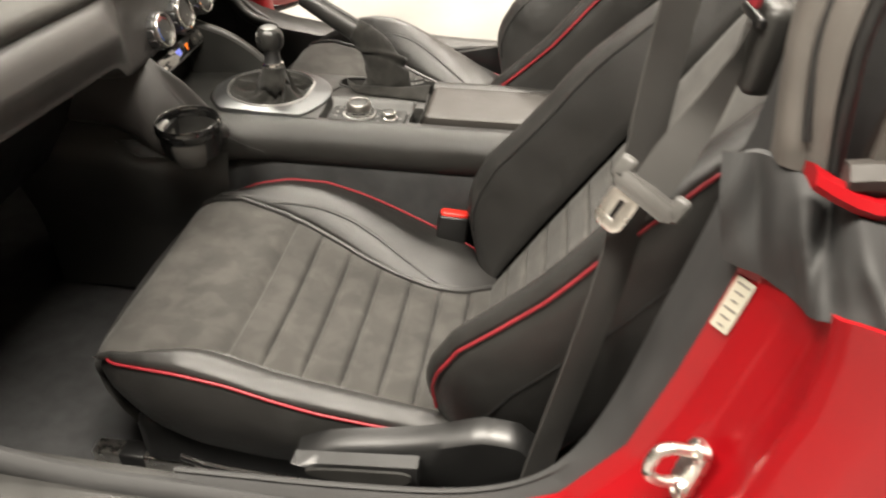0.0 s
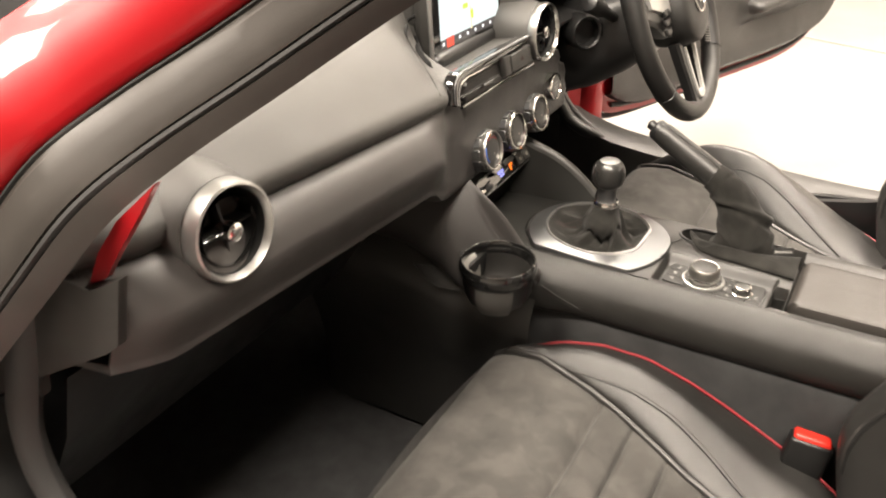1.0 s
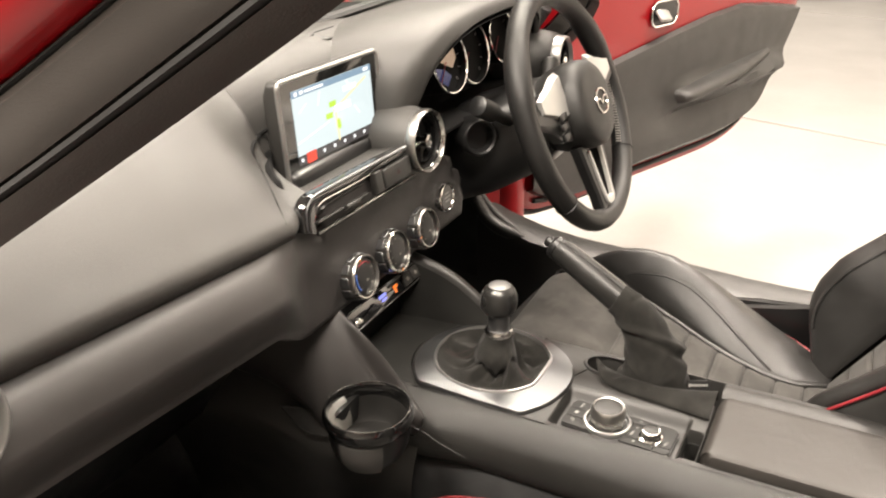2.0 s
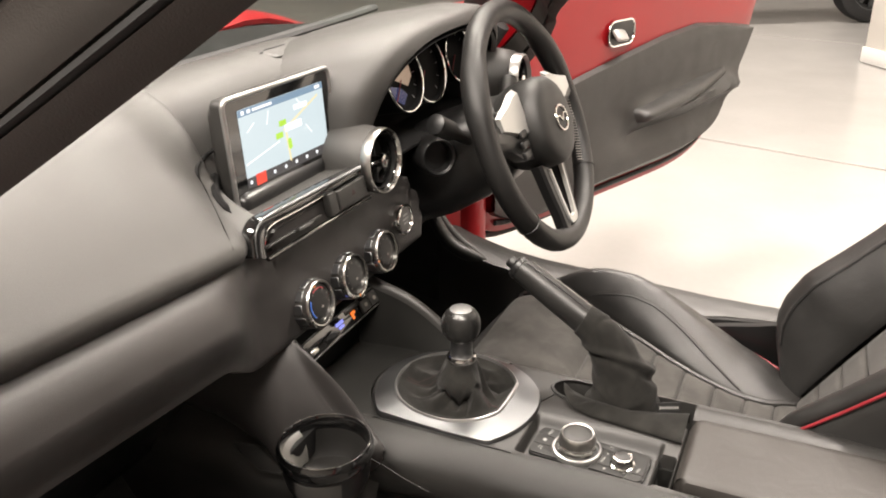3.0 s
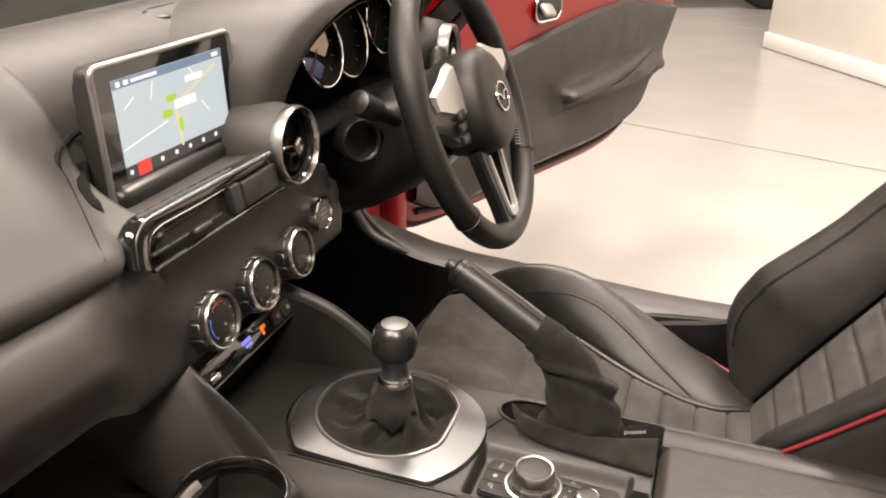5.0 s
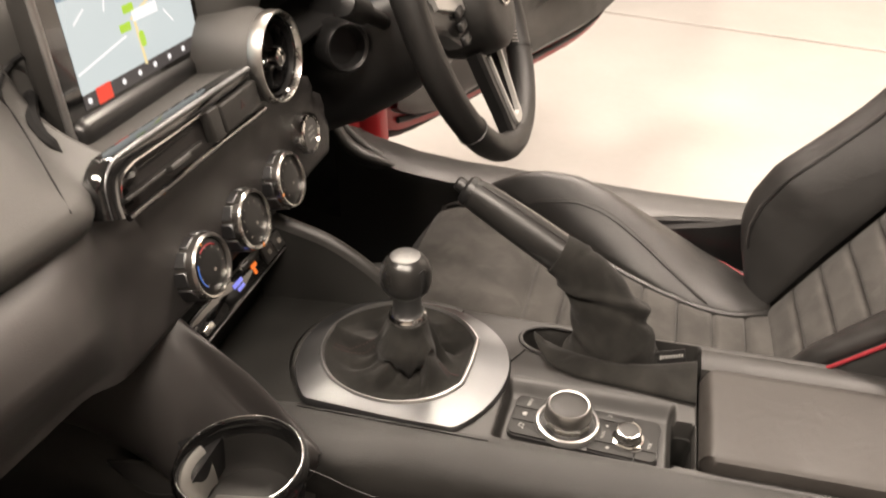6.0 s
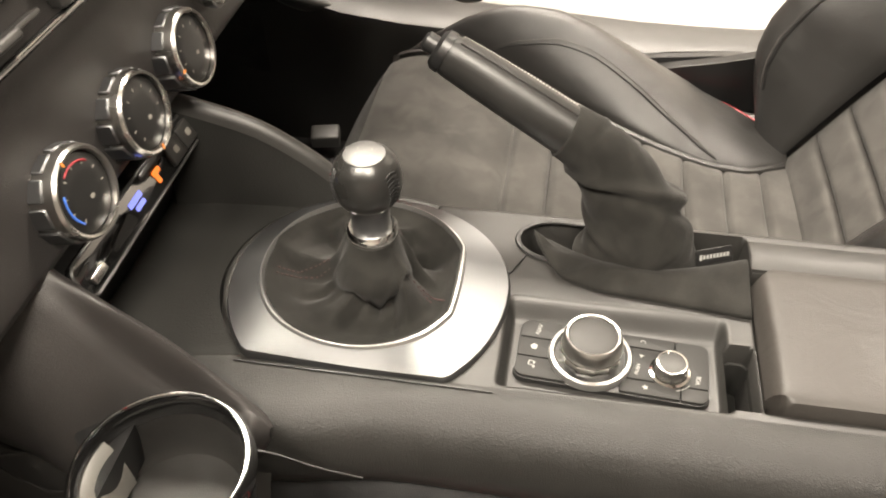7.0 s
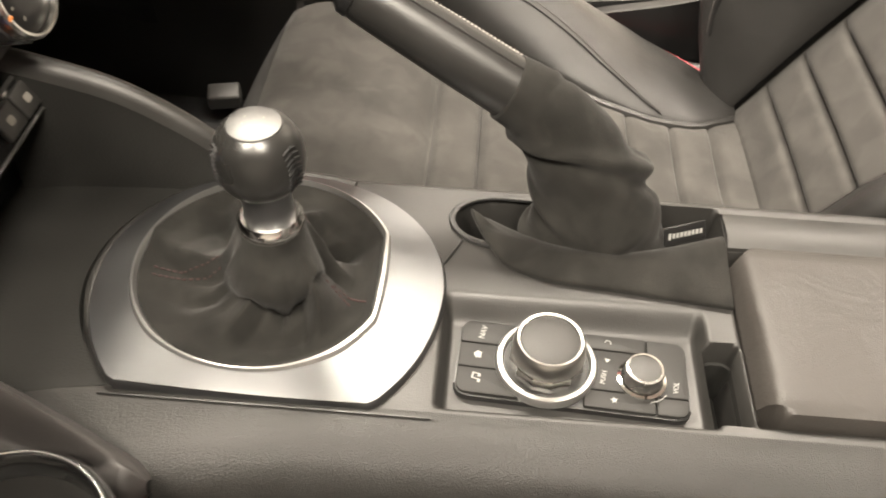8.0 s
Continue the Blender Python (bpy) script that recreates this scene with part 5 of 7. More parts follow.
def switch_strip():
    """The strip of switches with two lit symbols under the dials."""
    th = thing("switch_strip", "black switch strip with lit blue and amber symbols", "switch panel", (-0.15, 0.01, 0.645))
    m = facing((-0.163, 0.026, 0.627), (1, 0, 0.5))
    part("panel", plate(rounded(0.188, 0.024, 0.008), 0.006, m @ pose(0, 0, -0.006), 0.0015), GLOSS, th)
    rim = [m @ V(x, y, 0.0) for x, y in rounded(0.188, 0.024, 0.008, 5)]
    part("edge", tube(rim, 0.0012, 6, closed=True, up=(1, 0, 0)), HARD, th)
    blue = part("blue_symbol", plate(rounded(0.017, 0.0042, 0.001, 2), 0.0004, m @ pose(-0.015, 0.0028, 0.0002)), BLUE_LIGHT, th, "lit blue symbol")
    part("symbol_line", plate(rounded(0.012, 0.0035, 0.001, 2), 0.0004, m @ pose(-0.014, -0.0025, 0.0002)), BLUE_LIGHT, blue)
    amber = part("amber_symbol", plate(rounded(0.0045, 0.010, 0.0015, 2), 0.0004, m @ pose(0.0145, -0.001, 0.0002)), AMBER_LIGHT, th, "lit amber symbol")
    part("symbol_line", plate(rounded(0.010, 0.0040, 0.001, 2), 0.0004, m @ pose(0.0165, 0.002, 0.0005)), AMBER_LIGHT, amber)
    part("slider_tab", rbox((0.016, 0.007, 0.005), m @ pose(-0.079, -0.003, 0.002), 0.0018), DIAL, th, "bright silver tab")
    for k in range(3):
        part("switch", rbox((0.020, 0.017, 0.005), m @ pose(0.044 + 0.0215 * k, 0.0, 0.0008), 0.0015), HARD, th)
        part("switch_mark", plate(rounded(0.006, 0.005, 0.001, 1), 0.0003, m @ pose(0.044 + 0.0215 * k, 0.0, 0.0034)), INK, th)
    return th


switch_strip()


# ---- instruments and steering ----
def instruments():
    th = thing("instrument_cluster", "dark instrument cluster with ringed round gauges under a hood", "instruments", (-0.2, 0.34, 0.85))
    # hood: arches from the rear rim forward into the pad
    rings = []
    arch = [(math.copysign(abs(math.cos(math.pi * k / 24)) ** 0.7, math.cos(math.pi * k / 24)), math.sin(math.pi * k / 24) ** 0.66) for k in range(25)]
    for x, z, w, base in ((-0.176, 0.936, 0.203, 0.79), (-0.170, 0.940, 0.208, 0.79), (-0.1715, 0.946, 0.217, 0.79), (-0.176, 0.953, 0.232, 0.79), (-0.181, 0.958, 0.240, 0.80), (-0.192, 0.961, 0.246, 0.80), (-0.215, 0.961, 0.255, 0.81), (-0.26, 0.953, 0.273, 0.84), (-0.32, 0.940, 0.290, 0.86), (-0.39, 0.915, 0.305, 0.86), (-0.46, 0.885, 0.315, 0.84), (-0.54, 0.85, 0.32, 0.82)):
        rings.append([V(x + (0.028 * s - 0.022 * (1 - s)) * ease(-0.30, -0.21, x), 0.340 - w * c, base + (z - base) * s) for c, s in arch])
    part("hood", thick(skin(rings, closed=False, caps=False), 0.004), SOFT, th, "grey soft-touch instrument hood", 60)
    rings = []
    for x, z, w, base in ((-0.170, 0.933, 0.209, 0.800), (-0.235, 0.928, 0.200, 0.800), (-0.262, 0.924, 0.195, 0.800)):
        rings.append([V(x + (0.028 * s - 0.022 * (1 - s) if x > -0.2 else 0), 0.340 - w * c, base + (z - base) * s) for c, s in arch])
    part("binnacle", skin(rings, closed=False, caps=False), BLACK, th, "matt black binnacle")
    part("back_panel", rbox((0.01, 0.36, 0.13), pose(-0.240, 0.335, 0.860), 0.002), BLACK, th)
    part("binnacle_floor", rbox((0.10, 0.40, 0.006), pose(-0.205, 0.335, 0.797, 0, -4, 0), 0.002), BLACK, th)
    for y, z, r, x in ((0.237, 0.884, 0.044, -0.178), (0.330, 0.878, 0.047, -0.188), (0.465, 0.876, 0.042, -0.200)):
        m = facing((x, y, z), (1, -0.05, 0.22))
        g = part("gauge", tube([m @ V(r * math.cos(2 * math.pi * k / 56), r * math.sin(2 * math.pi * k / 56), 0.001) for k in range(56)], 0.0016, 8, closed=True, up=(1, 0, 0)), CHROME, th, "thin chrome gauge ring")
        part("dial_cup", lathe(((r, -0.05), (r, 0.0), (r * 0.97, 0.0), (r * 0.95, -0.008)), m, 48), BLACK, g)
        part("dial_face", lathe(((r * 0.97, -0.008), (r * 0.5, -0.008), (0, -0.008)), m, 40), BLACK, g, "matt black gauge face")
        if y < 0.3:
            part("display_graphic", plate([(-0.002, 0.036), (0.026, 0.026), (0.030, 0.0), (0.016, -0.012), (-0.020, 0.004), (-0.018, 0.030)], 0.0004, m @ pose(0, 0, -0.0078)), TAN_LIGHT, g, "tan display graphic")
            part("display_graphic", plate([(-0.030, -0.004), (-0.006, -0.010), (0.010, -0.022), (-0.004, -0.034), (-0.026, -0.022)], 0.0004, m @ pose(0, 0, -0.0078)), NAVY_LIGHT, g)
        for k in range(11):
            a = radians(230 - 28 * k)
            part("tick", plate(rounded(0.006, 0.0012, 0.0003, 1), 0.0004, m @ pose(r * 0.82 * math.cos(a), r * 0.82 * math.sin(a), -0.0076, 0, 0, math.degrees(a))), WHITE_INK, g)
        part("needle", rbox((r * 0.75, 0.002, 0.001), m @ pose(-r * 0.25, -r * 0.3, -0.006, 0, 0, 50), 0.0003, 1), PIPING, g)
    return th


instruments()

TILT = 22.0
WHEEL_AT = V(-0.031, 0.347, 0.806)


def steering():
    n = V(math.cos(radians(TILT)), 0, math.sin(radians(TILT)))
    m = facing(WHEEL_AT, n)
    th = thing("steering_wheel", "black leather three-spoke steering wheel with silver spoke inserts", "steering wheel", WHEEL_AT)
    R = 0.1665
    pts = [m @ V(R * math.cos(2 * math.pi * k / 96), R * math.sin(2 * math.pi * k / 96), 0) for k in range(96)]
    rad = [0.0158 + 0.0022 * (math.exp(-((math.cos(2 * math.pi * k / 96 - 0.5) - 1) / 0.03) ** 2) + math.exp(-((math.cos(2 * math.pi * k / 96 - math.pi + 0.5) - 1) / 0.03) ** 2)) for k in range(96)]
    part("rim", tube(pts, rad, 16, closed=True, up=n), WHEEL_HIDE, th, "black leather rim")
    for a in (38, 142, -38, 218):
        c = radians(a)
        p = m @ V(R * math.cos(c), R * math.sin(c), 0)
        t = (m.to_3x3() @ V(-math.sin(c), math.cos(c), 0))
        r3 = (m.to_3x3() @ V(math.cos(c), math.sin(c), 0))
        part("rim_joint", tube([p + 0.0164 * (math.cos(q) * r3 + math.sin(q) * n) for q in np.linspace(0, 2 * math.pi, 25)[:-1]], 0.0008, 5, closed=True, up=t), DARK, th)
    inner = R - 0.0155
    for k in range(44):
        c = radians(-36 + 72 * k / 43)
        for s in (0, 180):
            cc = c + radians(s)
            p = m @ V(inner * math.cos(cc), inner * math.sin(cc), 0.003)
            part("rim_stitch", rbox((0.0022, 0.0012, 0.008), m @ Matrix.Translation(V(inner * math.cos(cc), inner * math.sin(cc), 0.002)) @ pose(0, 0, 0, 14, 0, math.degrees(cc)), 0), STITCH, th)
    hub = []
    for r, h in ((0.058, -0.035), (0.064, -0.018), (0.066, 0.0), (0.0655, 0.018), (0.063, 0.030), (0.056, 0.0365), (0.044, 0.0395), (0.022, 0.041), (0.0005, 0.0415)):
        hub.append([m @ V(r * math.cos(2 * math.pi * k / 48), r * (1.0 if math.sin(2 * math.pi * k / 48) > 0 else 0.96) * math.sin(2 * math.pi * k / 48), h) for k in range(48)])
    part("airbag_cover", skin(hub), SHROUD, th, "dark grey airbag cover")
    emblem = part("emblem", tube([m @ V(0.021 * math.cos(2 * math.pi * k / 40), 0.0175 * math.sin(2 * math.pi * k / 40), 0.0422) for k in range(40)], 0.0017, 6, closed=True, up=n), CHROME, th, "plain chrome oval emblem")
    part("emblem_wing", tube(spline([m @ V(x, y, 0.0425) for x, y in ((-0.019, 0.004), (-0.008, 0.004), (0.0, -0.004), (0.008, 0.004), (0.019, 0.004))], 5), 0.0015, 6, up=n), CHROME, emblem)
    for s in (-1, 1):
        spoke = skin([[m @ V(s * x, y + dy, h) for dy, h in ((-w, -0.010), (-w, 0.006), (-w * 0.6, 0.012), (w * 0.6, 0.012), (w, 0.006), (w, -0.010))] for x, y, w in ((0.055, 0.004, 0.040), (0.085, 0.008, 0.036), (0.115, 0.016, 0.024), (0.155, 0.022, 0.014))])
        part("spoke", spoke, DARK, th, "black side spoke")
        part("spoke_insert", skin([[m @ V(s * x, y + dy, h) for dy, h in ((-w, 0.010), (-w * 0.8, 0.017), (w * 0.8, 0.017), (w, 0.010))] for x, y, w in ((0.060, 0.030, 0.034), (0.080, 0.030, 0.032), (0.105, 0.030, 0.022), (0.140, 0.032, 0.010))]), SPOKE, th, "silver spoke insert")
        for k in range(3):
            part("wheel_button", rbox((0.022, 0.010, 0.006), m @ pose(s * (0.088 + 0.004 * k), 0.006 - 0.013 * k, 0.0165), 0.002), DARK, th)
        low = skin([[m @ V(s * (x + dx), y, h) for dx, h in ((-w, -0.008), (-w, 0.004), (-w * 0.6, 0.008), (w * 0.6, 0.008), (w, 0.004), (w, -0.008))] for x, y, w in ((0.034, -0.050, 0.013), (0.030, -0.09, 0.011), (0.024, -0.125, 0.010), (0.020, -0.155, 0.012))])
        part("lower_spoke", low, DARK, th, "black lower spoke")
        part("lower_insert", skin([[m @ V(s * (x + dx), y, h) for dx, h in ((-w, 0.006), (-w * 0.7, 0.011), (w * 0.7, 0.011), (w, 0.006))] for x, y, w in ((0.024, -0.062, 0.0035), (0.0205, -0.09, 0.0035), (0.0165, -0.12, 0.0038), (0.0125, -0.140, 0.0045))]), SPOKE, th, "silver lower spoke insert")
    part("insert_foot", skin([[m @ V(x, y + dy, h) for dy, h in ((-w, 0.006), (-w * 0.7, 0.0115), (w * 0.7, 0.0115), (w, 0.006))] for x, y, w in ((-0.0165, -0.1385, 0.004), (-0.0125, -0.1435, 0.006), (-0.006, -0.1455, 0.0065), (0.006, -0.1455, 0.0065), (0.0125, -0.1435, 0.006), (0.0165, -0.1385, 0.004))]), SPOKE, th, "silver foot joining the lower spokes")
    # column shroud, stalk, lock
    col = thing("steering_column", "matt black steering column shroud with stalks", "steering column", (-0.16, 0.34, 0.77))
    rings = []
    ax = -n
    for d, w, hu, hl in ((0.030, 0.062, 0.045, 0.050), (0.045, 0.072, 0.055, 0.062), (0.09, 0.086, 0.060, 0.075), (0.15, 0.092, 0.060, 0.085), (0.22, 0.092, 0.055, 0.085)):
        c = WHEEL_AT + ax * d
        up = V(-n.z, 0, n.x)
        rings.append([c + V(0, w * math.copysign(abs(math.cos(a)) ** 0.6, math.cos(a)), 0) + up * ((hu if math.sin(a) > 0 else hl) * math.copysign(abs(math.sin(a)) ** 0.6, math.sin(a))) for a in np.linspace(0, 2 * math.pi, 33)[:-1]])
    part("shroud", skin(rings), DARK, col, "black column shroud")
    for s in (-1, 1):
        a = WHEEL_AT + ax * 0.075 + V(0, s * 0.07, 0.018)
        tip = V(-0.118, 0.340 + s * 0.135, 0.835)
        part("stalk", tube([a, a.lerp(tip, 0.5), a.lerp(tip, 0.6), tip], [0.008, 0.009, 0.0135, 0.0145], 16), HARD, col, "dark stalk with rounded end")
        part("stalk_cap", lathe(((0.0145, 0), (0.0138, 0.003), (0.009, 0.0045), (0, 0.005)), facing(tip, (tip - a)), 24), DARK, col)
    m2 = facing((-0.128, 0.232, 0.782), (0.80, -0.60, 0.1))
    part("lock_bezel", lathe(((0.027, -0.03), (0.027, -0.002), (0.024, 0.002), (0.021, 0.0), (0.019, -0.012), (0, -0.012)), m2, 32), DARK, col, "round black lock bezel")
    part("knee_panel", skin([[V(x, y, z) for y in np.linspace(0.21, 0.66, 10)] for x, z in ((-0.215, 0.78), (-0.215, 0.72), (-0.235, 0.65), (-0.29, 0.56), (-0.40, 0.50))], closed=False, caps=False), DARK, col)
    return th


steering()


# ---- centre console ----
CONSOLE = thing("centre_console", "dark grey leather-covered centre console between the seats", "console", (0.2, 0, 0.21))
GEAR = V(-0.006, 0.024, 0)


def console_height(x, y):
    z = 0.557 - 0.010 * ease(-0.09, -0.13, x)
    # gaiter hole
    r = math.hypot(x + 0.017, y - 0.033)
    z -= 0.03 * (1 - ease(0.068, 0.073, r))
    # control recess, its far wall sloping
    inside = ease(0.086, 0.093, x) * (1 - ease(0.229, 0.236, x)) * (1 - ease(0.015, 0.032, y)) * ease(-0.049, -0.044, y)
    z -= 0.015 * inside
    pocket = ease(0.2325, 0.2355, x) * (1 - ease(0.2485, 0.2515, x)) * (1 - ease(0.003, 0.007, y)) * ease(-0.0455, -0.0425, y)
    z -= 0.05 * pocket
    # handbrake slot with a rounded nose
    u = max(0.0, 0.118 - x)
    half = 0.021 * math.sqrt(max(0.0, 1 - (u / 0.030) ** 2)) if x < 0.118 else 0.021 + 0.003 * ease(0.12, 0.2, x)
    d = abs(y - 0.089) - half
    slot = (1 - ease(-0.003, 0.002, d)) * (1 - ease(0.252, 0.256, x)) if x > 0.087 else 0
    z -= 0.05 * slot
    # under the lid
    z -= 0.03 * ease(0.252, 0.257, x) * ease(-0.046, -0.040, y) * (1 - ease(0.072, 0.077, y))
    z -= 0.03 * ease(0.112, 0.135, y) ** 2
    return z


def console():
    xs = np.concatenate([np.linspace(-0.20, 0.30, 380), np.linspace(0.31, 0.80, 20)])
    ys = np.linspace(-0.052, 0.124, 140)
    bm = bmesh.new()
    rows = [[bm.verts.new((x, y, console_height(x, y))) for y in ys] for x in xs]
    for a, b in zip(rows, rows[1:]):
        for i in range(len(ys) - 1):
            bm.faces.new((a[i], a[i + 1], b[i + 1], b[i]))
    part("top", bm, HARD, CONSOLE, "dark grey grained console top", 70)
    # passenger's flank: padded leather roll, then carpet
    rings = []
    for x in np.linspace(-0.14, 0.80, 44):
        dz = 0.0
        f = ease(0.03, -0.06, x) * 0.012
        rings.append([V(x, y, z + dz) for y, z in ((-0.0515, 0.5572), (-0.058, 0.5575), (-0.068 - f, 0.555), (-0.080 - f, 0.548), (-0.090 - f, 0.536), (-0.0955 - f, 0.522), (-0.096 - f, 0.508), (-0.092 - f, 0.497), (-0.086, 0.491))])
    part("padded_flank", skin([spline(r, 3) for r in rings], closed=False, caps=False), CONSOLE_LEATHER, CONSOLE, "padded leather flank", 80)
    part("flank_carpet", skin([[V(x, y, z) for y, z in ((-0.087, 0.494), (-0.094, 0.48), (-0.102, 0.36), (-0.112, 0.21))] for x in np.linspace(-0.30, 0.80, 20)], closed=False, caps=False), CARPET, CONSOLE, "black carpet on the tunnel side")
    part("driver_flank", skin([[V(x, y, z) for y, z in ((0.120, 0.545), (0.126, 0.53), (0.126, 0.40), (0.130, 0.21))] for x in np.linspace(-0.45, 0.80, 20)], closed=False, caps=False), HARD, CONSOLE, "dark console side")
    # fins that climb from the console to the dash, one each side of the tray
    near = spline([V(-0.185, -0.083, 0.676), V(-0.150, -0.0885, 0.650), (-0.107, -0.091, 0.616), V(-0.075, -0.0925, 0.580), V(-0.056, -0.096, 0.560)], 6)
    far = spline([V(-0.185, 0.104, 0.655), V(-0.155, 0.109, 0.644), V(-0.115, 0.112, 0.629), V(-0.080, 0.114, 0.606), V(-0.052, 0.116, 0.580)], 6)
    for path, s in ((far, 1),):
        rings = []
        n = len(path)
        for i, p in enumerate(path):
            t = i / (n - 1)
            h = p.z
            low = 0.545
            w = 0.008 * (1 - 0.3 * t)
            q = p.y
            rings.append([V(p.x, q - s * (w + 0.006), low), V(p.x, q - s * w, h - 0.006), V(p.x, q - s * w * 0.5, h - 0.001), V(p.x, q, h), V(p.x, q + s * w * 0.6, h - 0.0015), V(p.x, q + s * w, h - 0.006),
                          V(p.x, q + s * (w + 0.004), h - 0.02), V(p.x, q + s * lerp(0.055, 0.012, t), lerp(h - 0.10, 0.52, t)), V(p.x, q + s * lerp(0.06, 0.014, t), lerp(0.50, 0.50, t))])
        part("side_fin", skin(rings, closed=False, caps=False), HARD, CONSOLE, "console fin beside the tray", 60)
    # the passenger's fin is a padded knee roll with a rounded tip
    outer = ((0.006, 0.002), (0.013, 0.009), (0.024, 0.026), (0.038, 0.050), (0.051, 0.078), (0.058, 0.104), (0.056, 0.126), (0.044, 0.142), (0.02, 0.150))
    tip = ((-0.098, 0.5635), (-0.103, 0.561), (-0.108, 0.556), (-0.111, 0.550), (-0.1125, 0.543), (-0.112, 0.537), (-0.110, 0.531), (-0.106, 0.526), (-0.098, 0.522))
    near = spline([V(-0.30, -0.078, 0.700), V(-0.24, -0.080, 0.697)] + [q for q in near[::3]], 4)
    rings = []
    for i, p in enumerate(near):
        t = ease(-0.185, -0.056, p.x) ** 1.3
        inner = [V(p.x, p.y + 0.013, 0.545), V(p.x, p.y + 0.007, p.z - 0.006), V(p.x, p.y + 0.0035, p.z - 0.0015), p]
        rings.append(inner + [V(p.x, lerp(p.y - a, ty, t), lerp(p.z - b, tz, t)) for (a, b), (ty, tz) in zip(outer, tip)])
    c = V(-0.049, -0.099, 0.548)
    rings.append([c.lerp(q, 0.75) + V(0.002, 0, 0) for q in rings[-1]])
    rings.append([c.lerp(q, 0.3) + V(0.003, 0, 0) for q in rings[-1]])
    part("knee_roll", skin([r[:1] + spline(r[1:], 3) for r in rings], closed=False, caps=False), WING, CONSOLE, "padded dark leather knee roll", 70)
    # recess under the roll, down to the footwell
    rings = []
    for x in np.linspace(-0.42, -0.05, 18):
        t = (x + 0.42) / 0.37
        z1 = lerp(0.60, 0.545, ease(0.2, 1, t))
        rings.append([V(x, -0.100, z1 - 0.02), V(x, -0.118 - 0.02 * (1 - t), z1 - 0.05), V(x, -0.128 - 0.035 * (1 - t), z1 - 0.09), V(x, -0.122 - 0.02 * (1 - t), z1 - 0.16), V(x, -0.115, 0.34), V(x, -0.112, 0.21)])
    part("lower_pad", skin([spline(r, 3) for r in rings], closed=False, caps=False), HARD, CONSOLE, "dark lower console side", 80)
    # socket into which the cup holder is plugged: a dark plate paints its shaded hollow
    m = facing((-0.190, -0.1345, 0.524), (0.2, -0.8, 0.55))
    leaf = [(-0.034, 0.013), (0.045, 0.014), (0.045, -0.016), (0.002, -0.014), (-0.016, -0.003)]
    socket = part("painted_socket", plate(leaf, 0.003, m, 0.001), DARK, CONSOLE, "pointed black plate painted as the cup holder's shaded socket")
    part("socket_rim", tube([m @ V(x, y, 0.002) for x, y in leaf], 0.0016, 6, closed=True, up=(0, -1, 0.4)), HARD, socket)
    # seams: under the silver surround, from it to the brake slot, and the crease below the tip
    part("seam", tube([V(x, -0.0560, 0.5583) for x in np.linspace(-0.085, 0.086, 20)], 0.0007, 6), DARK, CONSOLE)
    part("seam", tube(spline([V(0.085, 0.050, 0.5578), V(0.090, 0.060, 0.5578), V(0.095, 0.071, 0.5575)], 4), 0.0008, 6), DARK, CONSOLE)
    part("seam", tube(spline([V(-0.057, -0.113, 0.548), V(-0.040, -0.1100, 0.540), V(-0.017, -0.1085, 0.529), V(0.01, -0.1045, 0.517)], 6), 0.0006, 6), DARK, CONSOLE)
    lip = [V(-0.0115 + 0.1030 * math.cos(a), 0.026 + 0.0912 * math.sin(a), 0.5595) for a in np.linspace(radians(70), radians(232), 40)]
    part("surround_border", tube(lip, 0.0027, 10, flat=0.6), HARD, CONSOLE, "raised dark border beside the silver surround")
    # black sheet that paints the shade on the far fin's inner face
    lining = [[V(p.x, p.y - 0.0098, p.z - 0.009), V(p.x, p.y - 0.0120, lerp(p.z, 0.55, 0.5)), V(p.x, p.y - 0.0165, 0.552)] for p in far]
    part("tray_shade_lining", skin(lining, closed=False, caps=False), MAT, CONSOLE, "black sheet lining the tray side, its shade painted in", 70)
    # rubber mat in the tray, its edge following the silver surround
    edge = [(-0.0115 + 0.1085 * math.cos(a), 0.026 + 0.0965 * math.sin(a)) for a in np.linspace(radians(112), radians(232), 30)]
    part("tray_mat", plate([(-0.192, 0.098)] + [(x, min(0.098, max(-0.074, y))) for x, y in edge] + [(-0.192, -0.074)], 0.012, Matrix.Translation((0, 0, 0.546)), 0.002), MAT, CONSOLE, "black rubber tray mat")
    # back wall of the tray, open at the socket
    part("tray_wall", rbox((0.01, 0.20, 0.09), pose(-0.196, 0.012, 0.60), 0.003), DARK, CONSOLE)
    part("socket_block", rbox((0.03, 0.04, 0.03), pose(-0.18, 0.045, 0.622), 0.004), DARK, CONSOLE)
    # black lining of the narrow pocket ahead of the lid, its shade painted in
    liner = bmesh.new()
    ring = rounded(0.0165, 0.046, 0.006)
    loops = [[liner.verts.new((0.242 + x * k, -0.0195 + y * k, z)) for x, y in ring] for k, z in ((1.06, 0.5415), (1.0, 0.5405), (0.97, 0.510))]
    for a, b in zip(loops, loops[1:]):
        for i in range(len(ring)):
            j = (i + 1) % len(ring)
            liner.faces.new((a[i], a[j], b[j], b[i]))
    liner.faces.new(loops[-1])
    part("shaded_pocket_liner", liner, MAT, CONSOLE, "black rubber pocket lining with its shade painted in")
    # armrest lid
    rings = []
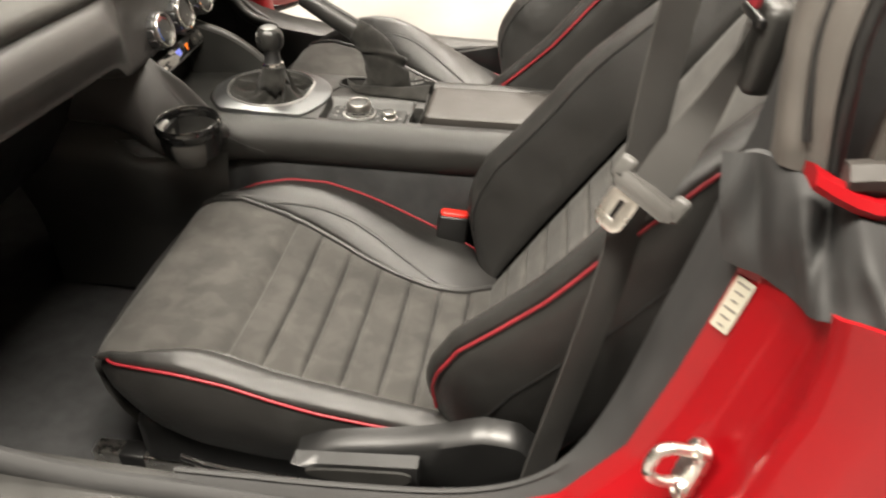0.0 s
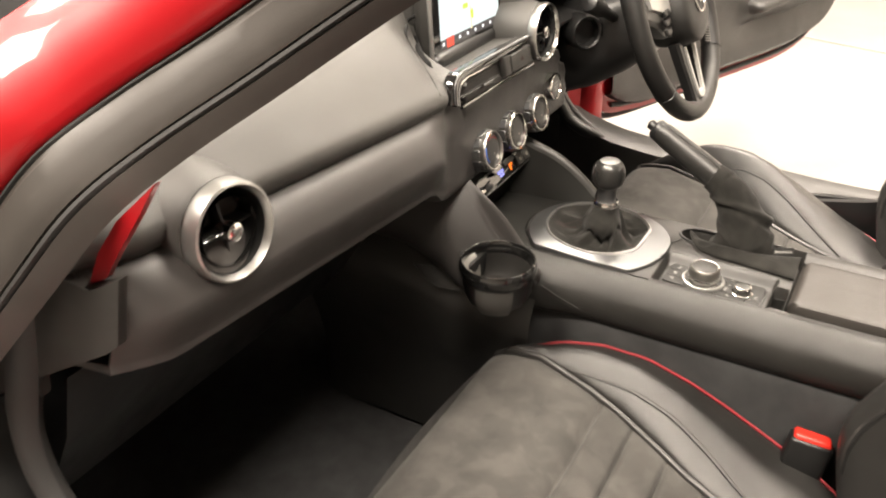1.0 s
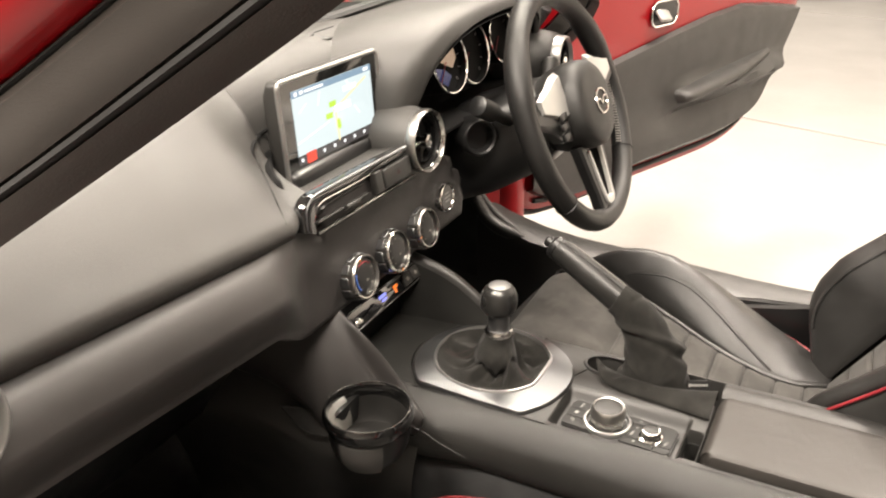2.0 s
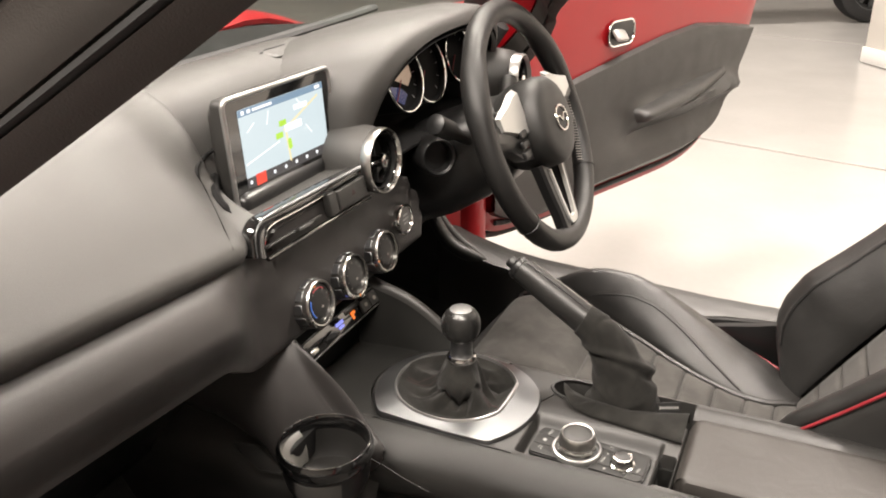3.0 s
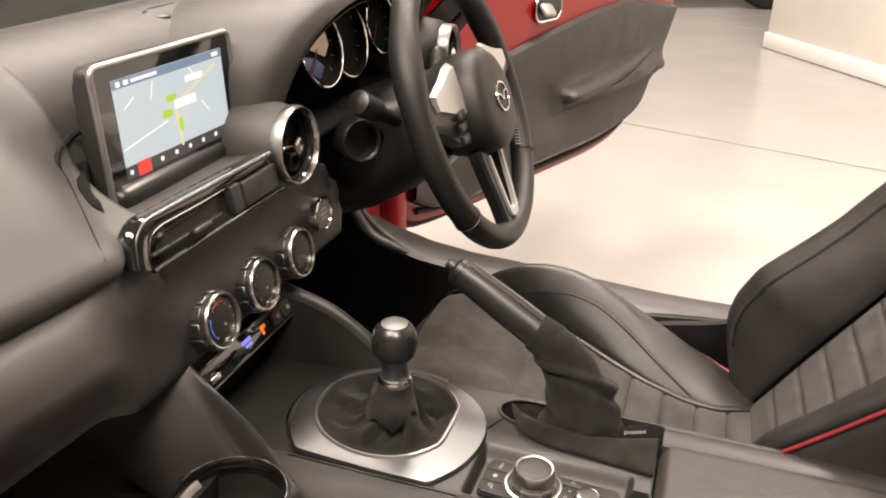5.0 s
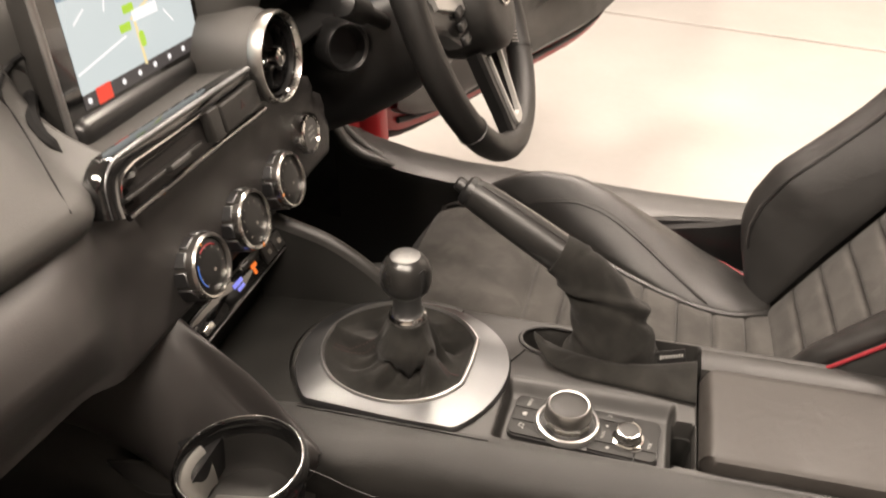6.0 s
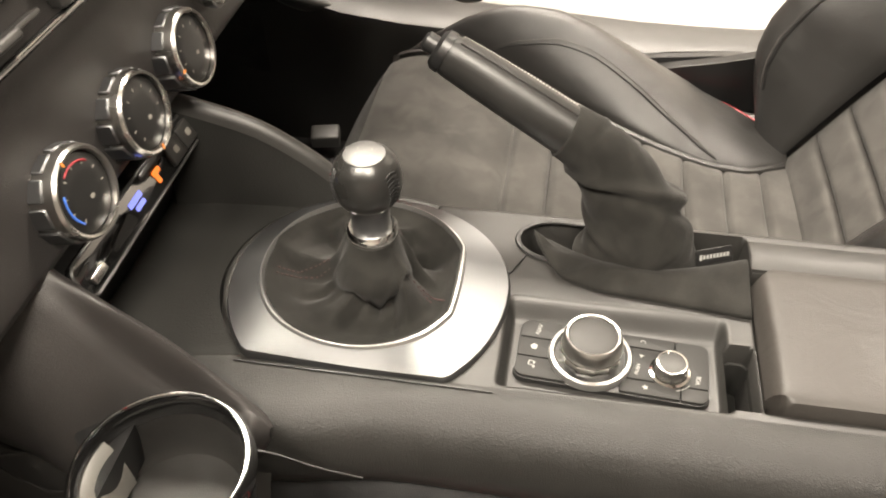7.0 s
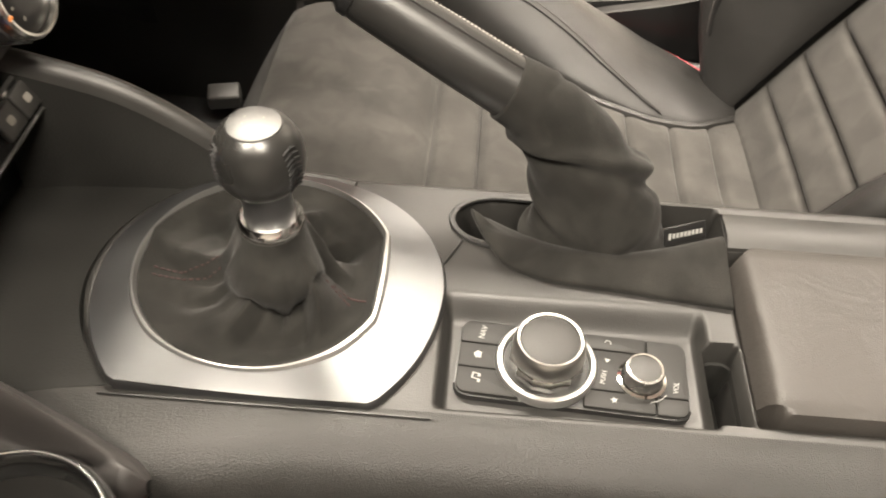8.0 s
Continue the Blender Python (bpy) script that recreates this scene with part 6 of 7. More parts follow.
    for x in np.concatenate([np.linspace(0.2545, 0.275, 8), np.linspace(0.3, 0.70, 12)]):
        f = ease(0.2545, 0.268, x)
        hz = 0.555 + 0.0135 * math.sqrt(max(0, 1 - (1 - f) ** 2))
        inset = 0.010 * (1 - f) ** 1.5
        rings.append([V(x, y, z) for y, z in ((-0.0435 + inset, 0.54), (-0.0435 + inset, lerp(0.55, hz - 0.005, f)), (-0.040 + inset, hz - 0.001), (-0.032, hz), (0.015, hz + 0.0015 * f), (0.062, hz), (0.070 - inset, hz - 0.001), (0.0735 - inset, lerp(0.55, hz - 0.005, f)), (0.0735 - inset, 0.54))])
    lid = thing("armrest_lid", "taupe-grey leather armrest lid on the console", "armrest", (0.45, 0.015, 0.54))
    part("pad", skin([spline(r, 2) for r in rings], closed=False, caps=False), LID, lid, "smooth taupe leather", 50)
    part("front_edge", skin([[V(x, y, z) for x, z in ((0.2548, 0.535), (0.2546, 0.552), (0.2549, 0.5555))] for y in np.linspace(-0.0395, 0.0695, 8)], closed=False, caps=False), LID, lid)
    # dark lip round the nose of the brake slot
    nose = [V(0.20, 0.0665, 0.5578), V(0.16, 0.0670, 0.5578)] + [V(0.118 + 0.0305 * math.cos(a), 0.089 + 0.0215 * math.sin(a), 0.5578) for a in np.linspace(radians(270), radians(90), 18)] + [V(0.16, 0.1105, 0.556), V(0.20, 0.112, 0.555)]
    part("slot_lip", tube(nose, 0.0022, 8, flat=0.7), DARK, CONSOLE, "black lip of the brake slot")
    # raised rail beyond the lid
    rings = [[V(x, y, z) for y, z in ((0.0765, 0.55), (0.078, 0.560), (0.086, 0.564), (0.105, 0.562), (0.116, 0.552), (0.122, 0.535))] for x in np.linspace(0.256, 0.80, 12)]
    part("side_rail", skin(rings, closed=False, caps=False), HARD, CONSOLE, "raised grey console rail")


console()


def gear_lever():
    th = thing("gear_lever", "ball-topped manual gear lever with a suede gaiter", "gear lever", (GEAR.x, GEAR.y, 0.55))
    # surround: rounded plate cut straight on the passenger's side
    out, inn = [], []
    n = 96
    c0 = V(-0.0115, 0.026)
    c1, r1 = V(-0.0165, 0.032), 0.0715
    for k in range(n):
        a = 2 * math.pi * k / n
        q = V(math.cos(a), math.sin(a))
        p = c0 + V(q.x * 0.0995, q.y * (0.088 if q.y > 0 else 0.108))
        if p.y < -0.053:
            p = V(p.x, -0.053)
        out.append(p)
        p = c1 + q * r1
        # flat chord towards the armrest
        if p.x > 0.048:
            p = V(0.048 + 0.1 * (p.x - 0.048), p.y)
        inn.append(p)

    def z(p, lift):
        return 0.5585 + lift + 0.004 * ease(0.02, -0.10, p.x)

    rings = [[V(p.x, p.y, z(p, -0.004)) for p in out], [V(p.x, p.y, z(p, 0.001)) for p in out], [V(*(p.lerp(q, 0.04)), z(p, 0.0030)) for p, q in zip(out, inn)]]
    for t, lift in ((0.3, 0.0042), (0.6, 0.0052), (0.86, 0.0062)):
        rings.append([V(*(p.lerp(q, t)), z(p.lerp(q, t), lift)) for p, q in zip(out, inn)])
    part("surround", skin(rings, caps=False), SILVER, th, "satin silver surround", 40)
    rings = [[V(*(p.lerp(q, t)), z(q, lift)) for p, q in zip(out, inn)] for t, lift in ((0.86, 0.0062), (0.90, 0.0085), (0.95, 0.0088), (1.0, 0.0060), (1.01, -0.004))]
    part("chrome_lip", skin(rings, caps=False), VENT, th, "bright inner lip", 40)
    # gaiter of folded suede: slack at the lip, a column round the lever, sharp creased folds between
    rings = []
    folds = ((182, 34, 10, 0.010, 0.40, 0.34), (-42, 9, 46, 0.017, 0.52, 0.22), (-104, 30, 12, 0.009, 0.50, 0.20), (40, 16, 9, -0.013, 0.46, 0.20), (76, 12, 34, 0.011, 0.50, 0.26),
             (132, 30, 10, 0.009, 0.45, 0.28), (-150, 10, 26, 0.007, 0.55, 0.20), (8, 10, 22, 0.010, 0.58, 0.22), (-72, 14, 8, -0.008, 0.60, 0.12), (215, 12, 12, -0.007, 0.42, 0.2))
    m2 = 168

    def cloth(a, t):
        f = (a / (2 * math.pi) % 1.0) * n
        base = inn[int(f) % n].lerp(inn[(int(f) + 1) % n], f - int(f))
        top = V(GEAR.x + 0.0158 * math.cos(a), GEAR.y + 0.0158 * math.sin(a))
        lift = table((0, 0.12, 0.30, 0.46, 0.56, 0.64, 0.72, 0.82, 0.92, 1.0), (0.0, -0.004, -0.006, -0.003, 0.003, 0.012, 0.022, 0.034, 0.043, 0.0475), t)
        pinch = 0.0
        for deg, left, right, high, at, wide in folds:
            off = (math.degrees(a) - deg - 34 * (t - 0.5) + 180) % 360 - 180
            g = max(0.0, 1 - (-off / left if off < 0 else off / right)) ** 1.0 * math.exp(-((t - at) / wide) ** 2)
            lift += 1.4 * high * g
            pinch += 0.35 * high * g
        # the column overhangs its foot on the passenger's side
        front = max(0.0, math.cos(a + math.pi / 2 - 0.25)) ** 1.5
        pinch += 0.010 * front * math.exp(-((t - 0.70) / 0.10) ** 2) - 0.004 * front * math.exp(-((t - 0.55) / 0.05) ** 2)
        q = base.lerp(top, table((0, 0.3, 0.45, 0.55, 0.7, 1), (0, 0.38, 0.62, 0.76, 0.86, 1), t)) + V(math.cos(a), math.sin(a)) * pinch
        return V(q.x, q.y, z(base, 0.0045) * (1 - t) + 0.5635 * t + lift)

    for j in range(45):
        rings.append([cloth(2 * math.pi * k / m2, j / 44) for k in range(m2)])
    part("gaiter", skin(rings, caps=False), GAITER, th, "folded charcoal suede gaiter", 80)
    for deg, t0, t1, count in ((184, 0.10, 0.56, 12), (189, 0.10, 0.54, 12), (-20, 0.30, 0.55, 7), (-14, 0.12, 0.45, 8), (30, 0.74, 0.92, 5)):
        for k in range(count):
            t = lerp(t0, t1, k / (count - 1))
            a, b = cloth(radians(deg), t), cloth(radians(deg), t + 0.03)
            d = (b - a).normalized()
            part("gaiter_stitch", rbox((0.0021, 0.0008, 0.0008), Matrix.Translation(a + V(0, 0, 0.0004)) @ d.to_track_quat("X", "Z").to_matrix().to_4x4(), 0), RED_STITCH, th)
    m = Matrix.Translation((GEAR.x, GEAR.y, 0))
    part("collar", lathe(((0.0165, 0.608), (0.0175, 0.610), (0.0175, 0.614), (0.0155, 0.617), (0.0135, 0.617)), m, 32), CHROME, th, "chrome collar")
    part("neck", lathe(((0.0135, 0.615), (0.0130, 0.622), (0.0128, 0.634), (0.0140, 0.642)), m, 32), SILVER, th, "satin metal neck")
    ball = [(0.0125, 0.6365), (0.0150, 0.6380), (0.0184, 0.6410), (0.0210, 0.6454), (0.0223, 0.6510), (0.0225, 0.6566), (0.0218, 0.6624), (0.0200, 0.6678), (0.0172, 0.6722), (0.0135, 0.6750)]
    part("knob", lathe(ball, m, 48), KNOB, th, "black leather ball knob")
    part("shift_plate", lathe(((0.0138, 0.6746), (0.0132, 0.6758), (0.010, 0.6768), (0.005, 0.6774), (0, 0.6775)), m, 40), CAP, th, "satin metal cap with shift pattern")
    for x, y, w, h in ((-0.0045, 0, 0.0007, 0.007), (0, 0, 0.0007, 0.007), (0.0045, 0, 0.0007, 0.007), (0, 0, 0.009, 0.0007)):
        part("pattern_line", plate(rounded(w, h, 0.0002, 1), 0.0006, Matrix.Translation((GEAR.x + x, GEAR.y + y, 0.6768))), INK, th)
    for deg in (206, 334, 88):
        for k in range(9):
            for w in (-1, 1):
                a = radians(deg + 6.5 * w)
                h = 0.6465 + 0.0027 * k
                r = table([q[1] for q in ball], [q[0] for q in ball], h) + 0.0002
                part("knob_stitch", rbox((0.0046, 0.0011, 0.0011), m @ pose(r * math.cos(a), r * math.sin(a), h, 0, 24 * w, math.degrees(a) + 90), 0), DARK, th)
    return th


gear_lever()


# place along the boot, slope round it, where it turns, width and depth of each crease
BOOT_FOLDS = ((0.22, 0.08, 0.4, 0.030, 0.10), (0.36, -0.14, 1.3, 0.038, 0.18), (0.50, 0.16, -0.9, 0.035, 0.22), (0.66, -0.17, 0.7, 0.045, 0.24), (0.80, 0.12, 2.2, 0.035, 0.16))


def handbrake():
    th = thing("handbrake", "raised handbrake lever with stitched grip and suede boot", "handbrake", (0.2, 0.09, 0.51))
    tip, mid = V(0.024, 0.128, 0.690), V(0.139, 0.106, 0.631)
    d = (tip - mid).normalized()
    grip = [mid - d * 0.012, mid, mid.lerp(tip, 0.15), mid.lerp(tip, 0.5), mid.lerp(tip, 0.8), mid.lerp(tip, 0.93), tip]
    part("grip", tube(grip, [0.0152, 0.0160, 0.0164, 0.0157, 0.0147, 0.0140, 0.0122], 24, flat=1.12), GRIP, th, "smooth black leather grip")
    part("collar", tube([mid.lerp(tip, 0.955), mid.lerp(tip, 1.0), tip + d * 0.003], [0.0145, 0.0140, 0.0112], 20, flat=1.1), DARK, th)
    part("button", tube([tip, tip + d * 0.011, tip + d * 0.013], [0.0072, 0.0072, 0.005], 16), DARK, th, "black release button")
    up = V(0, 0, 1) - d * d.z
    up.normalize()
    side = d.cross(up)
    def grip_r(t):
        return 1.12 * table((0.0, 0.15, 0.5, 0.8, 0.93, 1.0), (0.0160, 0.0164, 0.0157, 0.0147, 0.0140, 0.0122), t)

    def on_grip(t, off):
        r = grip_r(t)
        return mid.lerp(tip, t) + side * off + up * r * math.sqrt(max(0.0, 1 - (1.12 * off / r) ** 2))
    rings = []
    for t in np.linspace(0.0, 0.92, 14):
        rings.append([on_grip(t, 0.003 + o) + up * h for o, h in ((-0.0072, -0.001), (-0.0066, 0.0008), (-0.003, 0.0014), (0.003, 0.0014), (0.0066, 0.0008), (0.0072, -0.001))])
    part("grip_inlay", skin(rings), GRIP, th, "smooth dark strip along the grip")
    for k in range(48):
        q = on_grip(0.02 + 0.90 * k / 47, 0.0122) + up * 0.0008 + side * 0.0006
        part("grip_stitch", rbox((0.0012, 0.0038, 0.0018), Matrix.Translation(q) @ d.to_track_quat("X", "Z").to_matrix().to_4x4() @ pose(0, 0, 0, -40, 0, 20), 0), STITCH, th)
    spine = spline([mid + d * 0.028, mid + d * 0.012, V(0.147, 0.103, 0.621), V(0.166, 0.095, 0.593), V(0.173, 0.088, 0.570), V(0.175, 0.085, 0.550)], 12)
    rings = []
    m = len(spine)
    for i, p in enumerate(spine):
        t = i / (m - 1)
        tang = (spine[min(i + 1, m - 1)] - spine[max(i - 1, 0)]).normalized()
        s = tang.cross(V(0, 1, 0)).normalized()
        w = V(0, 1, 0)
        ra, rb = table((0, 0.2, 0.45, 0.7, 0.9, 1), (0.0198, 0.0215, 0.0270, 0.0355, 0.043, 0.046), t), table((0, 0.2, 0.6, 0.85, 1), (0.0190, 0.0205, 0.025, 0.030, 0.031), t)
        row = []
        for k in range(72):
            a = 2 * math.pi * k / 72
            f = 1.0
            for ta, slope, turn_at, wide, deep in BOOT_FOLDS:
                off = t - ta - slope * math.sin(a - turn_at)
                f += deep * (math.exp(-(off / wide) ** 2) - 0.8 * math.exp(-((off - 1.5 * wide) / wide) ** 2)) * (0.55 + 0.45 * math.cos(a - turn_at - 1.2))
            f = 1.0 + (f - 1.0) * math.sin(math.pi * min(1.0, 0.10 + 0.88 * t)) ** 0.6
            row.append(p + s * (ra * f * math.cos(a)) + w * (rb * f * math.sin(a)))
        rings.append(row)
    part("boot", skin(rings), GAITER, th, "wrinkled charcoal suede boot", 80)
    # apron of the boot, lying over the slot's edge
    hem = spline([V(0.099, 0.096, 0.5585), V(0.105, 0.080, 0.5590), V(0.120, 0.054, 0.5590), V(0.140, 0.044, 0.5592), V(0.156, 0.0405, 0.5592), V(0.189, 0.0375, 0.5592), V(0.222, 0.034, 0.5592), V(0.2515, 0.031, 0.5592)], 6)
    top = spline([V(0.108, 0.092, 0.552), V(0.122, 0.080, 0.556), V(0.136, 0.068, 0.5615), V(0.148, 0.059, 0.566), V(0.160, 0.055, 0.568), V(0.188, 0.054, 0.568), V(0.216, 0.060, 0.568), V(0.2515, 0.074, 0.567)], 6)
    rings = []
    for i, (a, b) in enumerate(zip(hem, top)):
        wave = 0.0012 * math.sin(i * 0.9) + 0.001 * math.sin(i * 0.37 + 1)
        rings.append(spline([a + V(0, 0, -0.002), a + V(0, 0, 0.002), a.lerp(b, 0.5) + V(0, 0, 0.0025 + wave), b + V(0, 0, 0.0015), b + V(0, 0.010, -0.004), b + V(0, 0.016, -0.02)], 3))
    part("boot_apron", skin(rings, closed=False, caps=False), GAITER, th, "dark suede apron of the boot", 80)
    tag = part("tag", rbox((0.026, 0.001, 0.012), pose(0.228, 0.0785, 0.569, -25, -8, 14), 0.0003, 1), DARK, th, "small woven black label with white print")
    for k in range(9):
        part("tag_bar", rbox((0.0015, 0.0006, 0.0042 if k == 0 else 0.0028), pose(0.228, 0.0777, 0.5695, -25, -8, 14) @ pose(-0.0095 + 0.0024 * k, 0, 0, 0, 12, 0), 0), WHITE_INK, tag)
    return th


handbrake()


def controller():
    th = thing("media_controller", "black control panel with chrome rotary knob", "control panel", (0.16, -0.006, 0.54))
    m = pose(0.1605, -0.0105, 0.5425, 0, 0, -3.0)
    part("panel", plate(rounded(0.1275, 0.0505, 0.008), 0.004, m, 0.001), DARK, th)

    def key(x0, x1, y0, y1, corners=(1, 1, 1, 1), label="dark key"):
        """A flush key; a corner flagged 6 is rounded like the panel's own."""
        pts = []
        for cx, cy, sx, sy, a, big in ((x1, y1, -1, -1, 0, corners[0]), (x0, y1, 1, -1, 90, corners[1]), (x0, y0, 1, 1, 180, corners[2]), (x1, y0, -1, 1, 270, corners[3])):
            r = 0.001 * big
            pts += [(cx + sx * r + r * math.cos(radians(a + 22.5 * k)), cy + sy * r + r * math.sin(radians(a + 22.5 * k))) for k in range(5)]
        return part("key", plate(pts, 0.0026, m @ pose(0, 0, 0.0035), 0.0007), KEY, th, label)

    def mark(parent, outline, x, y):
        part("key_mark", plate(outline, 0.0003, m @ pose(x, y, 0.00615, 0, 0, 80)), WHITE_INK, parent)

    nav = key(-0.0625, -0.028, 0.0092, 0.0240, (1, 6, 1, 1))
    lettering("NAV", 0.0046, m @ pose(-0.0505, 0.0165, 0.00625, 0, 0, 80), WHITE_INK, nav)
    home = key(-0.0625, -0.028, -0.0072, 0.0084)
    mark(home, [(-0.0020, -0.0018), (0.0020, -0.0018), (0.0020, 0.0004), (0.0029, 0.0004), (0.0, 0.0026), (-0.0029, 0.0004), (-0.0020, 0.0004)], -0.052, 0.0008)
    music = key(-0.0625, -0.028, -0.0240, -0.0080, (1, 1, 6, 1))
    for x, y, w, h in ((-0.0016, -0.0016, 0.0020, 0.0014), (0.0018, -0.0010, 0.0020, 0.0014), (-0.0008, 0.0004, 0.0005, 0.0040), (0.0026, 0.0010, 0.0005, 0.0040), (0.0009, 0.0024, 0.0038, 0.0008)):
        mark(music, [(px + x, py + y) for px, py in rounded(w, h, 0.0002, 1)], -0.0515, -0.0145)
    back = key(0.0065, 0.0405, 0.0142, 0.0240)
    part("key_mark", tube([m @ pose(0.0195, 0.0190, 0.0063, 0, 0, 80) @ V(0.0016 * math.cos(radians(q)), 0.0016 * math.sin(radians(q)), 0) for q in range(-110, 111, 20)], 0.0003, 5), WHITE_INK, back)
    middle = key(0.0065, 0.0405, -0.0125, 0.0134)
    lettering("PUSH", 0.0037, m @ pose(0.0170, -0.0045, 0.00625, 0, 0, 82), WHITE_INK, middle)
    mark(middle, [(-0.0012, -0.0006), (-0.0004, -0.0006), (0.0008, -0.0016), (0.0008, 0.0016), (-0.0004, 0.0006), (-0.0012, 0.0006)], 0.0190, 0.0070)
    star = key(0.0065, 0.0445, -0.0240, -0.0133)
    mark(star, [((0.0021 if k % 2 == 0 else 0.0009) * math.sin(math.pi * k / 5), (0.0021 if k % 2 == 0 else 0.0009) * math.cos(math.pi * k / 5)) for k in range(10)], 0.0225, -0.0185)
    end = key(0.0413, 0.0625, -0.0125, 0.0240, (6, 1, 1, 1))
    key(0.0453, 0.0625, -0.0240, -0.0133, (1, 1, 1, 6))
    lettering("VOL", 0.0040, m @ pose(0.0560, -0.0060, 0.00625, 0, 0, 82), WHITE_INK, end)
    arc = [m @ V(0.0380 + 0.0150 * math.cos(radians(q)), -0.0030 + 0.0150 * math.sin(radians(q)), 0.0063) for q in range(-75, -34, 8)]
    part("key_mark", tube(arc, 0.0003, 5), WHITE_INK, end)
    k = m @ pose(-0.0145, 0.0005, 0.001)
    part("base_ring", lathe(((0.0280, 0.003), (0.0280, 0.0058), (0.0268, 0.0078), (0.0246, 0.0082), (0.0236, 0.0066), (0.0233, 0.003)), k, 64), VENT, th, "satin silver base ring")
    part("base_well", lathe(((0.0235, 0.0052), (0.018, 0.0050), (0.0, 0.0050)), k, 40), DARK, th)
    part("knob_skirt", skin([[k @ V(r * math.cos(2 * math.pi * (j + 0.3) / 12), r * math.sin(2 * math.pi * (j + 0.3) / 12), h) for j in range(12)] for r, h in ((0.0200, 0.0045), (0.0206, 0.0060), (0.0204, 0.0145), (0.0196, 0.0155))], caps=False), CHROME, th, "faceted chrome skirt", 20)
    part("rotary_knob", lathe(((0.0192, 0.0140), (0.0200, 0.0155), (0.0200, 0.0175), (0.0193, 0.0235), (0.0187, 0.0258), (0.0176, 0.0270), (0.0164, 0.0268), (0.0160, 0.0262)), k, 72), DIAL, th, "smooth chrome collar of the rotary knob")
    part("knob_top", lathe(((0.0163, 0.0258), (0.0150, 0.0265), (0.008, 0.0270), (0, 0.0271)), k, 40), HARD, th, "dark knob top")
    k = m @ pose(0.0375, -0.0030, 0)
    part("volume_base", lathe(((0.0135, 0.004), (0.0132, 0.007), (0.0115, 0.0075), (0.011, 0.0055)), k, 40), CHROME, th, "chrome ring")
    part("volume_knob", lathe(((0.0108, 0.005), (0.0108, 0.0145), (0.0100, 0.0165), (0.0086, 0.0168)), k, 40), DIAL, th, "small chrome volume knob")
    part("volume_top", lathe(((0.0087, 0.0166), (0.005, 0.0172), (0, 0.0173)), k, 32), HARD, th)
    return th


controller()


def cup_holder():
    c = V(-0.083, -0.157, 0.0)
    th = thing("cup_holder", "gloss black ring cup holder plugged into the console", "cup holder", (-0.083, -0.157, 0.5))
    m = Matrix.Translation((c.x, c.y, 0))
    part("ring", lathe(((0.0465, 0.574), (0.0500, 0.579), (0.0512, 0.585), (0.0505, 0.5905), (0.0482, 0.5945), (0.0462, 0.5945), (0.0448, 0.592), (0.0440, 0.586), (0.0440, 0.576), (0.0465, 0.574)), m, 72), GLOSS, th, "gloss black ring")
    part("ring_edge", tube([m @ V(0.0472 * math.cos(2 * math.pi * k / 64), 0.0472 * math.sin(2 * math.pi * k / 64), 0.5944) for k in range(64)], 0.0006, 6, closed=True), CHROME, th, "bright top edge")
    part("cup", lathe(((0.0440, 0.578), (0.0432, 0.566), (0.041, 0.552), (0.037, 0.546), (0, 0.545)), m, 48), HARD, th, "dark cup inside")
    part("outer_cup", lathe(((0.0475, 0.575), (0.0465, 0.566), (0.044, 0.550), (0.039, 0.538), (0.03, 0.534), (0, 0.534)), m, 48), DARK, th)
    rings = [[c + V(math.cos(radians(a)) * r, math.sin(radians(a)) * r, z) for a in range(-100, -39, 6)] for r, z in ((0.0480, 0.572), (0.0475, 0.558), (0.043, 0.541), (0.035, 0.529))]
    part("front_tongue", thick(skin(rings, closed=False, caps=False), 0.002), BELT_PLASTIC, th, "grey front tongue")
    rings = [[c + V(math.cos(radians(a)) * r - 0.004, math.sin(radians(a)) * r, z) for a in range(160, 246, 7)] for r, z in ((0.0415, 0.586), (0.036, 0.583), (0.031, 0.576), (0.028, 0.566), (0.027, 0.552))]
    part("spring_flap", thick(skin(rings, closed=False, caps=False), 0.002), FLAP, th, "grey curved spring flap")
    part("inner_shelf", rbox((0.050, 0.030, 0.006), m @ pose(0.006, -0.018, 0.556, 6, 0, 10), 0.002), BELT_PLASTIC, th, "grey ledge inside")
    rings = [[V(x, y, z) for y, z in ((yy - w, zz - h), (yy + w, zz - h), (yy + w, zz + h), (yy - w, zz + h))] for x, yy, zz, w, h in ((-0.15, -0.125, 0.565, 0.012, 0.010), (-0.128, -0.135, 0.566, 0.024, 0.014), (-0.115, -0.145, 0.566, 0.03, 0.015))]
    part("bracket", skin(rings), DARK, th, "black plug bracket")
    return th


cup_holder()


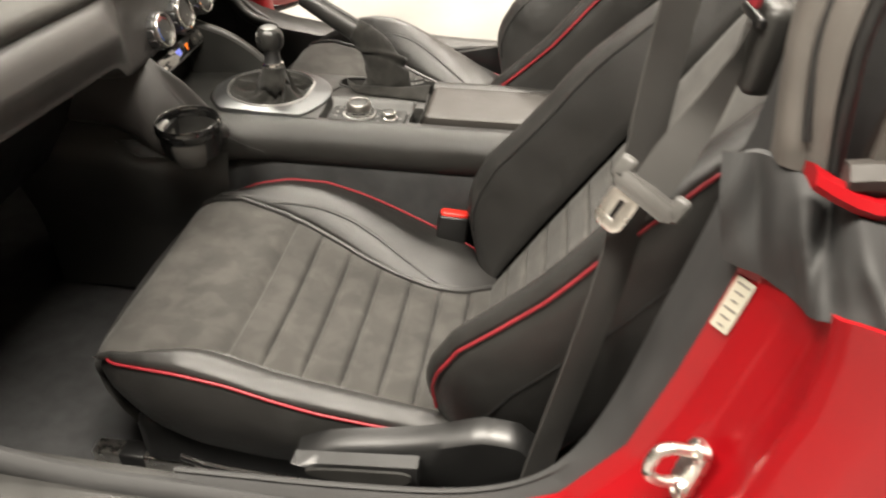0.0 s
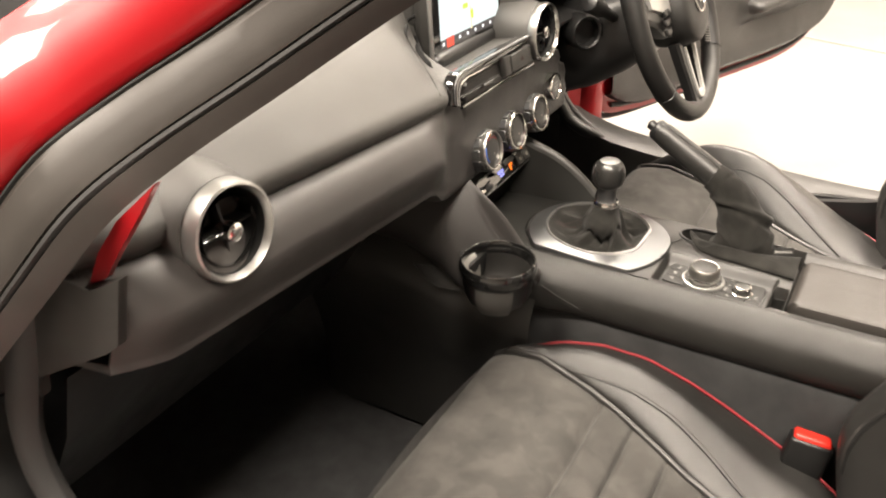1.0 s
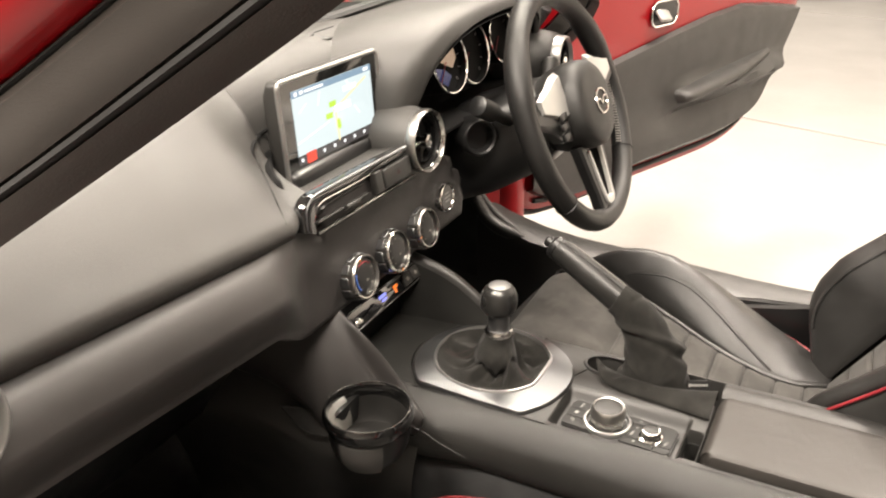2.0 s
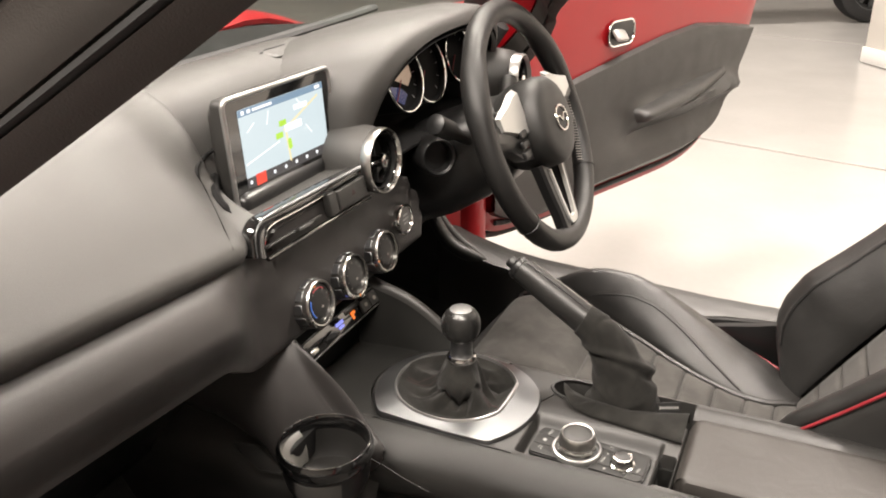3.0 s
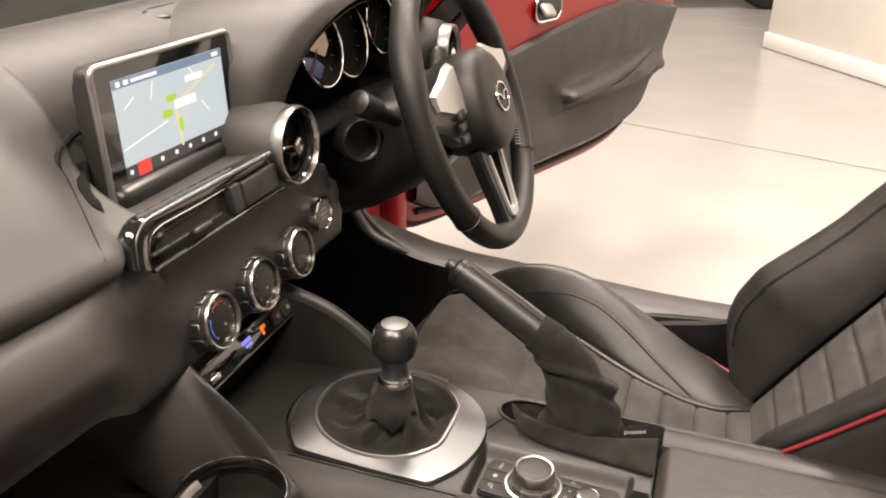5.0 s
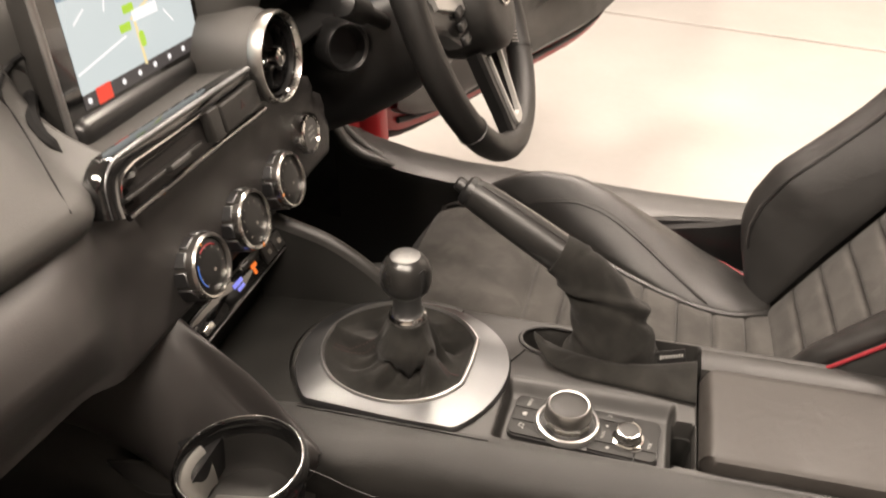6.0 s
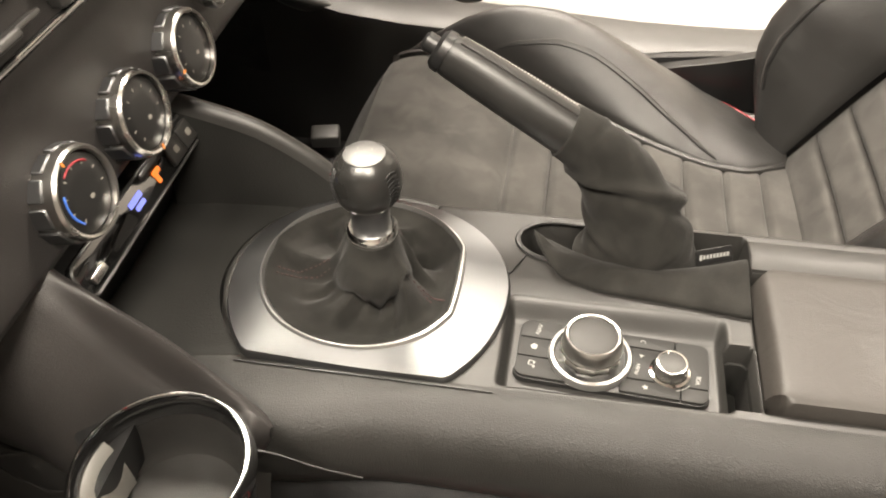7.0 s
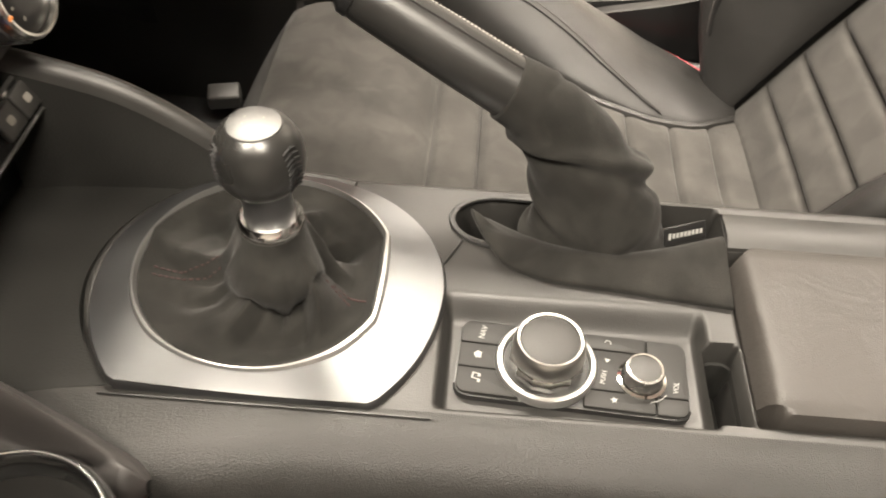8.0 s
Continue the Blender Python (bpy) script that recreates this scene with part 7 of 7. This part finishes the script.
# ---- belt and buckle ----
def seat_belt():
    th = thing("seat_belt", "grey seat belt with a steel tongue hanging beside the seat", "seat belt", (0.55, -0.6, 0.6))
    def strap(pts, width, twist=(0, 1, 0)):
        p = spline(pts, 8)
        rings = []
        for i, q in enumerate(p):
            d = (p[min(i + 1, len(p) - 1)] - p[max(i - 1, 0)]).normalized()
            s = (Vector(twist) - d * Vector(twist).dot(d)).normalized()
            nn = d.cross(s) * 0.0007
            rings.append([q + s * width / 2 + nn, q - s * width / 2 + nn, q - s * width / 2 - nn, q + s * width / 2 - nn])
        return skin(rings)
    part("lap_webbing", strap([V(0.585, -0.53, 1.06), V(0.565, -0.545, 0.97), V(0.556, -0.552, 0.89), V(0.548, -0.565, 0.80), V(0.538, -0.590, 0.72), V(0.520, -0.600, 0.62), V(0.495, -0.605, 0.49), V(0.48, -0.61, 0.41)], 0.047, (0.72, 0.65, 0)), BELT, th, "dark grey woven webbing")
    run = [V(0.606, -0.598, 0.948), V(0.600, -0.598, 0.91), V(0.588, -0.592, 0.868), V(0.568, -0.599, 0.830), V(0.555, -0.603, 0.803)]
    p = spline(run, 8)
    rings = []
    for i, q in enumerate(p):
        t = i / (len(p) - 1)
        d = (p[min(i + 1, len(p) - 1)] - p[max(i - 1, 0)]).normalized()
        tw = Vector((0.80, -0.10, 0.25)).lerp(Vector((0.25, 0.9, 0.1)), ease(0.35, 0.0, t))
        sd = (tw - d * tw.dot(d)).normalized() * (0.0235 * lerp(0.22, 0.72, ease(0.0, 0.8, t)))
        nn = d.cross(sd).normalized() * 0.0008
        rings.append([q + sd + nn, q - sd + nn, q - sd - nn, q + sd - nn])
    part("shoulder_webbing", skin(rings), BELT, th, "grey woven webbing, twisted")
    m = facing((0.552, -0.607, 0.799), (-0.40, -0.86, 0.30), (0.25, 0, 1)) @ pose(0, 0, 0, 0, 0, -9)
    part("tongue_cover", plate(rounded(0.064, 0.018, 0.008), 0.010, m @ pose(0, 0, -0.004), 0.003), BELT_PLASTIC, th, "grey plastic tongue cover")
    part("cover_lug", rbox((0.016, 0.024, 0.010), m @ pose(-0.028, 0.007, 0.001), 0.005), BELT_PLASTIC, th)
    part("cover_lug", rbox((0.016, 0.024, 0.010), m @ pose(0.028, 0.007, 0.001), 0.005), BELT_PLASTIC, th)
    tip = m @ pose(-0.013, -0.026, 0.0)
    ring = [tip @ V(x, y, 0.001) for x, y in rounded(0.0165, 0.030, 0.004)]
    part("tongue", tube(ring, 0.0058, 8, closed=True, flat=0.22, up=m.to_3x3() @ V(0, 0, 1)), STEEL, th, "bright steel tongue with an open slot")
    g = thing("belt_guide", "grey plastic seat belt guide on the seat shoulder", "belt guide", (0.62, -0.57, 0.92))
    part("body", rbox((0.026, 0.040, 0.070), pose(0.622, -0.585, 0.925, 4, 6, 12), 0.008), HARD, g)
    part("slot", rbox((0.006, 0.036, 0.008), pose(0.609, -0.590, 0.950, 4, 6, 12), 0.002), DARK, g)
    part("red_edge", rbox((0.006, 0.020, 0.020), pose(0.607, -0.592, 0.968, 4, 6, 12), 0.002), PIPING, g)
    b = thing("belt_buckle", "black seat belt buckle with a red release button", "buckle", (0.313, -0.117, 0.36))
    m = pose(0.316, -0.122, 0.395, -6, 8, 8)
    part("body", rbox((0.050, 0.026, 0.085), m, 0.005), DARK, b, "black buckle body")
    part("button", rbox((0.043, 0.019, 0.016), m @ pose(0, 0, 0.040), 0.004), BUCKLE_RED, b, "bright red release button")
    part("stalk", rbox((0.026, 0.012, 0.14), m @ pose(0.004, 0, -0.10), 0.003), DARK, b)


seat_belt()


# ---- another car, far behind the open door ----
def parked_car():
    th = thing("parked_car", "dark parked car seen far across the showroom floor", "car", (-0.4, 7.3, 0))
    turn = pose(0.60, 7.30, 0, 0, 0, 28)
    w = turn @ pose(0, 0, 0.335, 90, 0, 0)
    wheel = part("tyre", lathe(((0.235, 0.09), (0.30, 0.10), (0.327, 0.085), (0.335, 0.05), (0.335, -0.05), (0.327, -0.085), (0.30, -0.10), (0.235, -0.09)), w, 48), TYRE, th, "black tyre")
    part("rim", lathe(((0.238, 0.088), (0.228, 0.094), (0.215, 0.082), (0.205, 0.03), (0.20, -0.06)), w, 48), SILVER, wheel, "silver alloy rim")
    part("rim_back", lathe(((0.20, -0.02), (0.0, -0.02)), w, 32), DARK, wheel)
    for k in range(14):
        a = 360 * k / 14
        part("spoke", rbox((0.19, 0.034, 0.02), w @ pose(0, 0, 0, 0, 0, a) @ pose(0.115, 0, 0.072, 0, 8, 7), 0.004, 1), SILVER, wheel)
    part("hub", lathe(((0.05, 0.05), (0.045, 0.08), (0, 0.085)), w, 24), DARK, wheel)
    rings = []
    for x in np.linspace(-3.2, 0.75, 30):
        arch = 0.40 * math.sqrt(max(0, 1 - (x / 0.40) ** 2)) if abs(x) < 0.40 else 0
        zb = max(0.30, 0.335 + arch * 0.95 if arch else 0.30)
        rings.append([turn @ V(x, y, z) for y, z in ((0.16, zb), (-0.10, zb), (-0.12, zb + 0.05), (-0.11, 0.95), (-0.02, 1.05), (0.16, 1.10))])
    part("body", skin(rings), DARK, th, "dark car body side")


parked_car()
